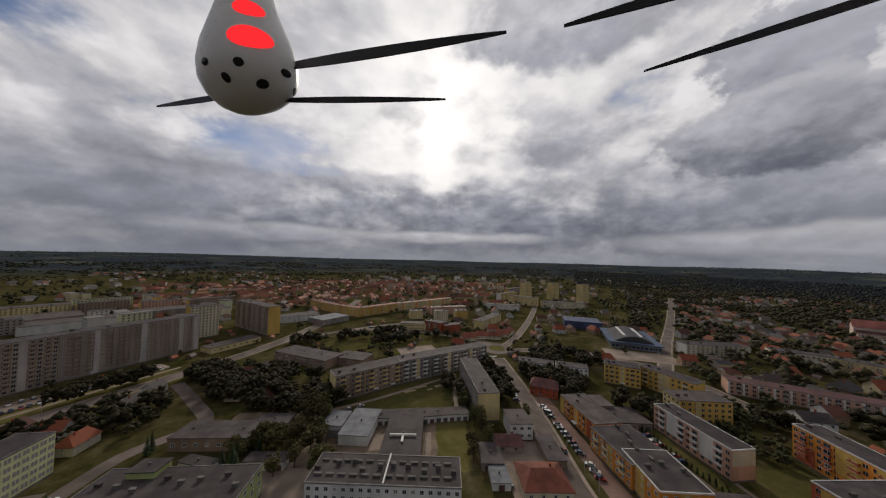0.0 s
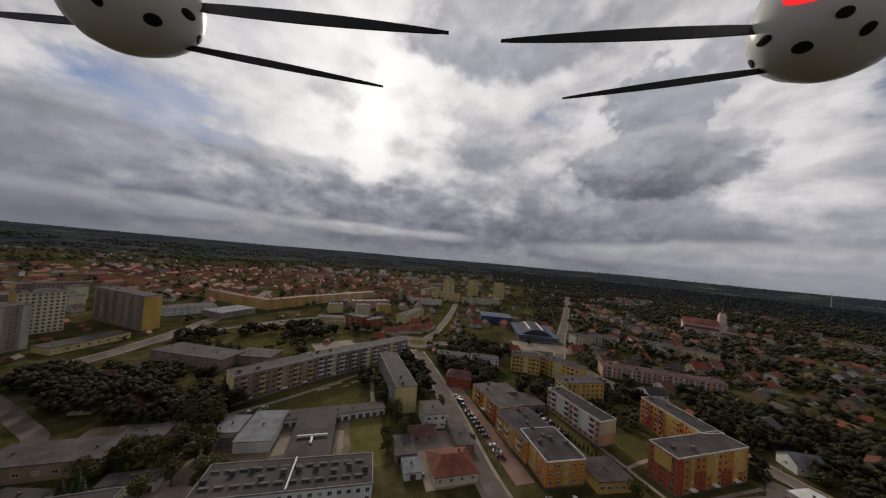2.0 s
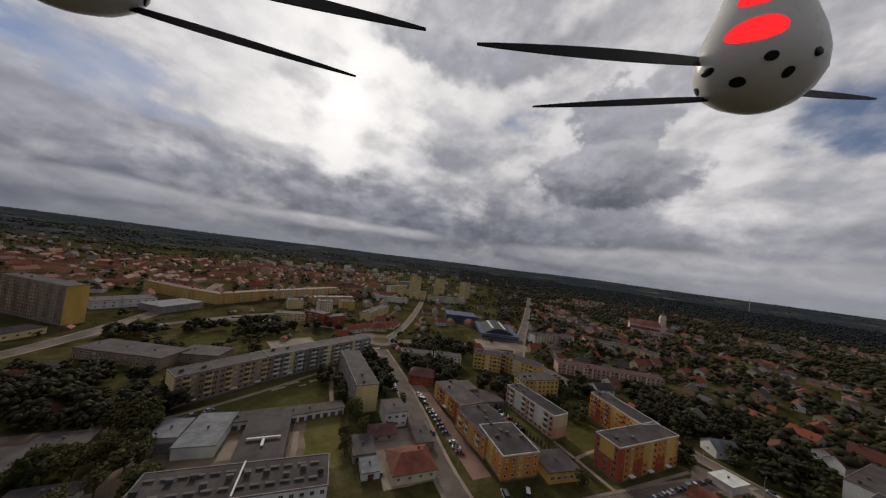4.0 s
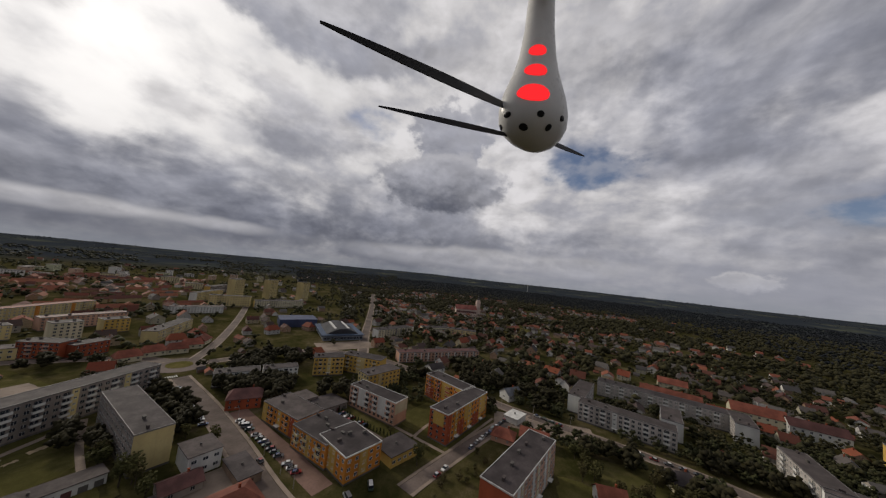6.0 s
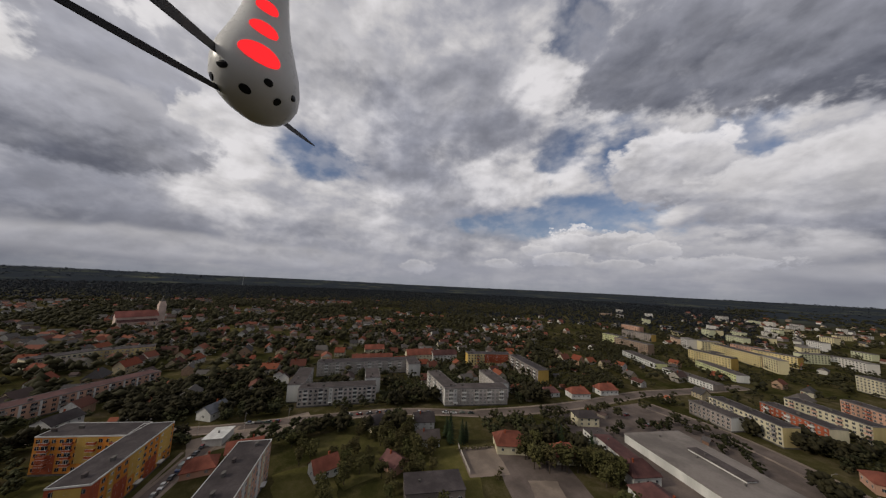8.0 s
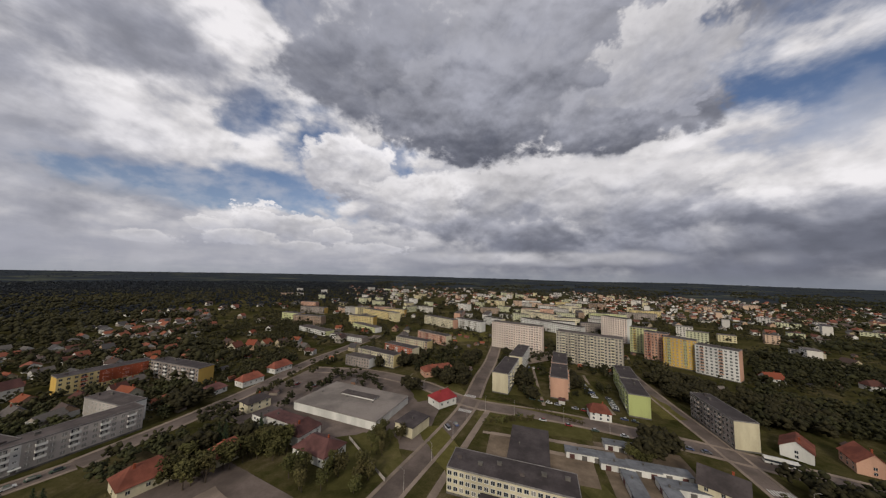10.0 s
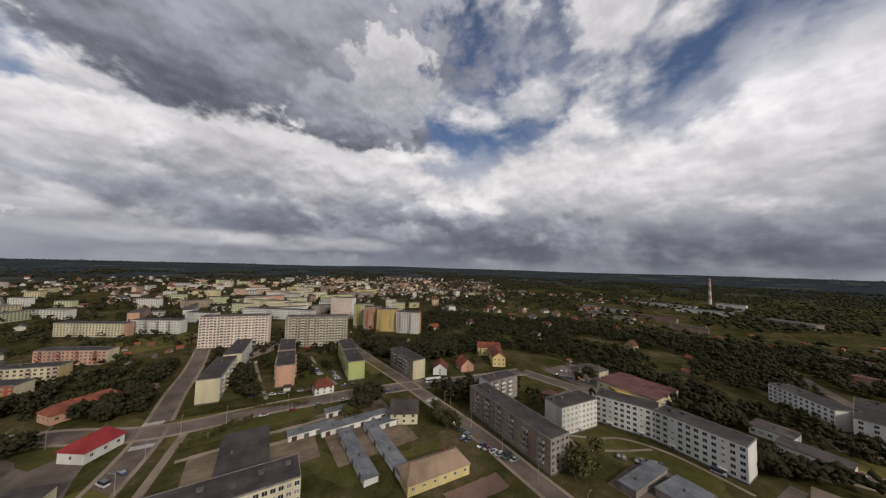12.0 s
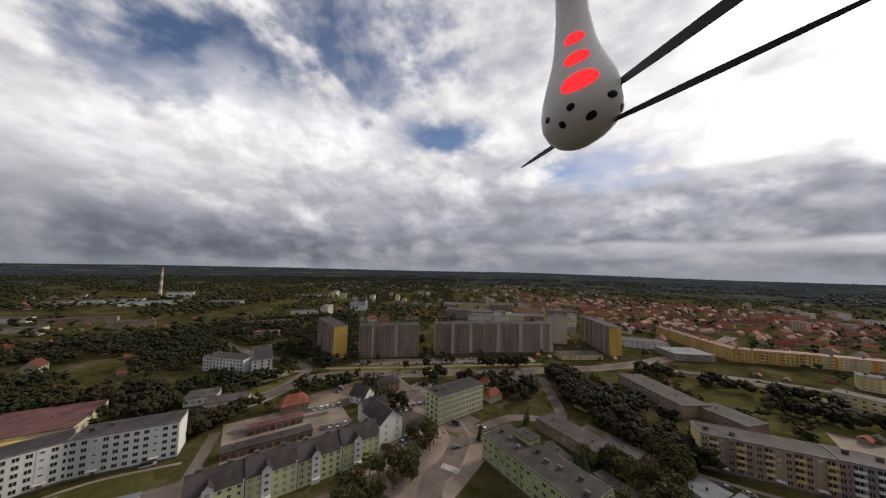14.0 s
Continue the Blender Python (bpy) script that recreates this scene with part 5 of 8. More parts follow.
# eleven-storey towers in a row
block("grey eleven-storey tower block with yellow gable", -289, 136, 56, 13, -8, 31, 11, DULLP, YELLOW, n=18, each=False, group="tower blocks", name="tower_block", roof=BITUMEN, fronts=(1, 2, 5, 6, 9, 10, 13, 14, 16), balc_mat=BROWNP)
block("grey eleven-storey tower block", -241, 174, 58, 13, 55, 31, 11, DULLP, n=19, each=False, group="tower blocks", name="tower_block", strips=(("f", -0.3, -0.26, 0, 1, LIGHTGREY), ("f", 0.1, 0.14, 0, 1, LIGHTGREY)), fronts=(1, 2, 5, 6, 9, 12, 13, 16, 17), balc_mat=BROWNP)
block("brownish grey eleven-storey tower block", -203, 236, 52, 13, 57, 31, 11, DULLP, n=17, each=False, group="tower blocks", name="tower_block", strips=(("f", -0.18, -0.12, 0, 1, LIGHTGREY), ("f", 0.2, 0.26, 0, 1, LIGHTGREY)), fronts=(1, 2, 4, 7, 8, 10, 13, 15), balc_mat=BROWNP)
block("long brownish eleven-storey tower block with pale stair strips", -163, 288, 78, 13, 50, 31, 11, DULLP, n=26, each=False, group="tower blocks", name="tower_block", strips=(("f", -0.32, -0.27, 0, 1, LIGHTGREY), ("f", 0.0, 0.05, 0, 1, LIGHTGREY), ("f", 0.3, 0.35, 0, 1, LIGHTGREY), ("f", 0.45, 0.5, 0, 1, LIGHTGREY)), fronts=(1, 2, 4, 7, 9, 10, 12, 15, 17, 18, 20, 23), balc_mat=BROWNP)
block("grey eleven-storey tower block with yellow gable end", -106, 380, 74, 13, -49, 31, 11, DULLP, YELLOW, n=24, each=False, group="tower blocks", name="tower_block", fronts=(1, 2, 5, 6, 9, 10, 13, 14, 17, 18, 21, 22), balc_mat=BROWNP)
block("yellow-ended tower block behind the row", -150, 360, 24, 14, 40, 33, 11, CREAM, YELLOW, n=8, each=False, group="tower blocks", name="tower_block")
shed("yellow low shop with flat roof", -108, 318, 44, 16, 50, 5, PALEYEL, BITUMEN_L, "shop_hall", "shop", "large buildings", n=8)
shed("purple-grey shop hall with skylights", -30, 410, 40, 30, 40, 7, GREYP, TIN, "shop_hall", "shop", "large buildings", n=8)
# yellow perimeter blocks and school by the sports ground
for lb, x, y, L, a, h, mt in (("yellow four-storey perimeter wing with red roof", -43, 496, 70, -53, 13, YELLOW), ("yellow four-storey perimeter block with red roof", -6, 450, 50, -47, 13.3, YELLOW),
                              ("long yellow perimeter block with orange bays", 35, 451, 72, 31, 13.1, YELLOW), ("pale yellow perimeter block of flats", 121, 496, 122, 25, 12.6, PALEYEL)):
    block(lb, x, y, L, 12, a, h, 4, mt, n=int(L / 3.3), each=False, roof=REDTILE, group="yellow perimeter blocks", balc=tuple(range(2, int(L / 3.3), 5)), balc_mat=PALEYEL,
          strips=tuple(("f", u, u + 0.03, 0, 1, ORANGE) for u in (-0.42, -0.2, 0.05, 0.3)))
shed("pale yellow two-storey building by the sports ground", 74, 350, 34, 14, -18, 8, PALEYEL, BITUMEN_L, "small_building", "building", "small buildings", n=9)
shed("low grey school with flat roof", -34, 262, 54, 20, -38, 7, BROWNP, BITUMEN, "school_wing", "school", "school wings", n=14)
shed("low grey school gym with flat roof", 2, 250, 26, 18, -30, 6, BROWNP, BITUMEN, "school_wing", "school", "school wings", n=4)
block("brick-red four-storey block of flats", 96, 334, 24, 12, -55, 12, 4, BRICKRED, n=8, each=False, balc=(2, 5), balc_mat=PINK)
block("brick-red wing of the corner block of flats", 112, 324, 20, 11, 15, 10, 3, BRICKRED, n=6, each=False)
block("yellow block of flats near the roundabout", 174, 350, 62, 12, 40, 11, 3, PALEYEL, n=18, each=False, balc=(2, 6, 10, 14), balc_mat=CREAM)
block("yellow three-storey house behind the low school", 87, 408, 18, 13, 0, 12, 4, PALEYEL, n=5, each=False, group="town centre flats", vents=2)
block("cream stair-tower flats in the town centre", 118, 385, 17, 13, 0, 15, 5, CREAM, n=5, each=False, group="town centre flats", vents=2)
block("yellow corner flats in the town centre", 151, 394, 18, 13, 0, 13, 4, YELLOW, PALEYEL, n=5, each=False, group="town centre flats", vents=2)
block("long pinkish flats in the town centre", 144, 432, 58, 12, 2, 12, 4, PINK, n=17, each=False, group="town centre flats", roof=MAROON)
block("pale two-storey school with ribbon windows", 254, 456, 58, 14, -30, 9, 3, WHITE, n=18, each=False, name="school_building", group="large buildings", roof=BITUMEN_L)
block("cream slab of flats before the point blocks", 320, 492, 56, 12, -43, 17, 5, PALEYEL, n=16, each=False, group="town centre flats")
block("yellow slab of flats before the point blocks", 374, 446, 76, 12, -28, 12, 4, CREAM, YELLOW, n=22, each=False, group="town centre flats")
block("white three-storey terrace with pale blue gables", 140, 196, 26, 10, -35, 9, 3, WHITE, TIN, n=9, group="town centre flats", balc=(1, 4, 7), balc_mat=TIN, roof=BITUMEN)
block("white three-storey terrace end with balconies", 161, 181, 22, 10, -35, 9.2, 3, WHITE, n=7, group="town centre flats", balc=(1, 4), balc_mat=GREYP, roof=BITUMEN)
gabled("maroon-roofed brick house among the trees", 124, 164, 17, 12, -40, 6, 9.5, BRICKRED, MAROON, hip=3, n=4, st=2)
for x, y, a in ((122, 291, -8), (138, 294, -8), (152, 290, -20), (166, 296, -20), (178, 304, 40)):
    gabled("low house with red tiled roof near the roundabout", x, y, 14, 10, a, 4, 8, CREAM, REDTILE, hip=2, n=3, st=1)
gabled("grey house with dark roof behind the coloured flats", 243, 92, 14, 11, -30, 6, 9, WHITE, BITUMEN, n=3, st=2)
shed("purple and white shop hall with skylight strip", -70, 428, 46, 24, 25, 8, WHITE, BITUMEN_L, "shop_hall", "shop", "large buildings", n=8)
# sports hall, church
def sports_hall():
    """A hall under a shallow arched roof with two long skylights."""
    ob = thing("sports_hall", "large sports hall with arched dark roof and white skylights", "hall", pose(296, 246, 0, 0, 0, -38), "large buildings")
    foot(296, 246, 46, 66, -38)
    part("wall", Mesh().box(-22, 22, -32, 32, -0.5, 5.5, 0, "bt"), surface("slate_cladding", (0.16, 0.18, 0.22), 0.5), ob)
    part("flat_roof", Mesh().box(-24, 24, -33, 33, 5.5, 6.3), surface("blue_edge_roof", (0.07, 0.10, 0.16), 0.6), ob, "flat roof with blue edge")
    r, k = Mesh(), 14
    prof = [(-18 + 36 * i / k, 6.2 + 6.0 * math.sin(math.pi * i / k)) for i in range(k + 1)]
    for (x0, z0), (x1, z1) in zip(prof, prof[1:]):
        r.face([(x0, -27, z0), (x1, -27, z1), (x1, 26, z1), (x0, 26, z0)])
    r.face([(x, -27, z) for x, z in prof]).face([(x, 26, z) for x, z in prof][::-1])
    part("arched_roof", r, surface("slate_roof", (0.055, 0.055, 0.062), 0.8), ob)
    for u in (-7.5, 7.5):
        z = 6.2 + 6.0 * math.sin(math.pi * (u + 18) / 36)
        part("skylight", Mesh().box(u - 1.3, u + 1.3, -20, 22, z - 0.6, z + 0.5), TRIM, ob, "long white skylight")
    windows(ob, 44, 64, 5, 1, "f", 12, 2.6, 2.4, base=0.6, each=False)
    windows(ob, 44, 64, 5, 1, "l", 14, 2.6, 2.4, base=0.6, each=False)


sports_hall()
shed("indoor hall clad in blue metal", 298, 318, 44, 34, -35, 10, surface("blue_cladding", (0.06, 0.075, 0.14), 0.6), surface("blue_roof", (0.07, 0.085, 0.15), 0.6), "sports_hall", "hall", "large buildings")
# grey courtyard blocks
block("long grey four-storey block with white panels", 280, -82, 82, 11, -103, 12, 4, LIGHTGREY, WHITE, n=26, balc=(2, 5, 8, 11, 14, 17, 20, 23), balc_mat=WHITE, vents=9, each=False)
block("grey four-storey block with white stair bays", 222, -48, 52, 11, -105, 12, 4, LIGHTGREY, WHITE, n=16, balc=(1, 4, 8, 11, 14), balc_mat=WHITE, stair=(6,), roof=BITUMEN_L)
block("grey and white link wing of the courtyard block", 252, -26, 40, 11, -15, 12.15, 4, LIGHTGREY, WHITE, n=12, each=False, roof=BITUMEN_L)
block("grey side wing of the courtyard block", 240, -78, 26, 11, -15, 11.9, 4, LIGHTGREY, WHITE, n=8, each=False, roof=BITUMEN_L)
block("grey end wing of the courtyard block", 262, -124, 26, 11, -15, 12.2, 4, LIGHTGREY, WHITE, n=8, each=False, roof=BITUMEN_L)
block("grey four-storey block with white stair walls", 181, -139, 48, 11, -111, 12, 4, LIGHTGREY, WHITE, n=15, balc=(1, 4, 7, 10, 13), balc_mat=WHITE, roof=BITUMEN_L, stair=(2,))
block("white-walled side wing of flats", 206, -124, 38, 11, 171, 12.2, 4, LIGHTGREY, WHITE, n=12, roof=BITUMEN_L, balc=(2, 6, 10), balc_mat=WHITE)
block("grey far wing of flats by the garden", 194, -168, 34, 11, 165, 11.85, 4, LIGHTGREY, WHITE, n=10, roof=BITUMEN_L, each=False)
block("yellow and red four-storey block of flats", 257, -214, 48, 11, -113, 13, 4, PALEYEL, YELLOW, n=14, each=False, strips=(("f", -0.1, 0.45, 0.3, 1, BRICKRED),), balc=(3, 6, 9, 12), balc_mat=BRICKRED)
block("grey block of flats with yellow gable", 214, -230, 56, 11, 164, 12.8, 4, GREYP, YELLOW, n=16, each=False, balc=(2, 5, 8, 11, 14), balc_mat=WHITE)
# market hall and houses near it
shed("large market hall with wide pale grey flat roof", 63, -195, 62, 38, 160, 5, WHITE, PALEFELT, "market_hall", "shop", "large buildings", slope=0.3, n=0)
shed("raised grey roof light along the market hall", 60, -200, 26, 6, 160, 6.0, WHITE, BITUMEN_L, "market_annexe", "shop", "large buildings", slope=0.2)
shed("long maroon-roofed annexe of the market", 89, -168, 34, 9, 157, 4.5, WHITE, MAROON, "market_annexe", "shop", "large buildings", n=6)
shed("pale flat-roofed annexe of the market", 108, -176, 10, 12, 157, 4.0, WHITE, BITUMEN_L, "market_annexe", "shop", "large buildings", n=2)
gabled("white house with maroon hipped roof", 62, -145, 20, 14, 157, 4.2, 8, WHITE, MAROON, hip=5, n=4, st=1)
gabled("maroon-roofed house next to the market", 78, -158, 14, 13, 67, 5, 9, WHITE, MAROON, hip=4, n=3, st=1)
gabled("white house with bright red mansard roof", 4, -204, 15, 12, 40, 5, 9, WHITE, surface("bright_red_roof", (0.25, 0.032, 0.035), 0.6, 0.18), hip=3, n=3, st=1)
shed("flat-roofed yellow-grey workshop houses", 20, -170, 16, 12, 60, 6, CREAM, BITUMEN, "small_building", "building", "small buildings", n=3)
gabled("red-roofed longhouse across the street", 10, -262, 28, 12, 25, 5, 8.5, PINK, REDTILE, hip=4, n=6, st=1)
gabled("white house with red hipped roof across the street", 155, -226, 16, 10, -114, 4.5, 8, WHITE, REDTILE, hip=3, n=4, st=1)
gabled("white house with bright red roof across the street", 150, -257, 17, 10, -110, 4.5, 8.5, WHITE, REDTILE, hip=3, n=4, st=1)
gabled("white bungalow with maroon roof across the street", 168, -206, 14, 10, -105, 3.5, 6.5, WHITE, MAROON, hip=3, n=3, st=1)
gabled("cream house with dark hipped roof by the market", 124, -188, 14, 10, -118, 5.5, 8, CREAM, BITUMEN, hip=4, n=3, st=2)
shed("grey building with dark flat roof beside the yard", 112, -66, 24, 13, -110, 6, GREYP, BITUMEN, "small_building", "building", "small buildings", n=6)
gabled("white garden house with red tiled roof", 146, -28, 11, 9, -80, 4, 7.5, WHITE, REDTILE, n=3, st=1)
gabled("cream garden house with dark hipped roof", 176, -62, 12, 10, -75, 4.5, 7.5, CREAM, BITUMEN, hip=3.5, n=3, st=1)
gabled("brown garden house with maroon roof", 136, -58, 10, 9, 20, 3.5, 6.5, PINK, MAROON, n=2, st=1)
gabled("house with orange hipped roof and terrace", 124, -121, 17, 13, 60, 4.5, 9, CREAM, REDTILE, hip=5, n=3, st=1)
gabled("small house with orange tiled roof", 104, -140, 12, 11, 60, 4, 8, CREAM, REDTILE, hip=4, n=2, st=1)
gabled("orange-roofed low house by the street", 178, 4, 15, 10, -92, 4, 7, CREAM, REDTILE, n=3, st=1)
gabled("salmon bungalow with orange tiled roof", 172, 20, 12, 10, -92, 3, 6, PINK, REDTILE, hip=4, n=2, st=1)
gabled("white and grey villa with garden", 165, -88, 12, 10, 70, 5, 8.5, WHITE, BITUMEN, n=3, st=2)
gabled("small white house with grey roof", 148, -82, 12, 9, 70, 4, 7, WHITE, BITUMEN_L, n=3, st=1)
shed("white flat canopy over a forecourt", 198, 17, 12, 9, -20, 4, WHITE, TRIM, "canopy_building", "shed", "small buildings")
gabled("white house with pale blue sheet roof among the trees", 231, 24, 13, 10, -40, 4.5, 8, WHITE, TIN, n=3, st=1)
gabled("small hut with a dark roof in the works yard", -5, 148, 8, 5, -16, 2.4, 3.8, BROWNP, BITUMEN, n=0, chimney=False, name="hut", category="shed")
shed("small kiosk with a grey roof on the lawn", -63, -228, 5, 4, -20, 3.2, GREYP, TIN, "kiosk", "kiosk", "small buildings", n=2)
shed("small white kiosk with a red roof by the street", -80, -211, 4, 4, -25, 3.0, WHITE, MAROON, "kiosk", "kiosk", "small buildings", n=1)
# blocks near the white tower
block("pinkish white eleven-storey tower block in sunlight", -82, -355, 60, 12, 149, 31, 11, PINKWHITE, n=20, each=False, group="tower blocks", name="tower_block", balc=(1, 3, 6, 8, 11, 13, 16, 18), balc_mat=PINKWHITE, roof=BITUMEN_L)
block("grey-beige eleven-storey tower block with balconies", -142, -302, 60, 12, 144, 31, 11, surface("beige_panels", (0.42, 0.38, 0.31), 0.9, 0.15, streak=True), n=20, each=False, group="tower blocks", name="tower_block", balc=(2, 5, 8, 11, 14, 17), balc_mat=CREAM, roof=BITUMEN_L)
block("white five-storey block seen end on", -48, -245, 46, 12, 67, 15, 5, WHITE, CREAM, n=14, balc_back=(2, 5, 8, 11), balc=(2, 5, 8, 11), balc_mat=CREAM, vents=5)
block("white five-storey block set back behind its twin", -70, -291, 46, 12, 67, 15.2, 5, WHITE, CREAM, n=14, balc=(2, 5, 8, 11), balc_mat=CREAM, vents=5)
block("orange-gabled five-storey block seen end on", -87, -234, 36, 12, 69, 15, 5, WHITE, PINK, n=11, balc=(2, 5, 8), balc_back=(2, 5, 8), balc_mat=PINK, vents=4)
block("orange-gabled five-storey block set back", -101, -270, 36, 12, 69, 15.2, 5, WHITE, PINK, n=11, balc=(2, 5, 8), balc_mat=PINK, vents=4)
block("pale green five-storey block with lime gable", -128, -208, 32, 12, 69, 14, 5, PALEGRN, GREEN, n=10, balc=(2, 5, 8), balc_back=(2, 5, 8), balc_mat=GREEN, vents=4)
block("pale green five-storey block set back", -141, -239, 32, 12, 69, 14.2, 5, PALEGRN, GREEN, n=10, balc=(2, 5, 8), balc_mat=GREEN, vents=4)
block("grey five-storey block with cream gable", -160, -179, 38, 11, 78, 15, 5, GREYP, CREAM, n=12, balc=(2, 5, 8), balc_mat=GREYP)
gabled("white house with orange-red roof by the street", -96, -192, 12, 10, 165, 5, 8.5, WHITE, REDTILE, hip=3, n=3, st=2)
block("cream three-storey school with rows of windows", -26, -123, 50, 14, 163, 10, 3, CREAM, n=20, name="school_building", group="large buildings", w=1.8, wh=1.7, vents=6)
shed("school gym wing with flat roof", -40, -148, 18, 36, 163, 6, CREAM, BITUMEN, "school_wing", "school", "school wings", n=3)
shed("school entrance wing with flat roof", -22, -108, 22, 14, 163, 5, CREAM, BITUMEN, "school_wing", "school", "school wings", n=5)
for i, (x, y, L, D) in enumerate(((-76, -118, 40, 6), (-88, -112, 44, 6), (-70, -150, 22, 6), (-84, -142, 24, 6), (-96, -140, 24, 6), (-104, -128, 26, 6), (-92, -158, 20, 6))):
    shed("long low shed with pale blue metal roof", x, y, L, D, 76 if i < 2 else 165, 3.2, WHITE, TIN, "metal_shed", "shed", "long metal sheds", doors=4)
gabled("white house with dark gabled roof among sheds", -112, -126, 15, 11, 136, 6, 11, CREAM, BITUMEN, n=3, st=2)
gabled("low yellow building with brown roof and arcade", -92, -84, 28, 12, 160, 4.5, 8, PALEYEL, BROWNP, n=6, st=1, hip=4, name="pavilion_house")
gabled("yellow house with orange roofs", -236, -140, 26, 11, 40, 8, 12, PALEYEL, REDTILE, n=6, st=2)
gabled("yellow wing with orange roof", -250, -158, 22, 11, 130, 8, 12, PALEYEL, REDTILE, n=5, st=2)
gabled("white villa with red tiled roof", -180, -160, 14, 11, 40, 5, 9, WHITE, REDTILE, n=3, st=2)
gabled("villa with steep red roof", -200, -150, 13, 11, 60, 5, 10, PINK, REDTILE, n=3, st=2)


def church():
    """A basilica with a nave, lower aisles, a west tower and a spire."""
    ob = thing("church", "pale church with red roof and square bell tower", "church", pose(632, 178, 0, 0, 0, -62), "churches")
    foot(632, 178, 60, 30, -62)
    stone = surface("church_render", (0.68, 0.53, 0.45), 0.85, 0.15)
    part("nave_wall", Mesh().box(-24, 22, -8, 8, -1, 15, 0, "bt").face([(22, -8, 15), (22, 8, 15), (22, 0, 23)]).face([(-24, 8, 15), (-24, -8, 15), (-24, 0, 23)]), stone, ob)
    part("nave_roof", Mesh().face([(-25, -9, 14.6), (23, -9, 14.6), (23, 0, 23.6), (-25, 0, 23.6)]).face([(23, 9, 14.6), (-25, 9, 14.6), (-25, 0, 23.6), (23, 0, 23.6)]), surface("church_tiles", (0.32, 0.12, 0.095), 0.8, 0.2), ob)
    for s in (-1, 1):
        part("aisle", Mesh().box(-22, 20, min(s * 8, s * 14), max(s * 8, s * 14), -1, 8, 0, "b"), stone, ob)
        part("aisle_roof", Mesh().face([(-23, s * 14.6, 7.6), (21, s * 14.6, 7.6), (21, s * 8, 11), (-23, s * 8, 11)][::s]), MAROON, ob)
        for i in range(6):
            part("arched_window", window_data(1.6, 3.4, (1.6, 3.4)), None, ob, at=(pose(-18 + i * 7, -14, 4) if s < 0 else pose(-18 + i * 7, 14, 4, 0, 0, 180)))
    part("tower", Mesh().box(22, 31, -4.5, 4.5, -1, 33).box(21.6, 31.4, -4.9, 4.9, 22, 22.6).box(23, 30, -3.5, 3.5, 33, 37), stone, ob)
    sp = Mesh()
    for i in range(8):
        a, b = i * math.pi / 4, (i + 1) * math.pi / 4
        sp.face([(26.5 + 3.2 * math.cos(a), 3.2 * math.sin(a), 37), (26.5 + 3.2 * math.cos(b), 3.2 * math.sin(b), 37), (26.5, 0, 44)])
    part("spire", sp, DARKCON, ob)
    part("cross", Mesh().box(26.4, 26.6, -0.1, 0.1, 43.5, 46.5).box(26.4, 26.6, -0.7, 0.7, 45.2, 45.5), TRIM, ob)


church()
# flats and terraces east of the avenue
block("salmon terraced flats with white fins between the balconies", 283, 104, 88, 12, -45, 9.5, 3, PINK, n=24, each=False, balc=tuple(range(1, 24, 3)), balc_mat=GREYP, roof=MAROON, strips=tuple(("f", -0.5 + i / 12, -0.488 + i / 12, 0, 1, WHITE) for i in range(12)))
block("cream three-storey flats behind the terrace", 390, 154, 40, 12, -49, 11, 3, CREAM, n=13, each=False, balc=(2, 6, 10), balc_mat=BROWNP)
block("yellow flats with brown balconies", 406, 118, 40, 12, -80, 11, 3, PALEYEL, n=12, each=False, balc=(2, 6, 10), balc_mat=BROWNP)
block("pale flats beside the avenue", 338, 192, 56, 13, -20, 11, 4, CREAM, WHITE, n=13, each=False, balc=(6, 8, 10), balc_mat=GREYP)
gabled("red-roofed terrace behind the courtyard flats", 300, -96, 40, 12, -103, 8, 12, CREAM, REDTILE, n=10, st=2, each=False)
gabled("red-roofed villa beyond the courtyard", 345, -112, 22, 12, -103, 7, 11, CREAM, REDTILE, n=5, st=2, each=False)
gabled("large house with steep red roofs", 300, -150, 30, 12, -100, 8, 13, CREAM, REDTILE, n=7, st=2, each=False)
gabled("white terraced villas with maroon roofs", 290, -176, 28, 12, -100, 8, 12, WHITE, MAROON, n=7, st=2, each=False)
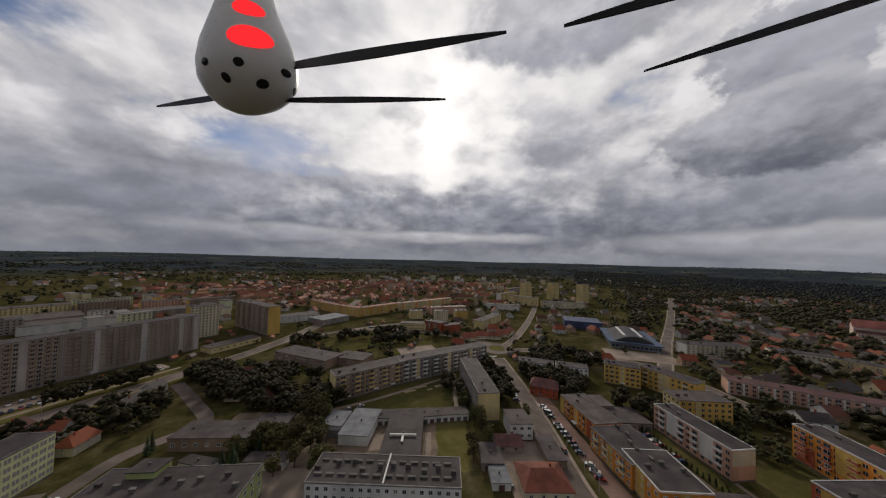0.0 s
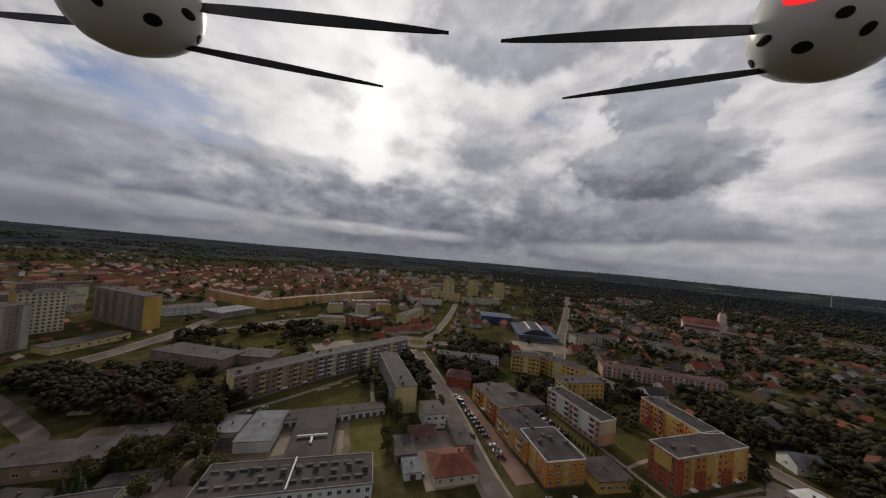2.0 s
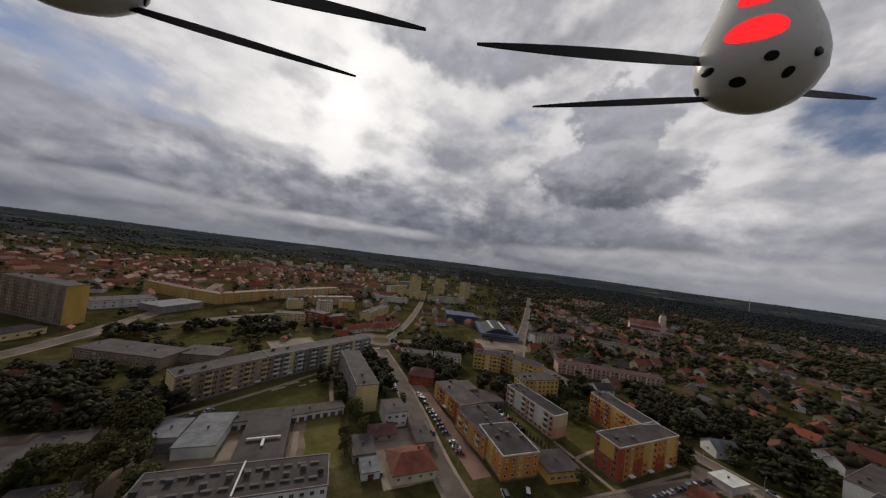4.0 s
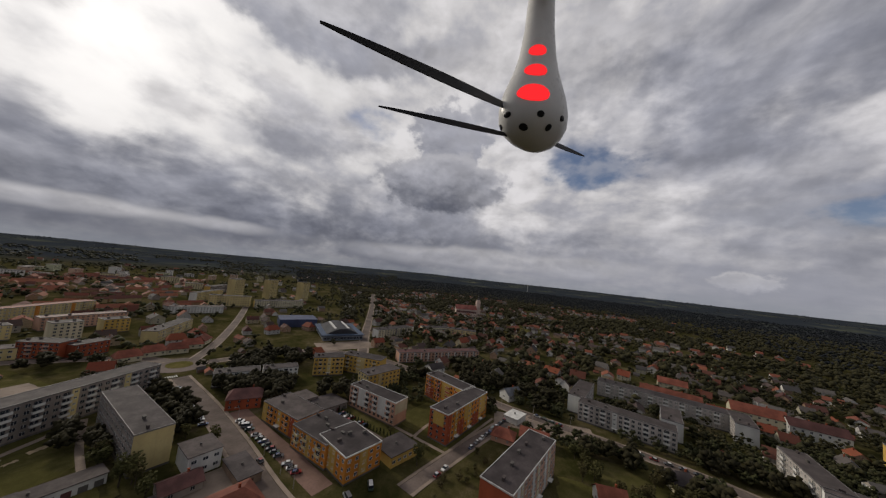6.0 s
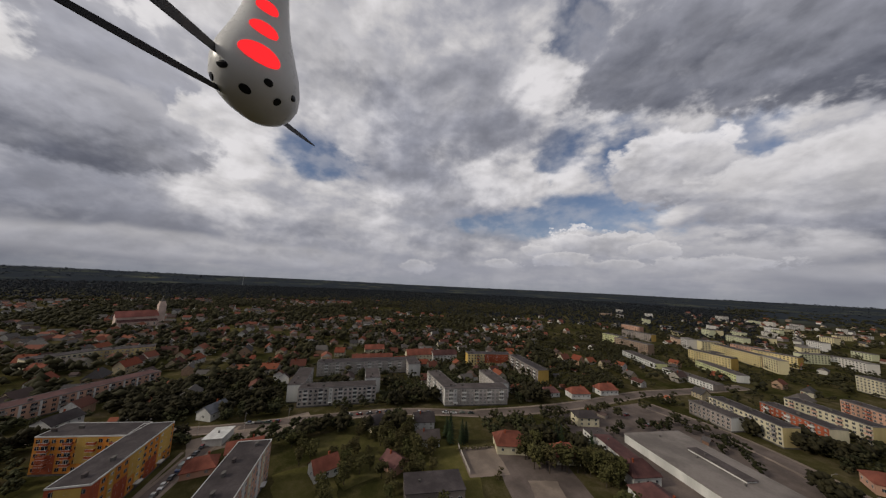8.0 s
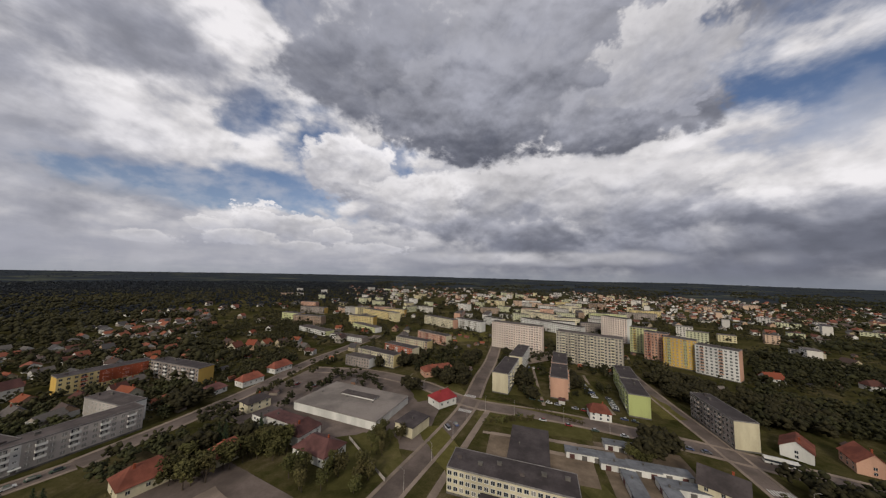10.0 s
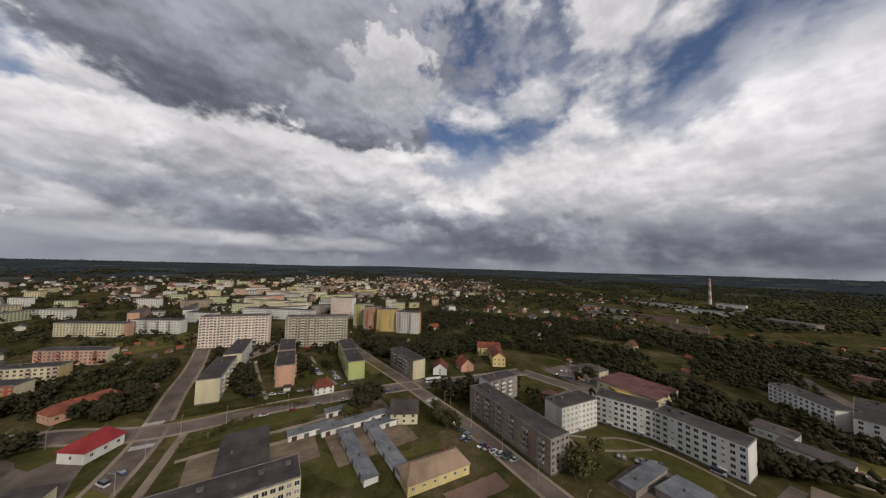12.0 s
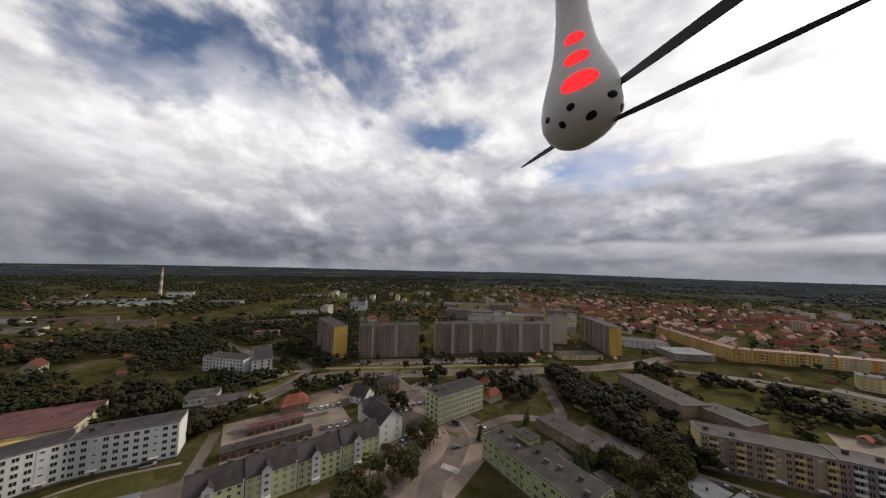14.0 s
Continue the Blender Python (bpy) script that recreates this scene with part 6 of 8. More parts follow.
# estate beyond the market
for lb, x, y, L, D, a, h, st, w1, w2, bm in (
        ("white and yellow four-storey flats with balconies", 69, -287, 47, 11, 150, 12, 4, CREAM, PALEYEL, GREYP), ("brick-red four-storey flats with balconies", 51, -312, 40, 11, 146, 12, 4, BRICKRED, CREAM, WHITE),
        ("cream four-storey flats with balconies", 42, -345, 46, 11, 150, 12, 4, CREAM, PALEYEL, PINK), ("salmon four-storey flats with balconies", 20, -380, 50, 11, 140, 12, 4, PINK, CREAM, BRICKRED),
        ("white low office with windows all round", 84, -278, 28, 11, 157, 9, 3, GREYP, WHITE, WHITE), ("long white low school building", 193, -415, 66, 14, 147, 7, 2, WHITE, PALEGRN, WHITE),
        ("pale green low school building", 128, -445, 60, 12, 140, 8, 2, PALEGRN, WHITE, WHITE), ("grey low workshop building", 132, -378, 54, 12, 156, 6, 2, WHITE, GREYP, WHITE),
        ("white five-storey flats in the estate", -33, -472, 53, 12, 136, 16, 5, WHITE, WHITE, GREYP), ("yellow five-storey flats in the estate", 148, -490, 48, 12, 162, 15, 5, PALEYEL, YELLOW, GREYP),
        ("yellow and brown five-storey flats", 143, -570, 80, 12, 142, 15, 5, PALEYEL, BROWNP, BROWNP), ("cream five-storey flats in the estate", 16, -497, 70, 12, 136, 15, 5, CREAM, PINK, PINK),
        ("yellow-green high slab of flats", -233, -356, 26, 12, 140, 30, 10, PALEGRN, GREEN, YELLOW), ("red and cream high slab of flats", -229, -328, 22, 12, 138, 30, 10, PINK, BRICKRED, BRICKRED),
        ("bright yellow high slab of flats", -236, -305, 26, 12, 134, 29, 10, YELLOW, PALEYEL, GREEN), ("white and salmon high slab of flats", -250, -279, 30, 12, 124, 27, 9, WHITE, PINK, PINK),
        ("long white five-storey slab", -164, -478, 108, 12, 129, 15, 5, WHITE, WHITE, GREYP), ("long cream five-storey slab", -187, -591, 74, 12, 133, 15, 5, CREAM, WHITE, PINK),
        ("pinkish high slab of flats", -237, -420, 36, 12, 121, 33, 11, PINKWHITE, WHITE, PINK), ("white slab beside the tower blocks", -79, -517, 41, 12, 128, 14, 5, WHITE, CREAM, GREYP)):
    nn = int(L / 3.1)
    block(lb, x, y, L, D, a, h, st, w1, w2, n=nn, each=False, balc=tuple(range(1, nn, 4)) if h > 11 and math.hypot(x, y) < 480 else (), balc_mat=bm, group="southern estate", roof=BITUMEN_L if st < 4 else BITUMEN, vents=3)
# retail sheds and depots beyond the tower blocks
for lb, x, y, L, D, a, h, mt, rf in (("wide grey retail shed", -362, 452, 90, 50, 40, 8, GREYP, BITUMEN_L), ("long grey warehouse roof", -425, 525, 110, 55, 40, 8, GREYP, BITUMEN_L), ("pale retail shed with flat roof", -300, 425, 66, 30, 40, 9, WHITE, BITUMEN_L),
                                     ("grey depot with flat roof", -250, 500, 70, 34, 40, 8, GREYP, BITUMEN_L), ("long rail depot shed", -478, 128, 60, 12, 70, 6, CREAM, MAROON), ("low rail depot office", -548, 205, 46, 12, 70, 7, WHITE, BITUMEN),
                                     ("brown rail workshop", -405, 108, 26, 12, 60, 6, PINK, MAROON), ("long goods shed by the railway", -640, -60, 70, 14, 80, 7, BROWNP, MAROON), ("second long goods shed", -600, -120, 80, 12, 75, 6, CREAM, BITUMEN_L),
                                     ("pale goods shed by the railway", -700, -150, 90, 16, 70, 7, WHITE, BITUMEN_L), ("brown depot by the railway", -560, -10, 44, 14, 85, 8, BROWNP, BITUMEN), ("pale depot near the chimney", -830, 10, 90, 24, 85, 7, WHITE, TIN),
                                     ("long pale factory roof", -900, -60, 120, 20, 80, 8, WHITE, BITUMEN_L), ("grey factory roof", -760, 120, 60, 30, 60, 8, GREYP, BITUMEN_L), ("pale sheds by the meadow", -830, 330, 90, 14, 60, 6, WHITE, BITUMEN_L)):
    shed(lb if len(lb.split()) > 3 else lb + " with flat roof", x, y, L, D, a, h, mt, rf, "warehouse", "warehouse", "far warehouses", slope=0.3)
patch("meadow_far", "pale green meadow at the edge of the woods", -745, 285, 210, 140, 65, LAWN, 0.3, "field")
patch("meadow_near", "green clearing among the trees", -358, 262, 60, 30, 60, LAWN, 0.1, "field")


def white_church():
    """A white church with twin spires."""
    ob = thing("church", "white church with twin pointed spires", "church", pose(-529, 303, 0, 0, 0, 60), "churches")
    foot(-529, 303, 36, 20, 60)
    part("nave_wall", Mesh().box(-16, 12, -8, 8, -1, 11, 0, "bt").face([(12, -8, 11), (12, 8, 11), (12, 0, 17)]).face([(-16, 8, 11), (-16, -8, 11), (-16, 0, 17)]), WHITE, ob)
    part("nave_roof", Mesh().face([(-17, -9, 10.4), (13, -9, 10.4), (13, 0, 17.4), (-17, 0, 17.4)]).face([(13, 9, 10.4), (-17, 9, 10.4), (-17, 0, 17.4), (13, 0, 17.4)]), TIN, ob)
    for s in (-1, 1):
        tw = part("tower", Mesh().box(12, 17, s * 6 - 2.5, s * 6 + 2.5, -1, 20), WHITE, ob)
        sp = Mesh()
        for i in range(4):
            q = [(12, -2.5), (17, -2.5), (17, 2.5), (12, 2.5)]
            a, b = q[i], q[(i + 1) % 4]
            sp.face([(a[0], s * 6 + a[1], 20), (b[0], s * 6 + b[1], 20), (14.5, s * 6, 33)])
        part("spire", sp, GREYP, tw)


white_church()


def radio_mast(x, y, h):
    ob = thing("radio_mast", "thin white radio mast on the wooded hill", "mast", pose(x, y, rise(x, y)), "")
    m = Mesh()
    for i in range(3):
        a, b = 2 * math.pi * i / 3, 2 * math.pi * (i + 1) / 3
        m.face([(3 * math.cos(a), 3 * math.sin(a), -2), (3 * math.cos(b), 3 * math.sin(b), -2), (0.6 * math.cos(b), 0.6 * math.sin(b), h), (0.6 * math.cos(a), 0.6 * math.sin(a), h)])
    part("tower", m, TRIM, ob)
    part("antenna", Mesh().box(-1.5, 1.5, -1.5, 1.5, h * 0.62, h * 0.68), TRIM, ob)


radio_mast(2293, 176, 82)


def chimney_stack():
    ob = thing("chimney", "tall red and white banded power station chimney", "chimney", pose(-966, 24, 0), "")
    for i in range(7):
        m = Mesh()
        r0, r1 = 3.4 - i * 0.22, 3.4 - (i + 1) * 0.22
        z0, z1 = i * 10.5, (i + 1) * 10.5
        for k in range(14):
            a, b = 2 * math.pi * k / 14, 2 * math.pi * (k + 1) / 14
            m.face([(r0 * math.cos(a), r0 * math.sin(a), z0), (r0 * math.cos(b), r0 * math.sin(b), z0), (r1 * math.cos(b), r1 * math.sin(b), z1), (r1 * math.cos(a), r1 * math.sin(a), z1)])
        part("chimney_band", m, WHITE if i % 2 else PINK, ob)
    shed("blue and white boiler house", -955, 60, 50, 26, 80, 14, WHITE, TIN, "boiler_house", "building", "large buildings")


chimney_stack()
# distant point blocks
for x, y in ((357, 540), (427, 540), (470, 498)):
    block("pale yellow ten-storey point block", x, y, 20, 16, 10, 40, 12, PALEYEL, n=6, each=False, group="point blocks", name="tower_block", vents=2)
# ---------------------------------------------------------------- clearances
FT = np.array(FOOT)
RP = np.concatenate([np.array([(p.x, p.y, w) for a, b in zip(pts, pts[1:]) for p in (a.lerp(b, k / 4) for k in range(4))]) for pts, w in ROADS])


def clear(x, y, margin=2.0, roads=True):
    """True where neither a building nor a road stands."""
    dx, dy = x - FT[:, 0], y - FT[:, 1]
    u, v = np.abs(dx * FT[:, 4] + dy * FT[:, 5]), np.abs(-dx * FT[:, 5] + dy * FT[:, 4])
    if ((u < FT[:, 2] + margin) & (v < FT[:, 3] + margin)).any():
        return False
    return not (roads and (np.hypot(x - RP[:, 0], y - RP[:, 1]) < RP[:, 2] + margin * 0.7).any())


def at_polar(az, d):
    return d * math.sin(radians(az)), d * math.cos(radians(az))


# ---------------------------------------------------------------- trees
def clump_mesh(clumps, tufts, wide, tall, base, rng, mesh):
    """A crown of many small leaf clumps and loose tufts filling an uneven egg."""
    lobes = [(rng.uniform(-0.5, 0.5), rng.uniform(-0.5, 0.5), rng.uniform(0.15, 0.85), rng.uniform(0.35, 0.6)) for _ in range(7)]
    for i in range(clumps + tufts):
        lx, ly, lz, lr = rng.choice(lobes)
        d = Vector((rng.gauss(0, 1), rng.gauss(0, 1), rng.gauss(0, 1))).normalized() * lr * rng.uniform(0.55, 1.05)
        c = Vector(((lx + d.x) * wide, (ly + d.y) * wide, base + (lz + d.z * 0.55) * tall))
        if c.z < base * 0.75:
            c.z = base * 0.75 + rng.uniform(0, 0.6)
        if i < clumps:
            s = rng.uniform(0.09, 0.19) * wide
            k = len(mesh.v)
            for q in ((1, 0, 0), (-1, 0, 0), (0, 1, 0), (0, -1, 0), (0, 0, 0.8), (0, 0, -0.8)):
                mesh.v.append(tuple(c + Vector(q) * s * rng.uniform(0.6, 1.3) + Vector((rng.uniform(-1, 1), rng.uniform(-1, 1), rng.uniform(-1, 1))) * s * 0.35))
            for f in ((0, 2, 4), (2, 1, 4), (1, 3, 4), (3, 0, 4), (2, 0, 5), (1, 2, 5), (3, 1, 5), (0, 3, 5)):
                mesh.f.append(tuple(k + j for j in f))
                mesh.m.append(0)
        else:
            s = rng.uniform(0.05, 0.10) * wide
            mesh.face([c + Vector((rng.uniform(-1, 1), rng.uniform(-1, 1), rng.uniform(-1, 1))) * s for _ in range(3)])


def limb(mesh, a, b, r0, r1, k=6):
    a, b = Vector(a), Vector(b)
    z = (b - a).normalized()
    x = z.orthogonal().normalized()
    y = z.cross(x)
    n = len(mesh.v)
    for p, r in ((a, r0), (b, r1)):
        for i in range(k):
            t = 2 * math.pi * i / k
            mesh.v.append(tuple(p + (x * math.cos(t) + y * math.sin(t)) * r))
    for i in range(k):
        mesh.f.append((n + i, n + (i + 1) % k, n + k + (i + 1) % k, n + k + i))
        mesh.m.append(0)


def broadleaf(seed, h, wide):
    rng = random.Random(seed)
    t = Mesh()
    fork = (rng.uniform(-0.2, 0.2), rng.uniform(-0.2, 0.2), h * 0.32)
    limb(t, (0, 0, -0.4), fork, h * 0.028, h * 0.02)
    for i in range(6):
        a = i * 1.05 + rng.uniform(-0.3, 0.3)
        limb(t, fork, (math.cos(a) * wide * 0.5, math.sin(a) * wide * 0.5, h * rng.uniform(0.5, 0.8)), h * 0.014, h * 0.005, 5)
    limb(t, fork, (0, 0, h * 0.85), h * 0.017, h * 0.004, 5)
    c = Mesh()
    clump_mesh(190, 260, wide, h * 0.74, h * 0.24, rng, c)
    return t.data("trunk", [BARK]), c.data("crown", [LEAF])


def conifer(seed, h):
    rng = random.Random(seed)
    t, c = Mesh(), Mesh()
    limb(t, (0, 0, -0.4), (0, 0, h * 0.97), h * 0.018, h * 0.003)
    for i in range(90):
        k = (i + 0.5) / 90
        z, r = h * (0.12 + 0.86 * k), (1 - k) * h * 0.20 * rng.uniform(0.7, 1.15) + 0.15
        a = i * 2.4
        tip = Vector((math.cos(a) * r, math.sin(a) * r, z - r * 0.35))
        w = Vector((-math.sin(a), math.cos(a), 0)) * (0.16 * r + 0.12)
        c.face([(0, 0, z), tip + w, tip + Vector((math.cos(a), math.sin(a), -0.4)) * 0.3, tip - w])
        c.face([(0, 0, z - 0.35), tip * 0.75 + Vector((0, 0, z * 0.25)) + w * 1.4, tip * 0.75 + Vector((0, 0, z * 0.25)) - w * 1.4])
    return t.data("trunk", [BARK]), c.data("crown", [NEEDLE])


def bush(seed, h, wide):
    rng = random.Random(seed)
    c = Mesh()
    clump_mesh(60, 90, wide, h, 0.25, rng, c)
    t = Mesh()
    for i in range(4):
        limb(t, (0, 0, -0.2), (math.cos(i * 1.6) * wide * 0.4, math.sin(i * 1.6) * wide * 0.4, h * 0.7), 0.05, 0.02, 4)
    return t.data("stem", [BARK]), c.data("crown", [LEAF])


def thuja(seed):
    rng = random.Random(seed)
    t, c = Mesh(), Mesh()
    limb(t, (0, 0, -0.2), (0, 0, 2.4), 0.06, 0.02, 5)
    for i in range(46):
        z = rng.uniform(0.1, 2.9)
        r, g = 0.5 * (1 - (z / 3.1) ** 2) * rng.uniform(0.5, 1), rng.uniform(0, 6.28)
        p = Vector((r * math.cos(g), r * math.sin(g), z))
        k = len(c.v)
        for q in ((1, 0, 0), (-1, 0, 0), (0, 1, 0), (0, -1, 0), (0, 0, 1.6), (0, 0, -1.2)):
            c.v.append(tuple(p + Vector(q) * rng.uniform(0.14, 0.26)))
        for f in ((0, 2, 4), (2, 1, 4), (1, 3, 4), (3, 0, 4), (2, 0, 5), (1, 2, 5), (3, 1, 5), (0, 3, 5)):
            c.f.append(tuple(k + j for j in f))
            c.m.append(0)
    return t.data("stem", [BARK]), c.data("crown", [NEEDLE])


KINDS = {"tree": [broadleaf(s, 9.5, w) for s, w in ((1, 4.2), (2, 3.7), (3, 4.8), (4, 3.2))], "poplar": [broadleaf(s, 13, 2.6) for s in (5, 6)],
         "conifer": [conifer(s, 10) for s in (7, 8)], "thuja": [thuja(s) for s in (11, 12)], "shrub": [bush(s, 2.2, 1.7) for s in (9, 10)]}
LABELS = {"tree": ("full green broadleaf tree with dark trunk", "tree", "broadleaf trees"), "poplar": ("tall narrow dark green tree", "tree", "tall trees"),
          "conifer": ("dark green conifer with drooping boughs", "tree", "conifers"), "thuja": ("narrow clipped dark green thuja", "shrub", "thujas along the path"), "shrub": ("low rounded green shrub", "shrub", "shrubs")}
trng = random.Random(77)


def plant(kind, x, y, size=1.0):
    lb, cat, grp = LABELS[kind]
    s = size * trng.uniform(0.8, 1.2)
    ob = thing(kind, lb, cat, Matrix.LocRotScale((x, y, rise(x, y)), Euler((0, 0, trng.uniform(0, 6.28))), (s, s, s * trng.uniform(0.9, 1.1))), grp)
    tr, cr = trng.choice(KINDS[kind])
    part("stem" if kind in ("shrub", "thuja") else "trunk", tr, None, ob)
    part("crown", cr, None, ob)
    FREE.append((x, y))


FREE, LATER, NEAR = [], [], [0]


def grove(x, y, rx, ry, n, kind="tree", size=1.0, ang=0.0, margin=2.5):
    """Trees strewn over an ellipse, clear of walls and roads."""
    done = tries = 0
    a = radians(ang)
    while done < n and tries < n * 12:
        tries += 1
        r, t = math.sqrt(trng.random()), trng.uniform(0, 2 * math.pi)
        u, v = r * math.cos(t) * rx, r * math.sin(t) * ry
        px, py = x + u * math.cos(a) - v * math.sin(a), y + u * math.sin(a) + v * math.cos(a)
        if clear(px, py, margin) and all((px - q[0]) ** 2 + (py - q[1]) ** 2 > 5 for q in FREE[-120:]):
            if kind != "tree" or (math.hypot(px, py) < 178 and NEAR[0] < 285):
                NEAR[0] += kind == "tree"
                plant(kind, px, py, size)
            else:
                LATER.append((px, py, size * 9.5 * trng.uniform(0.8, 1.2)))
                FREE.append((px, py))
            done += 1


# groves round the camera, sector by sector
for g in ((-40, 205, 46, 26, 60, "tree", 1.15, -30), (-70, 215, 26, 16, 18, "tree", 1.0, 0), (-120, 190, 26, 14, 20, "tree", 1.0, 30), (-30, 176, 26, 8, 14, "tree", 1.0, -20),
          (66, 165, 5, 30, 12, "tree", 1.0, 0), (92, 168, 5, 30, 12, "tree", 0.8, 0), (-24, 146, 18, 4, 7, "tree", 1.0, -14), (62, 300, 60, 6, 18, "tree", 0.9, 10),
          (0, 322, 60, 8, 24, "tree", 1.0, 10), (-20, 130, 16, 5, 6, "tree", 0.9, -14), (138, 175, 22, 24, 34, "tree", 0.95, 0), (150, 205, 20, 14, 16, "tree", 0.8, 0),
          (104, 178, 2, 34, 8, "tree", 0.6, 0), (168, 130, 14, 14, 10, "tree", 0.8, 0), (120, 48, 12, 6, 9, "tree", 0.9, 0), (140, 30, 30, 5, 10, "shrub", 1.2, -15),
          (230, 30, 26, 44, 44, "tree", 0.8, 10), (270, 40, 26, 50, 40, "tree", 0.8, 0), (165, -40, 26, 30, 20, "tree", 0.75, 0), (135, -40, 22, 22, 13, "tree", 0.75, 0),
          (150, -70, 18, 14, 16, "tree", 0.9, 0), (120, -62, 24, 12, 16, "tree", 0.8, 0), (110, -130, 16, 12, 14, "tree", 1.0, 0), (92, -146, 18, 10, 22, "tree", 1.0, 0),
          (86, -90, 16, 10, 8, "shrub", 1.2, 0), (240, -55, 14, 30, 12, "tree", 0.8, 0), (200, -100, 8, 20, 10, "tree", 0.9, 0), (160, -190, 18, 14, 14, "tree", 0.9, 0),
          (50, -128, 18, 10, 14, "tree", 0.9, 0), (32, -160, 8, 16, 12, "tree", 0.7, 0), (26, -225, 10, 8, 6, "tree", 0.8, 0), (60, -290, 40, 20, 26, "tree", 0.9, 0),
          (0, -250, 16, 26, 20, "tree", 1.0, 0), (-60, -262, 6, 22, 12, "tree", 0.8, 0), (-60, -230, 6, 20, 8, "tree", 0.7, 0), (-100, -250, 6, 22, 8, "tree", 0.7, 0),
          (-52, -187, 34, 3, 16, "shrub", 1.3, 14), (-110, -160, 26, 8, 22, "tree", 0.7, 30), (-180, -235, 34, 26, 60, "tree", 1.0, 30), (-215, -200, 30, 24, 50, "tree", 1.0, 30),
          (-128, -104, 8, 14, 7, "tree", 0.9, 0), (-140, -40, 14, 8, 7, "tree", 1.0, 0), (-152, -120, 8, 20, 8, "tree", 0.8, 0), (-120, -20, 8, 10, 6, "shrub", 1.3, 0),
          (-270, -10, 18, 24, 26, "tree", 1.1, 0), (-235, 8, 8, 12, 12, "tree", 1.0, 0), (-205, 30, 8, 14, 10, "tree", 0.8, 0), (-195, 25, 4, 10, 6, "tree", 0.7, 0),
          (-112, 100, 10, 10, 8, "tree", 0.9, 0), (-118, 80, 6, 22, 10, "shrub", 1.2, 0), (-100, 62, 12, 14, 14, "tree", 0.9, 0), (-150, 110, 10, 10, 10, "tree", 1.0, 0),
          (-160, 168, 20, 6, 5, "tree", 0.8, 40), (-196, 168, 14, 6, 2, "tree", 0.8, 40), (-140, 230, 10, 26, 12, "tree", 0.8, -40), (-100, 245, 26, 12, 24, "tree", 0.9, -30),
          (-255, 215, 10, 20, 8, "tree", 0.9, 0), (-200, 262, 8, 40, 16, "tree", 0.7, -35), (-42, 150, 9, 7, 7, "tree", 0.9, 0), (-20, 152, 10, 8, 6, "tree", 0.9, 0), (-95, 112, 5, 20, 6, "conifer", 0.8, 0), (-42, 140, 10, 10, 4, "conifer", 1.0, 0),
          (-176, 120, 14, 14, 8, "conifer", 0.9, 0), (150, -96, 14, 10, 5, "conifer", 1.1, 0), (110, -150, 16, 10, 4, "conifer", 1.1, 0), (-30, -300, 16, 14, 12, "tree", 0.9, 0),
          (180, 222, 26, 12, 16, "tree", 0.9, 0), (195, 200, 14, 14, 10, "tree", 0.8, 0), (120, 210, 4, 20, 6, "tree", 0.7, 0), (225, 88, 6, 20, 8, "tree", 0.7, 0), (60, 120, 8, 6, 6, "tree", 0.8, 0)):
    x, y, rx, ry, n, kind, size, ang = g
    grove(x, y, rx, ry, n, kind, size, ang)

for (x0, y0), (x1, y1), n in (((150, 126), (142, 90), 15), ((142, 90), (138, 62), 12)):
    for i in range(n):
        plant("thuja", x0 + (x1 - x0) * i / n + trng.uniform(-0.2, 0.2), y0 + (y1 - y0) * i / n, 1.0)
grove(-94, 86, 12, 5, 9, "tree", 0.9, 20)
grove(-85, 158, 3, 3, 2, "conifer", 0.9)
grove(-30, 262, 30, 5, 10, "tree", 0.8, -38)


def hedge(label, x0, y0, x1, y1, wide, tall):
    """A clipped hedge: short stems under a long run of leaf clumps."""
    rng = random.Random(int(abs(x0 * 3 + y1)))
    length = math.hypot(x1 - x0, y1 - y0)
    ob = thing("hedge", label, "hedge", pose((x0 + x1) / 2, (y0 + y1) / 2, 0, 0, 0, math.degrees(math.atan2(y1 - y0, x1 - x0))), "hedges")
    c, t = Mesh(), Mesh()
    for i in range(int(length * 5)):
        p = Vector((rng.uniform(-length / 2, length / 2), rng.uniform(-1, 1) * wide * 0.42, tall * rng.uniform(0.25, 0.92)))
        k, r = len(c.v), rng.uniform(0.28, 0.5)
        for q in ((1, 0, 0), (-1, 0, 0), (0, 1, 0), (0, -1, 0), (0, 0, 0.9), (0, 0, -0.9)):
            c.v.append(tuple(p + Vector(q) * r * rng.uniform(0.7, 1.3)))
        for f in ((0, 2, 4), (2, 1, 4), (1, 3, 4), (3, 0, 4), (2, 0, 5), (1, 2, 5), (3, 1, 5), (0, 3, 5)):
            c.f.append(tuple(k + j for j in f))
            c.m.append(0)
    for i in range(int(length / 1.5)):
        x = -length / 2 + 1.5 * i + 0.5
        limb(t, (x, 0, -0.2), (x, 0, tall * 0.5), 0.05, 0.03, 4)
    part("stems", t, BARK, ob)
    part("foliage", c, LEAF, ob)


hedge("long uneven hedge behind the street", -36, -216, -82, -181, 2.6, 2.2)
hedge("clipped hedge beside the clinic drive", -252, 54, -238, 72, 3.0, 2.4)
hedge("low hedge before the green terrace", -118, 92, -113, 78, 1.4, 1.2)
hedge("rounded hedge between court and yard", 112, -104, 107, -96, 2.6, 1.8)
hedge("dark hedge behind the ball court", 134, -92, 128, -116, 1.8, 2.0)
hedge("low hedge along the white block", -184, 12, -188, -14, 1.2, 1.1)


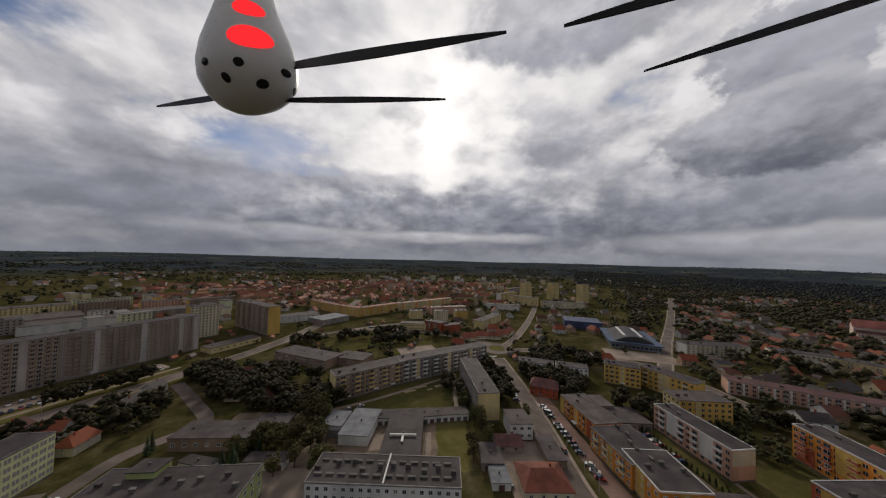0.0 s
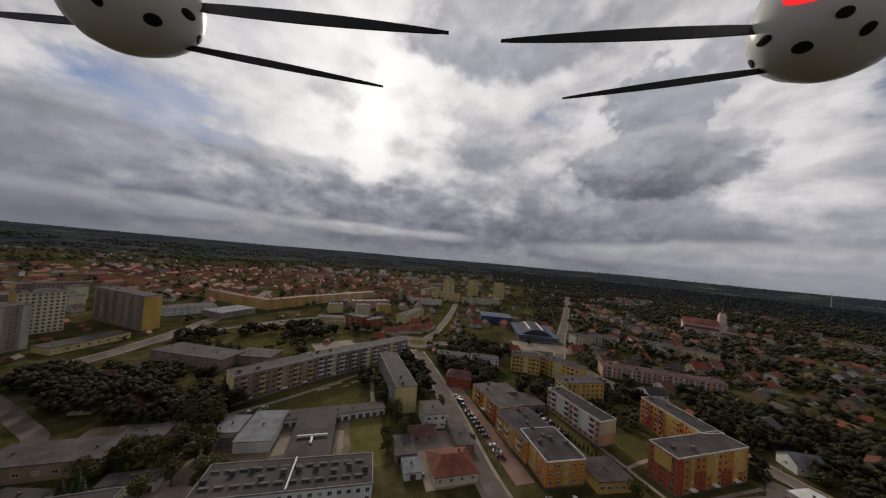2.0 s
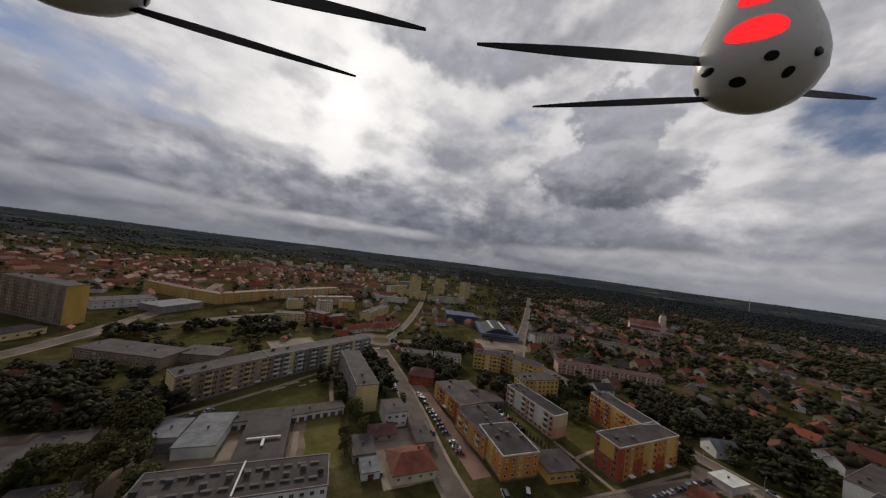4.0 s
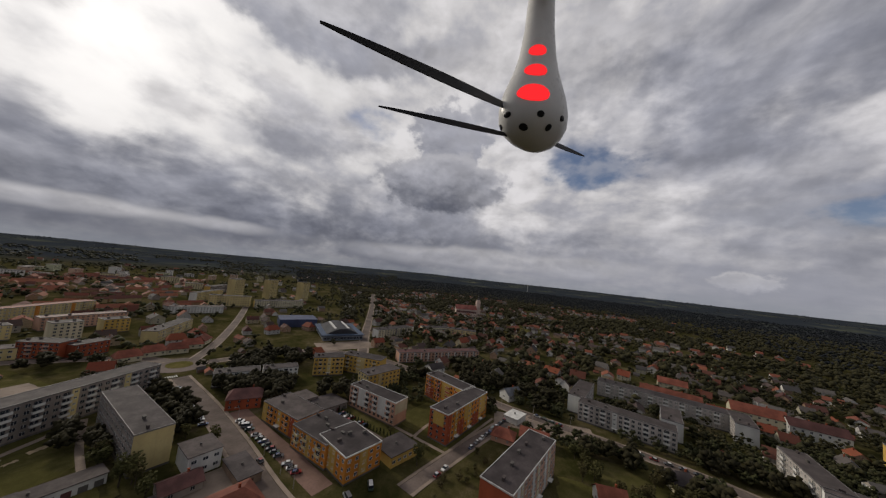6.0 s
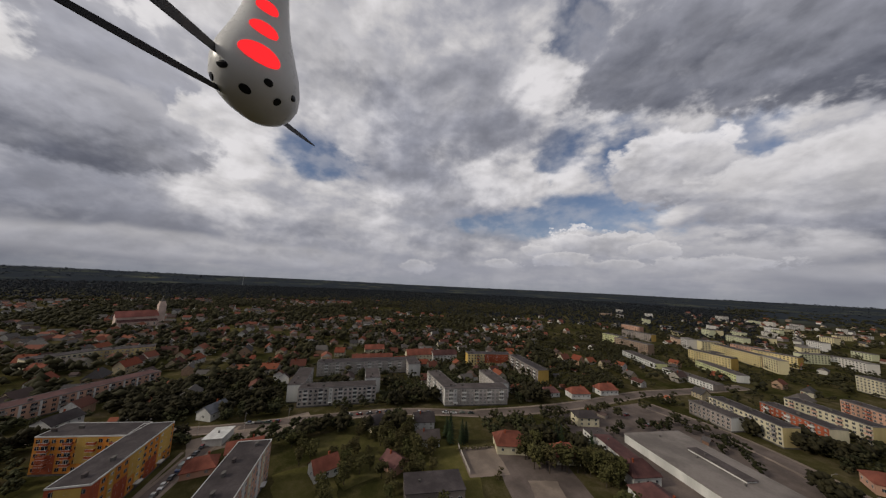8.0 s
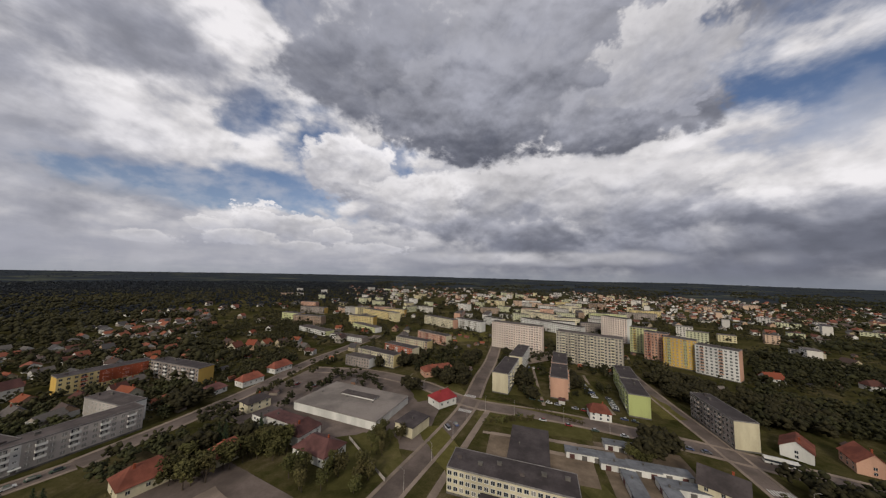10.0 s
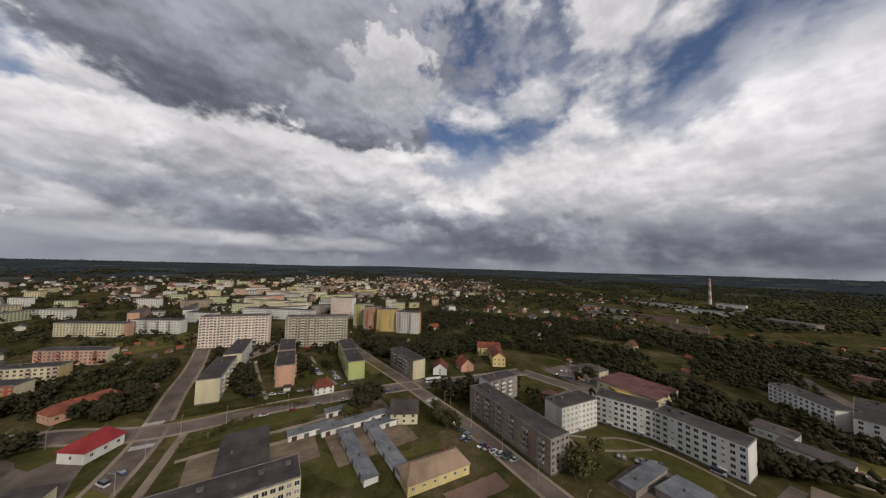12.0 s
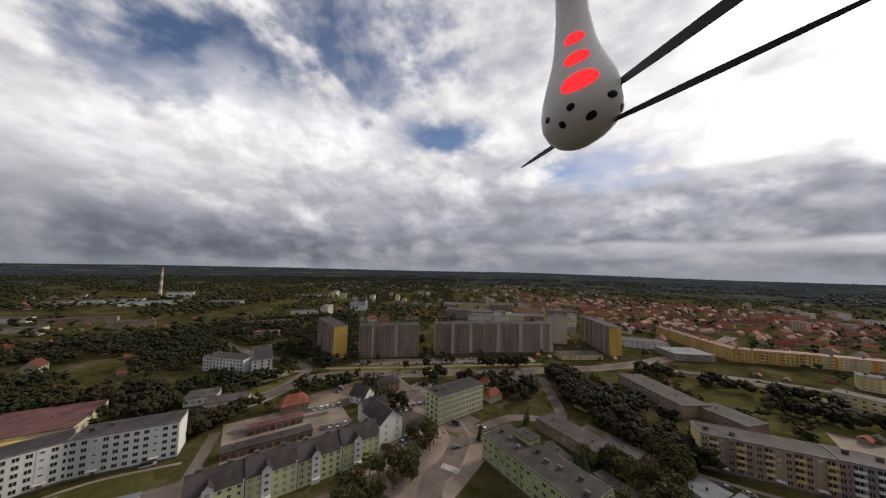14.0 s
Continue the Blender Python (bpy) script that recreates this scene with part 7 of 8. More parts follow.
def garden_wall(label, x0, y0, x1, y1, tall):
    """A concrete panel fence: posts with slabs between them."""
    length = math.hypot(x1 - x0, y1 - y0)
    ob = thing("garden_wall", label, "wall", pose(x0, y0, 0, 0, 0, math.degrees(math.atan2(y1 - y0, x1 - x0))), "garden walls")
    n = max(1, int(length / 2.5))
    for i in range(n + 1):
        part("post", Mesh().box(i * length / n - 0.08, i * length / n + 0.08, -0.08, 0.08, -0.3, tall + 0.1), GREYP, ob)
        if i < n:
            part("panel", Mesh().box(i * length / n + 0.08, (i + 1) * length / n - 0.08, -0.03, 0.03, -0.1, tall), LIGHTGREY, ob)


garden_wall("pale concrete panel wall round the grass plot", 52, -158, 26, -128, 1.7)
garden_wall("grey concrete wall behind the ball court", 116, -88, 138, -96, 1.6)
garden_wall("pale concrete wall along the works yard", 30, 118, 40, 150, 1.8)
garden_wall("grey wall behind the garages of the terrace", -184, 34, -170, 80, 1.8)


def street_lamp():
    """A tall tapered mast with a bent arm and a flat head."""
    ob = thing("street_lamp", "tall grey street lamp beside the road", "street lamp", pose(0, 0, 0), "street lamps")
    t, a = Mesh(), Mesh()
    limb(t, (0, 0, -0.3), (0, 0, 8.2), 0.11, 0.06, 8)
    limb(a, (0, 0, 8.15), (1.6, 0, 8.7), 0.05, 0.04, 6)
    part("mast", t, LIGHTGREY, ob)
    part("arm", a, LIGHTGREY, ob)
    part("head", Mesh().box(1.4, 2.3, -0.16, 0.16, 8.62, 8.8), EDGE, ob)
    return ob


LAMP, first = street_lamp(), True
for pts, n in ((((92, 88), (104, 130), (119, 178)), 5), (((32, -92), (14, -130), (-6, -168), (-20, -206)), 6), (((30, -232), (-16, -198), (-70, -182), (-132, -155)), 7), (((219, 60), (206, 20), (198, -24), (184, -84)), 6),
               (((-140, -120), (-122, -60), (-110, -8)), 6), (((-206, 124), (-174, 166), (-128, 228)), 7), (((-82, 84), (-98, 112), (-140, 127)), 4)):
    line = bent(pts)
    for i in range(n):
        p, q = line[int(i * (len(line) - 2) / n)], line[int(i * (len(line) - 2) / n) + 1]
        m = pose(p.x, p.y, 0.05, 0, 0, math.degrees(math.atan2(q.y - p.y, q.x - p.x)) + 90)
        if first:
            LAMP.matrix_basis, first = m, False
        else:
            copy_thing(LAMP, m)

# ---------------------------------------------------------------- detached houses of the outer districts
hrng = random.Random(5)
PROTOS = []


def suburb(az0, az1, d0, d1, n, tag="small houses of the outer districts", spacing=17, big=1.0):
    done = tries = 0
    while done < n and tries < n * 14:
        tries += 1
        az, d = hrng.uniform(az0, az1), math.sqrt(hrng.uniform(d0 * d0, d1 * d1))
        x, y = at_polar(az, d)
        if not clear2(x, y, spacing * 0.5):
            continue
        L, D = hrng.uniform(10, 15) * big, hrng.uniform(8.5, 11) * big
        e = hrng.choice((3.4, 5.6, 6.2)) * big
        q = hrng.choice(PROTOS)[0] if len(PROTOS) > 14 else None
        ang = -15 + hrng.choice((0, 90, 180, 270)) + hrng.uniform(-14, 14)
        if q is None:
            ob = gabled(hrng.choice(("rendered house with pitched tiled roof", "family house with tiled roof and chimney", "small house with a steep roof")), x, y, L, D, ang, e, e + D * hrng.uniform(0.28, 0.48),
                        RENDERS, TILES, hip=hrng.choice((0, 0, 3.0)), n=3, st=1 if e < 4 else 2, each=False, group=tag)
            PROTOS.append((ob,))
        else:
            s = big * hrng.uniform(0.72, 0.95)
            copy_thing(q, Matrix.LocRotScale((x, y, rise(x, y)), Euler((0, 0, radians(ang))), (s, s, s)))
        HOMES.append((x, y))
        done += 1


HOMES = [(0.0, 0.0)]


def quarter(x, y):
    """How built-up the land is: houses gather in quarters with belts of trees between them."""
    return noise.noise((x / 120, y / 120, 5.1)) + 0.45 * noise.noise((x / 45, y / 45, 2.2))


def clear2(x, y, r):
    h = np.array(HOMES)
    return clear(x, y, r * 0.8) and np.hypot(h[:, 0] - x, h[:, 1] - y).min() > r * 1.7


suburb(62, 108, 300, 480, 38)
suburb(108, 135, 270, 430, 29)
suburb(20, 58, 290, 460, 29)
suburb(-12, 30, 440, 560, 22, spacing=22, big=1.25)
suburb(140, 172, 330, 480, 18)
suburb(-40, -14, 200, 270, 8)
suburb(222, 262, 380, 600, 18)
suburb(-60, -14, 420, 560, 14)


def far_houses(label, spans, seed, coats=None, tiles=None, long=1.0, gathered=False):
    """Distant houses too small to tell apart, joined: rendered walls and tiled roofs."""
    pr, walls, roofs = random.Random(seed), Mesh(), Mesh()
    for az0, az1, d0, d1, n, big in spans:
        for _ in range(n):
            x, y = at_polar(pr.uniform(az0, az1), math.sqrt(pr.uniform(d0 * d0, d1 * d1)))
            if not clear2(x, y, 12) or (gathered and quarter(x, y) < 0.02):
                continue
            if pr.random() < 0.5:
                HOMES.append((x, y))
            a, b, e = pr.uniform(4, 7) * big * pr.choice((1.0, long)), pr.uniform(3.5, 5) * big, pr.uniform(2.8, 5.5) * big
            k, z = e + b * pr.uniform(0.5, 0.9), rise(x, y)
            t = radians(-15 + pr.choice((0, 90)) + pr.uniform(-15, 15))
            c, s = math.cos(t), math.sin(t)

            def w(u, v, h):
                return (x + u * c - v * s, y + u * s + v * c, z + h)
            for p, q in (((-a, -b), (a, -b)), ((a, -b), (a, b)), ((a, b), (-a, b)), ((-a, b), (-a, -b))):
                walls.face([w(*p, 0), w(*q, 0), w(*q, e), w(*p, e)])
            for i in (1, -1):
                walls.face([w(i * a, -b, e), w(i * a, b, e), w(i * a, 0, k)])
            o, A = 0.5, len(roofs.v)
            roofs.v += [w(-a - o, -b - o, e - 0.3), w(a + o, -b - o, e - 0.3), w(a + o, b + o, e - 0.3), w(-a - o, b + o, e - 0.3), w(-a - o, 0, k + 0.2), w(a + o, 0, k + 0.2)]
            roofs.f += [(A, A + 1, A + 5, A + 4), (A + 2, A + 3, A + 4, A + 5)]
            roofs.m += [0, 0]
    for nm, me, mt in (("far_house_walls", walls, coats or RENDERS_FAR), ("far_house_roofs", roofs, tiles or TILES_FAR)):
        ob = new(nm, me.data(nm, [mt]))
        tagged(ob, label, "houses", kind="stuff")


COATS_DULL = picked("far_dull_renders", ((0.34, 0.32, 0.29), (0.30, 0.25, 0.18), (0.24, 0.21, 0.19), (0.58, 0.56, 0.52), (0.26, 0.18, 0.13), (0.44, 0.42, 0.38)), 0.85, per_island=True)
TILES_DULL = picked("far_dull_tiles", ((0.17, 0.058, 0.036), (0.11, 0.045, 0.032), (0.07, 0.05, 0.045), (0.20, 0.07, 0.04), (0.06, 0.056, 0.056), (0.10, 0.09, 0.083)), 0.75, per_island=True)
RENDERS_FAR = picked("far_renders", ((0.52, 0.50, 0.46), (0.44, 0.36, 0.24), (0.34, 0.30, 0.26), (0.60, 0.58, 0.55), (0.36, 0.24, 0.16)), 0.85, per_island=True)
TILES_FAR = picked("far_tiles", ((0.24, 0.075, 0.04), (0.15, 0.055, 0.035), (0.08, 0.055, 0.05), (0.28, 0.09, 0.045), (0.07, 0.063, 0.063), (0.13, 0.11, 0.10)), 0.75, per_island=True)
far_houses("distant houses with pale walls and tiled roofs", ((58, 108, 440, 1200, 1500, 0.95), (108, 140, 380, 800, 520, 0.95), (18, 60, 460, 900, 150, 1.0), 
                                                             (203, 240, 650, 1500, 420, 1.0), (138, 176, 470, 900, 90, 1.0), (236, 265, 560, 1100, 90, 1.1), (290, 350, 540, 1600, 320, 1.2), (160, 205, 900, 1800, 220, 1.2), (0, 60, 900, 1600, 160, 1.1)), 31, COATS_DULL, TILES_DULL, gathered=True)

TILES_RED = picked("far_red_tiles", ((0.21, 0.075, 0.045), (0.16, 0.055, 0.036), (0.23, 0.088, 0.05), (0.11, 0.045, 0.034)), 0.75, per_island=True)
COATS_WARM = picked("far_warm_renders", ((0.38, 0.29, 0.15), (0.36, 0.25, 0.12), (0.36, 0.32, 0.26), (0.32, 0.20, 0.12)), 0.85, per_island=True)
far_houses("distant terraces with orange tiled roofs and warm walls", ((-16, 30, 530, 1050, 900, 1.0), (-30, -8, 620, 1000, 200, 1.0)), 51, COATS_WARM, TILES_RED, 2.6)
far_houses("pale distant houses of the southern districts", ((160, 236, 700, 1600, 260, 1.0), (203, 238, 850, 1800, 620, 0.85)), 61, None, TILES_DULL)


far_houses("white-walled houses with brown-red roofs along the outer streets", ((56, 112, 250, 640, 420, 1.05), (112, 138, 260, 520, 140, 1.0)), 81, None, TILES_DULL)


def far_blocks(label, spans, seed):
    """Distant flat-roofed slabs joined together: pale walls, rows of sunk windows and felt roofs."""
    pr, walls, panes, roofs = random.Random(seed), Mesh(), Mesh(), Mesh()
    for az0, az1, d0, d1, n in spans:
        for _ in range(n):
            x, y = at_polar(pr.uniform(az0, az1), math.sqrt(pr.uniform(d0 * d0, d1 * d1)))
            a, b, st = pr.uniform(7, 19), pr.uniform(4.5, 6.5), pr.choice((2, 3, 4, 5, 5))
            if not clear2(x, y, a * 0.8):
                continue
            HOMES.append((x, y))
            h, at = st * 2.9 + 1.0, pose(x, y, rise(x, y), 0, 0, -42 + pr.choice((0, 0, 90)) + pr.uniform(-10, 10))
            walls.add(Mesh().box(-a, a, -b, b, -0.5, h, 0, "bt"), at)
            roofs.add(Mesh().box(-a - 0.3, a + 0.3, -b - 0.3, b + 0.3, h, h + 0.5, 0, "b"), at)
            rows = Mesh()
            for k in range(st):
                z = 1.6 + 2.9 * k
                for i in range(max(3, int(a / 1.9))):
                    u = -a + 2 * a * (i + 0.5) / max(3, int(a / 1.9))
                    for v in (-1, 1):
                        q = [(u - 0.9, v * (b + 0.03), z), (u + 0.9, v * (b + 0.03), z), (u + 0.9, v * (b + 0.03), z + 1.4), (u - 0.9, v * (b + 0.03), z + 1.4)]
                        rows.face(q if v < 0 else q[::-1])
            panes.add(rows, at)
    for nm, me, mt in (("far_block_walls", walls, COATS_BLOCK), ("far_block_windows", panes, GLASS), ("far_block_roofs", roofs, FELTS)):
        tagged(new(nm, me.data(nm, [mt])), label, "buildings", kind="stuff")


COATS_BLOCK = picked("far_block_renders", ((0.52, 0.49, 0.44), (0.50, 0.44, 0.27), (0.42, 0.40, 0.37), (0.56, 0.54, 0.50), (0.46, 0.33, 0.24), (0.45, 0.45, 0.30)), 0.85, per_island=True, grain=0.06)
FELTS = picked("far_felts", ((0.07, 0.06, 0.06), (0.12, 0.105, 0.10), (0.17, 0.155, 0.145)), 0.9, per_island=True)
far_blocks("distant flat-roofed flats and schools with pale walls", ((158, 236, 520, 900, 70), (150, 232, 850, 1500, 110), (0, 40, 700, 1200, 60), (290, 345, 450, 900, 26)), 71)
far_houses("garden sheds and outbuildings among the houses", ((60, 140, 205, 430, 320, 0.42), (225, 300, 240, 640, 130, 0.42), (-60, 40, 215, 430, 200, 0.45), (140, 225, 240, 430, 160, 0.42)), 41, picked("shed_coats", ((0.20, 0.17, 0.14), (0.14, 0.11, 0.085), (0.26, 0.23, 0.20), (0.17, 0.10, 0.07)), 0.9, per_island=True))

# ---------------------------------------------------------------- distant estates
erng = random.Random(11)
WALLS = [WHITE, CREAM, PALEYEL, GREYP, PINK, PALEGRN, WHITE, BROWNP]


def estate(az0, az1, d0, d1, n, h=(13, 16), Ls=(40, 70), turn=-15, group="distant estate blocks"):
    done = tries = 0
    while done < n and tries < n * 15:
        tries += 1
        az, d = erng.uniform(az0, az1), math.sqrt(erng.uniform(d0 * d0, d1 * d1))
        x, y = at_polar(az, d)
        L = erng.uniform(*Ls)
        if not clear2(x, y, 22):
            continue
        H = erng.uniform(*h)
        st = int(H // 2.9)
        mt = erng.choice(WALLS)
        ob = block("distant block of flats with pale walls and flat roof", x, y, L, 11.5, turn + erng.choice((0, 90, 0)) + 180 * (abs(az) > 90), H, st, mt, erng.choice((mt, WHITE, YELLOW)), n=int(L / 3.4), each=False, group=group, vents=2, roof=erng.choice((BITUMEN, BITUMEN_L)))
        HOMES.append((x, y))
        done += 1


estate(186, 214, 520, 950, 16)
estate(150, 186, 520, 850, 7)
estate(16, 34, 430, 800, 14, turn=30)
estate(60, 74, 400, 520, 4, (10, 13), (30, 46))
estate(38, 56, 280, 330, 3, (9, 12), (20, 30))
estate(-14, 14, 560, 900, 12, turn=35)
estate(318, 340, 480, 700, 8, turn=40)

# ---------------------------------------------------------------- woods
def wood(label, count, where, lo, hi, seed, per=3, name="woodland", flat=1.0, mat=None):
    """Far tree crowns in one mesh; where gives a place or None."""
    r = np.random.RandomState(seed)
    base = np.array(((1, 0, 0.1), (-1, 0, -0.1), (0, 1, 0.05), (0, -1, 0), (0, 0, 1.0), (0.1, 0, -0.7)))
    tri = np.array(((0, 2, 4), (2, 1, 4), (1, 3, 4), (3, 0, 4), (2, 0, 5), (1, 2, 5), (3, 1, 5), (0, 3, 5)))
    V, F, k = [], [], 0
    pr = random.Random(seed)
    for _ in range(count):
        q = where(pr)
        if q is None:
            continue
        x, y = q
        s = pr.uniform(lo, hi)
        g = rise(x, y)
        near = per > 5
        for j in range(per):
            if near:
                t, q, u = pr.uniform(0, 6.283), pr.uniform(-0.9, 1), pr.uniform(0.5, 1.0)
                w = math.sqrt(1 - q * q) * u * 0.36 * s
                c = np.array((x + w * math.cos(t), y + w * math.sin(t), g + s * (0.56 + 0.34 * q * u)))
                V.append(c + base * (np.array((0.15, 0.15, 0.13)) * s * pr.uniform(0.7, 1.3)) * r.uniform(0.6, 1.35, (6, 1)) + r.uniform(-0.05, 0.05, (6, 3)) * s)
            else:
                c = np.array((x + pr.uniform(-1, 1) * s * 0.4, y + pr.uniform(-1, 1) * s * 0.4, g + s * flat * (0.25 + 0.62 * (j + pr.random()) / per)))
                V.append(c + base * (np.array((0.34, 0.34, 0.28 * flat)) * s * pr.uniform(0.6, 1.15)) * r.uniform(0.6, 1.35, (6, 1)) + r.uniform(-0.07, 0.07, (6, 3)) * s * flat)
            F.append(tri + k)
            k += 6
    V, F = np.concatenate(V), np.concatenate(F)
    me = bpy.data.meshes.new(name)
    me.from_pydata(V.tolist(), [], F.tolist())
    me.materials.append(mat or WOODS)
    me.polygons.foreach_set("use_smooth", [True] * len(F))
    ob = new(name, me)
    return tagged(ob, label, "trees", kind="stuff")


def sector(az0, az1, d0, d1, gap=7.0, between=None, patchy=0.0, size=160.0):
    def f(pr):
        az, d = pr.uniform(az0, az1), math.sqrt(pr.uniform(d0 * d0, d1 * d1))
        x, y = at_polar(az, d)
        if patchy and noise.noise((x / size, y / size, 1.7)) < patchy - 0.5:
            return None
        if between is not None and quarter(x, y) > between:
            return None
        if d < 1500:
            if not clear(x, y, gap if d < 900 else 4):
                return None
            h = HARR
            if np.hypot(h[:, 0] - x, h[:, 1] - y).min() < gap + 2:
                return None
        return x, y
    return f


HARR = np.array(HOMES)
_later = iter(LATER)


def next_grove(pr):
    q = next(_later)
    GSIZE.append(q[2])
    return q[0], q[1]


GSIZE = []
wood("dense groves of dark green broadleaf trees", len(LATER), next_grove, 8.5, 12, 20, 34, "grove")
wood("rough dark thicket and gardens near the blocks", 5200, sector(225, 300, 190, 520, 5, patchy=0.31, size=55), 7, 11, 29, 9, "thicket")
wood("garden trees by the streets", 1900, sector(60, 140, 180, 310, 4.5, patchy=0.42, size=32), 4, 8, 30, 18, "garden_trees")
wood("garden trees behind the market street", 3700, sector(106, 152, 190, 560, 4.5, patchy=0.34, size=36), 5, 9.5, 33, 8, "garden_trees")
wood("trees between the estate blocks", 4700, sector(146, 236, 250, 820, 3, patchy=0.33, size=40), 5.5, 10, 34, 6, "park_trees")
wood("trees round the tower blocks", 900, sector(150, 225, 200, 330, 5, patchy=0.52, size=40), 5, 8, 31, 16, "park_trees")
wood("trees near the ring road", 1200, sector(-75, 40, 200, 330, 5, patchy=0.52, size=40), 5, 8, 32, 16, "town_trees")
def belt(pr):
    """The forest edge draws nearer towards the south-east."""
    az = pr.uniform(42, 168)
    near = 1180 - 400 * min(1.0, max(0.0, (az - 98) / 22))
    return sector(az - 0.01, az + 0.01, near, 2300)(pr)


wood("dark belt of forest along the horizon", 20000, belt, 8, 14, 21, 2, "forest", 0.8, WOODS_FAR_HAZE)
wood("far forest on the low hills", 11000, sector(0, 360, 2000, 4700, patchy=0.36, size=420), 14, 30, 22, 2, "forest", 0.30, WOODS_HILL_HAZE)
wood("dark woods around the western meadows", 18000, sector(228, 318, 420, 2200, patchy=0.36, size=110), 9, 15, 23, 2, "forest", 0.8)
wood("garden trees between the houses", 4600, sector(48, 138, 290, 1150, 3.5, patchy=0.42, size=30), 5, 8, 24, 5, "garden_trees")
wood("belts of tall dark trees between the quarters", 7600, sector(50, 140, 270, 1250, 3.5, between=0.04), 8, 13, 35, 4, "tree_belt")
wood("park trees among the estates", 3600, sector(138, 232, 300, 1300, 6, patchy=0.48, size=70), 6, 11, 25, 4, "park_trees")
wood("trees of the old town", 3600, sector(-45, 50, 300, 1500, 6, patchy=0.50, size=80), 6, 11, 26, 4, "town_trees")
wood("scattered woods beyond the town", 5000, sector(-60, 60, 1300, 2600, patchy=0.45, size=200), 16, 28, 27, 2, "forest", 0.5)
wood("scattered woods to the south", 4000, sector(165, 235, 1300, 2600, patchy=0.47, size=200), 16, 28, 28, 2, "forest", 0.5)

# ---------------------------------------------------------------- cars
def car_prototype(van=False):
    ob = thing("van" if van else "car", "parked van with dark windows" if van else "parked passenger car with dark windows", "van" if van else "car", pose(0, 0, 0), "parked vehicles")
    L, Wd, hb, ht = (5.2, 1.95, 1.15, 2.2) if van else (4.3, 1.75, 0.85, 1.45)
    m = Mesh()
    a, b = L / 2, Wd / 2
    prof = [(-a, 0.3), (-a, hb - 0.05), (-a + 0.7, hb), (a - 1.0, hb), (a - 0.1, hb - 0.15), (a, 0.35)]
    top = [(p[0], -b, p[1]) for p in prof]
    bot = [(p[0], b, p[1]) for p in prof]
    m.face(top[::-1]).face(bot)
    for i in range(len(prof)):
        j = (i + 1) % len(prof)
        m.face([top[i], top[j], bot[j], bot[i]])
    part("body", m, PAINT, ob)
    c = Mesh()
    r0, r1 = (-a + 0.05, a - 1.0) if van else (-a + 0.45, a - 1.15)
    t0, t1 = (r0 + 0.1, r1 - 0.6) if van else (r0 + 0.55, r1 - 0.7)
    w = b - 0.18
    q = [(r0, -b + 0.05, hb), (r1, -b + 0.05, hb), (r1, b - 0.05, hb), (r0, b - 0.05, hb), (t0, -w, ht), (t1, -w, ht), (t1, w, ht), (t0, w, ht)]
    c.v = q
    c.f, c.m = [(0, 1, 5, 4), (1, 2, 6, 5), (2, 3, 7, 6), (3, 0, 4, 7), (4, 5, 6, 7)], [0, 0, 0, 0, 1]
    part("cabin", c, [GLASS, PAINT], ob, "glazed cabin with painted roof")
    wh = Mesh()
    for i in range(12):
        p, s = 2 * math.pi * i / 12, 2 * math.pi * (i + 1) / 12
        P = [(0.31 * math.cos(t), y, 0.31 * math.sin(t)) for t in (p, s) for y in (-0.1, 0.1)]
        wh.face([P[0], P[2], P[3], P[1]]).face([(0, -0.1, 0), P[2], P[0]]).face([(0, 0.1, 0), P[1], P[3]])
    wd = wh.data("wheel", [RUBBER])
    for sx in (-1, 1):
        for sy in (-1, 1):
            part("wheel", wd, None, ob, at=pose(sx * (a - 0.8), sy * (b - 0.08), 0.31))
    return ob


CAR, VAN = car_prototype(), car_prototype(True)
crng = random.Random(3)
used = {"car": False, "van": False}


def park(x, y, ang, van=False):
    src, key = (VAN, "van") if van else (CAR, "car")
    m = pose(x, y, 0.12, 0, 0, ang)
    if not used[key]:
        used[key] = True
        src.matrix_basis = m
    else:
        copy_thing(src, m)


def row(x0, y0, x1, y1, n, turn=90, skip=0.2):
    a = math.degrees(math.atan2(y1 - y0, x1 - x0))
    for i in range(n):
        if crng.random() < skip:
            continue
        t = (i + 0.5) / n
        park(x0 + (x1 - x0) * t + crng.uniform(-0.2, 0.2), y0 + (y1 - y0) * t + crng.uniform(-0.2, 0.2), a + turn + crng.choice((0, 180)) + crng.uniform(-3, 3), crng.random() < 0.06)


row(100, 158, 116, 215, 20, 70, 0.1)
row(98, 92, 112, 150, 16, 60, 0.2)
row(132, 84, 140, 118, 13, 85, 0.1)
row(118, 44, 196, 22, 14, 0, 0.35)
row(202, -30, 192, -78, 8, 0, 0.3)
row(184, -92, 166, -128, 7, 0, 0.3)
row(212, 6, 206, -12, 4, 0, 0.1)
row(-28, -196, -150, -152, 18, 0, 0.35)
row(-168, -10, -160, -30, 9, 80, 0.1)
row(-128, -110, -120, -60, 12, 60, 0.3)
row(-207, -62, -211, -34, 9, 80, 0.2)
row(-118, -222, -112, -200, 7, 85, 0.2)
row(-112, -255, -108, -220, 9, 85, 0.2)
row(-196, 186, -134, 267, 34, 80, 0.06)
row(-241, 133, -200, 184, 16, 80, 0.3)
row(-203, 196, -142, 276, 24, 80, 0.12)
row(-150, 104, -140, 122, 6, 80, 0.2)
row(-182, 72, -176, 92, 6, 70, 0.2)
row(-250, -60, -240, -88, 9, 80, 0.2)
row(-266, -62, -256, -90, 8, 80, 0.3)
row(60, -245, 110, -238, 10, 90, 0.4)
row(90, -222, 120, -228, 6, 90, 0.4)
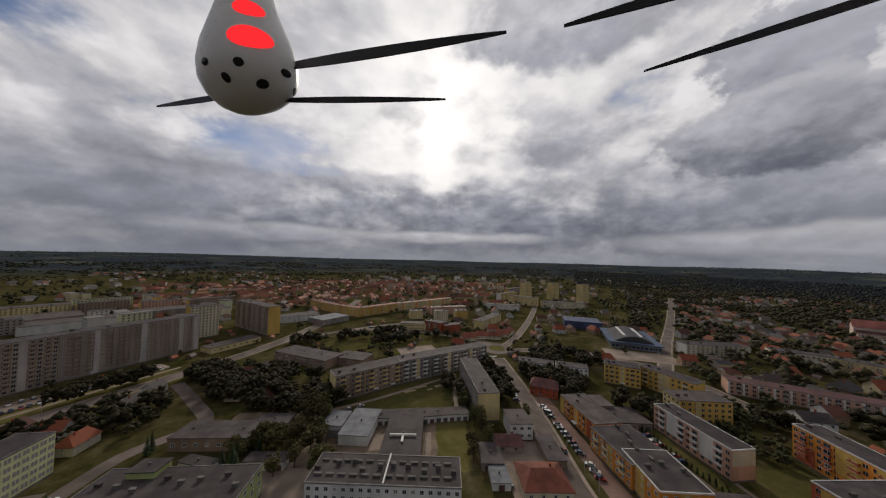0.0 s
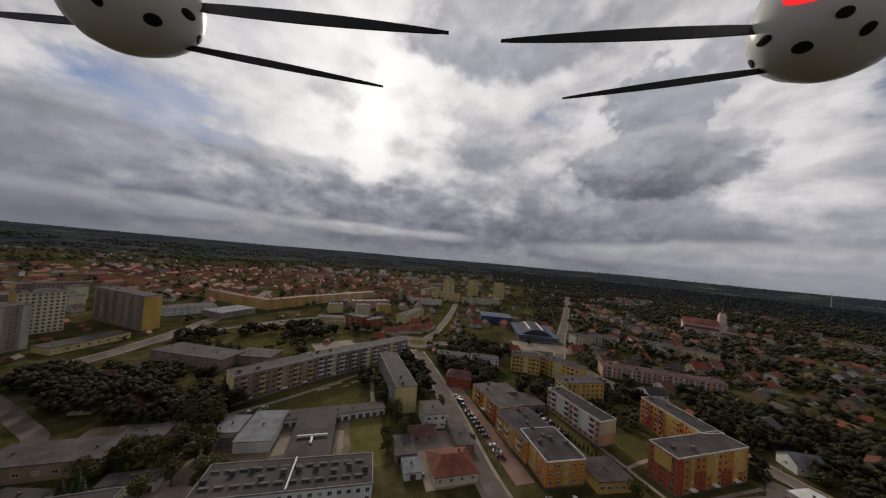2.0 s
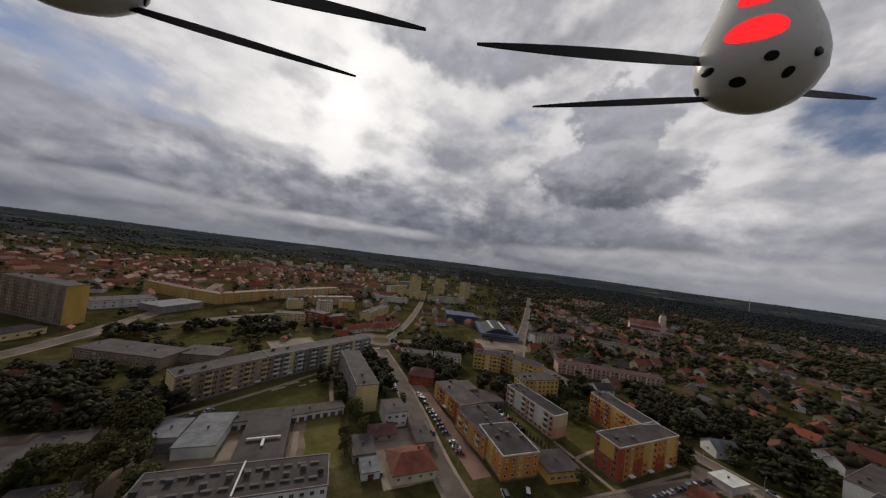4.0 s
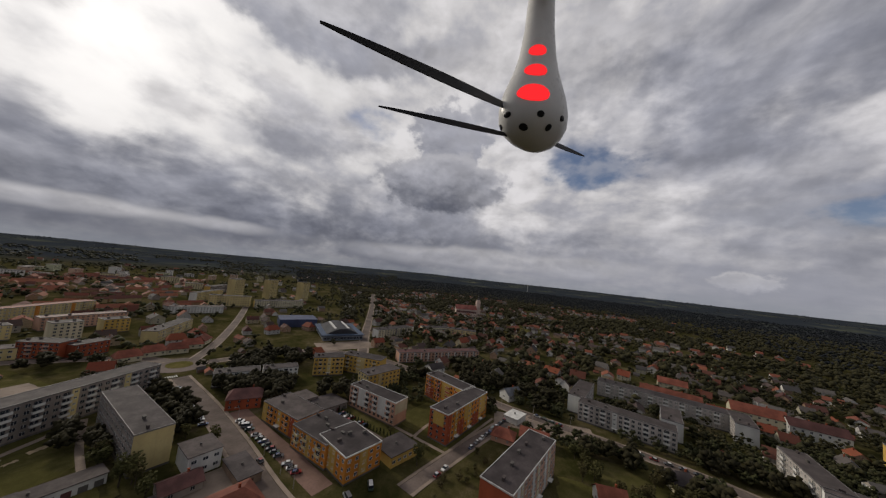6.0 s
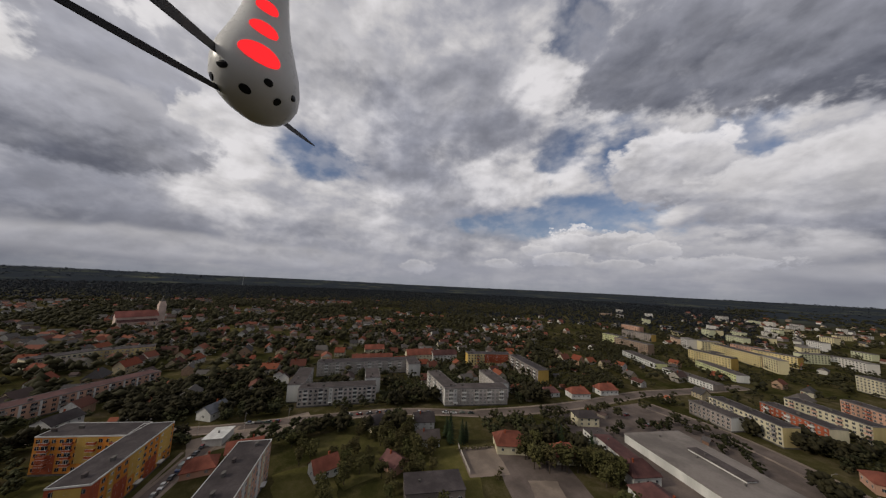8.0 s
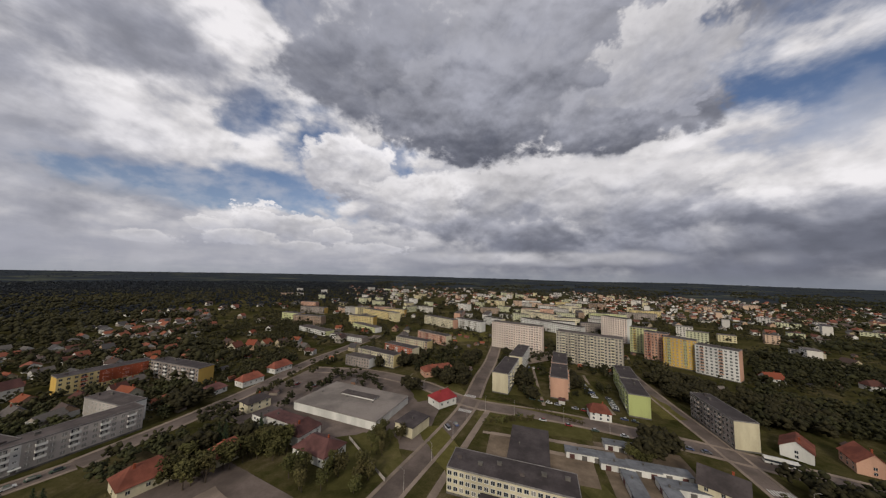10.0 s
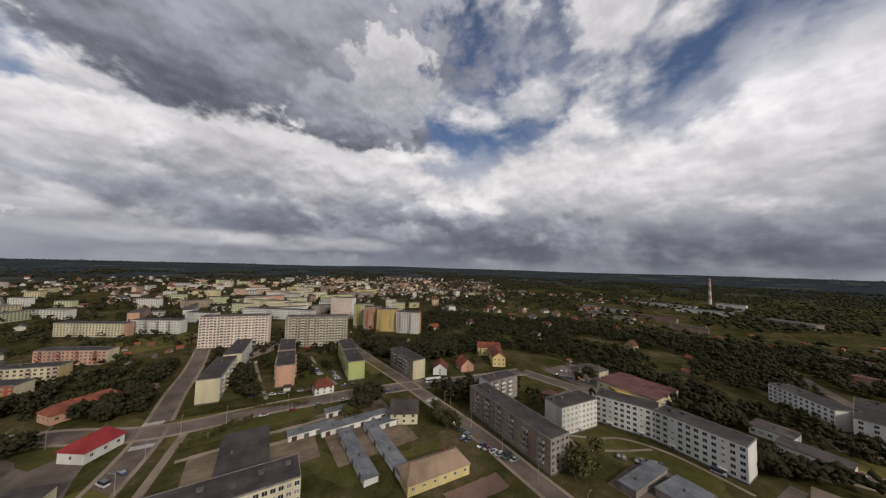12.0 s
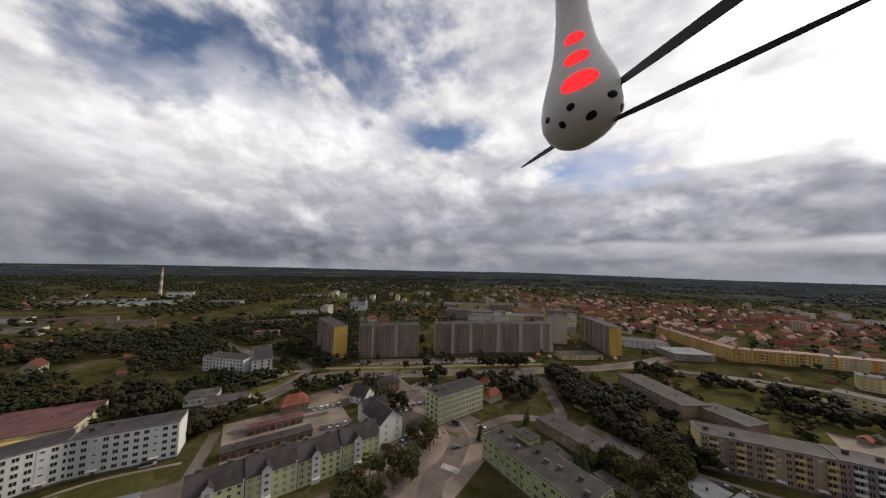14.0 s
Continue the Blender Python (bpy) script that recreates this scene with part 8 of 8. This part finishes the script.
row(-60, -292, -96, -282, 9, 90, 0.3)
row(-6, 172, 8, 176, 4, 0, 0.1)
row(-190, -112, -150, -150, 6, 0, 0.5)
row(-180, -3, -176, 20, 4, 0, 0.5)
row(-232, -20, -220, 60, 5, 0, 0.5)
row(-60, 330, 40, 372, 8, 0, 0.4)
row(-208, 136, -158, 200, 6, 0, 0.4)
for x, y, a in ((-5, -176, 115), (-110, 128, 10), (-96, 112, 60), (118, 72, 30), (126, 62, 60), (96, 112, 75), (0, -172, 296), (60, 100, 10)):
    park(x, y, a, crng.random() < 0.3)

row(146, 112, 142, 90, 6, 80, 0.2)
park(107, 63, 40, True)
park(98, 67, 60, True)
park(-98, 136, 20)
park(-177, 53, 80, True)
park(-177, 57, 80)
row(-124, -62, -120, -92, 9, 70, 0.2)
row(-58, -216, -118, -186, 12, 0, 0.3)
row(-205, 112, -190, 92, 5, 70, 0.3)
grove(144, 66, 2, 22, 10, "shrub", 0.8, -6, 0.6)


def bus(x, y, ang):
    """A white town bus with a dark band of windows."""
    ob = thing("bus", "white town bus with a dark window band", "bus", pose(x, y, 0.2, 0, 0, ang), "")
    part("body", Mesh().box(-6, 6, -1.25, 1.25, 0.35, 1.3).box(-6, 6, -1.25, 1.25, 2.3, 3.0), TRIM, ob)
    part("window_band", Mesh().box(-5.95, 5.95, -1.22, 1.22, 1.3, 2.3), GLASS, ob)
    part("roof_unit", Mesh().box(-2.5, 1.5, -0.8, 0.8, 3.0, 3.25), TRIM, ob)
    for sx in (-3.6, 3.8):
        for sy in (-1.05, 1.05):
            w = Mesh()
            w.face([(sx + 0.48 * math.cos(i * math.pi / 6), sy + math.copysign(0.22, sy), 0.48 + 0.48 * math.sin(i * math.pi / 6)) for i in range(12)])
            for i in range(12):
                a, b = i * math.pi / 6, (i + 1) * math.pi / 6
                w.face([(sx + 0.48 * math.cos(t), sy + o, 0.48 + 0.48 * math.sin(t)) for t, o in ((a, -0.22), (b, -0.22), (b, 0.22), (a, 0.22))])
            part("wheel", w, RUBBER, ob)


bus(-161, -150, 151)

row(-148, 116, -140, 134, 5, 75, 0.0)
row(-120, 100, -112, 88, 4, 60, 0.2)
row(-158, 70, -152, 84, 4, 80, 0.1)

# ---------------------------------------------------------------- the drone that carries the lens, hovering over the town
def drone():
    """Two front arms with drooping motor pods, red lamps, vent holes and dark blades, under one hub above the lens."""
    ob = thing("drone", "white hovering drone with red lamps and dark propeller blades", "drone", pose(0, 0, EYE), "")
    shell = surface("drone_shell", (0.80, 0.79, 0.76), 0.30, 0.05, 8, 60, 0, 0, stain=0.1)
    black = surface("carbon_blade", (0.02, 0.02, 0.022), 0.4, 0.1, 8, 60, 0, 0)
    lamp = bpy.data.materials.new("red_lamp")
    lamp.use_nodes = True
    N = Nodes(lamp.node_tree)
    e = N.n("ShaderNodeEmission")
    N.put(e, 0, (1.0, 0.025, 0.03, 1))
    N.put(e, 1, 1.6)
    N.put(N.n("ShaderNodeOutputMaterial"), 0, e.outputs[0])
    facing = aim(32.0, 2.07, 3.14)
    facing.translation = (0, 0, 0)
    D, U = 0.22, 0.22 / 503
    # outline of a pod, from the arm down to its rounded end: drop, half width, half depth
    outline = ((-330, 40, 34), (-220, 46, 40), (-140, 58, 48), (-96, 72, 56), (-50, 92, 68), (-10, 110, 78), (30, 118, 84), (60, 116, 82), (84, 104, 70), (104, 82, 50), (118, 50, 28), (126, 14, 8))

    def half_width(drop):
        for (d0, w0, h0), (d1, w1, h1) in zip(outline, outline[1:]):
            if d0 <= drop <= d1:
                k = (drop - d0) / (d1 - d0)
                return w0 + (w1 - w0) * k, h0 + (h1 - h0) * k
        return 14, 8

    def arm(side, out, drop):
        """One arm on that side of the lens, so far out and so low."""
        put = facing @ Matrix.Diagonal((side, 1, 1, 1))
        c = Vector((-out * U, (441 - drop) * U, -D))
        m, k, rings = Mesh(), 32, []
        for d, w, h in outline:
            rings.append(len(m.v))
            for i in range(k):
                t = 2 * math.pi * i / k
                m.v.append((c.x + w * 0.92 * U * math.cos(t), c.y - d * U, c.z + h * U * math.sin(t)))
        for a, b in zip(rings, rings[1:]):
            for i in range(k):
                j = (i + 1) % k
                m.f.append((a + i, a + j, b + j, b + i))
                m.m.append(0)
        m.f.append(tuple(rings[-1] + i for i in range(k)))
        m.m.append(0)
        pod = part("motor_pod", m, shell, ob, at=put)
        for p in pod.data.polygons:
            p.use_smooth = True
        # the arm runs up and inwards to the hub
        bar = Mesh()
        limb(bar, (c.x, c.y + 320 * U, c.z), (0, 0.30, 0.02), 34 * U, 44 * U, 16)
        part("arm", bar, shell, ob, at=put)

        def disc(name, turned, d, rx, ry, mat, label=""):
            """An oval laid into the curved shell, turned so far round the pod from the side that faces the lens."""
            yaw, o = math.atan2(-c.x, -c.z) + radians(turned), Mesh()

            def on_shell(u, v, proud):
                w, h = half_width(d + v)
                g = yaw + u / w
                n = Vector((math.sin(g), 0, math.cos(g)))
                r = 1 / math.hypot(n.x / (w * 0.92), n.z / h)
                return Vector((c.x, c.y - (d + v) * U, c.z)) + n * (r + proud) * U
            rows = [[on_shell(k * rx * math.cos(t * math.pi / 12), k * ry * math.sin(t * math.pi / 12), p) for t in range(24)] for k, p in ((0.35, 2.4), (0.7, 2.2), (0.95, 1.8), (1.0, -2.0))]
            o.face(rows[0])
            for p, q in zip(rows, rows[1:]):
                for i in range(24):
                    o.face([p[i], p[(i + 1) % 24], q[(i + 1) % 24], q[i]])
            part(name, o, mat, pod, label)

        for d, rx, ry in ((14, 52, 24), (-56, 36, 20), (-122, 28, 18)):
            disc("lamp", 0, d, rx, ry, lamp, "glowing red lamp")
        for turned, d in ((-62, 58), (-36, 88), (-12, 66), (16, 94), (38, 62), (64, 76)):
            disc("vent_hole", turned, d, 13, 7, black)

        def blade(x0, y0, x1, y1, wide, lift):
            """A long tapered blade with a slight twist."""
            b, A, B = Mesh(), c + Vector((x0, -y0, lift)) * U, c + Vector((x1, -y1, lift)) * U
            n = 14
            for i in range(n + 1):
                t = i / n
                p = A.lerp(B, t)
                w = wide * (0.14 + 1.25 * math.sin(math.pi * min(1, 0.16 + t * 0.55)) * (1 - t) ** 0.7) * U
                tw = 0.5 * (1 - t)
                b.v += [(p.x, p.y + w, p.z - w * tw), (p.x, p.y - w, p.z + w * tw), (p.x, p.y + w, p.z - w * tw - 3 * U), (p.x, p.y - w, p.z + w * tw - 3 * U)]
            for i in range(n):
                o = i * 4
                b.f += [(o, o + 1, o + 5, o + 4), (o + 2, o + 6, o + 7, o + 3), (o, o + 4, o + 6, o + 2), (o + 1, o + 3, o + 7, o + 5)]
                b.m += [0] * 4
            part("propeller_blade", b, black, ob, at=put)
        blade(70, 24, 560, 60, 15, -20)
        blade(60, 92, 440, 156, 8, -30)
        blade(-70, 62, -330, 46, 9, -20)
        part("rotor_shaft", limb_mesh((c.x, c.y - 100 * U, c.z - 20 * U), (c.x, c.y + 20 * U, c.z - 20 * U), 14 * U), black, ob, at=put)

    def limb_mesh(a, b, r):
        q = Mesh()
        limb(q, a, b, r, r, 10)
        return q
    arm(1, 566, -12)
    arm(-1, 650, 0)
    hub = Mesh()
    for i, (z, r) in enumerate(((0.24, 0.02), (0.245, 0.07), (0.27, 0.10), (0.31, 0.10), (0.34, 0.07), (0.35, 0.01))):
        for k in range(24):
            hub.v.append((r * math.cos(k * math.pi / 12), r * math.sin(k * math.pi / 12), z))
        if i:
            for k in range(24):
                j = (k + 1) % 24
                hub.f.append(((i - 1) * 24 + k, (i - 1) * 24 + j, i * 24 + j, i * 24 + k))
                hub.m.append(0)
    part("hub", hub, shell, ob)


drone()
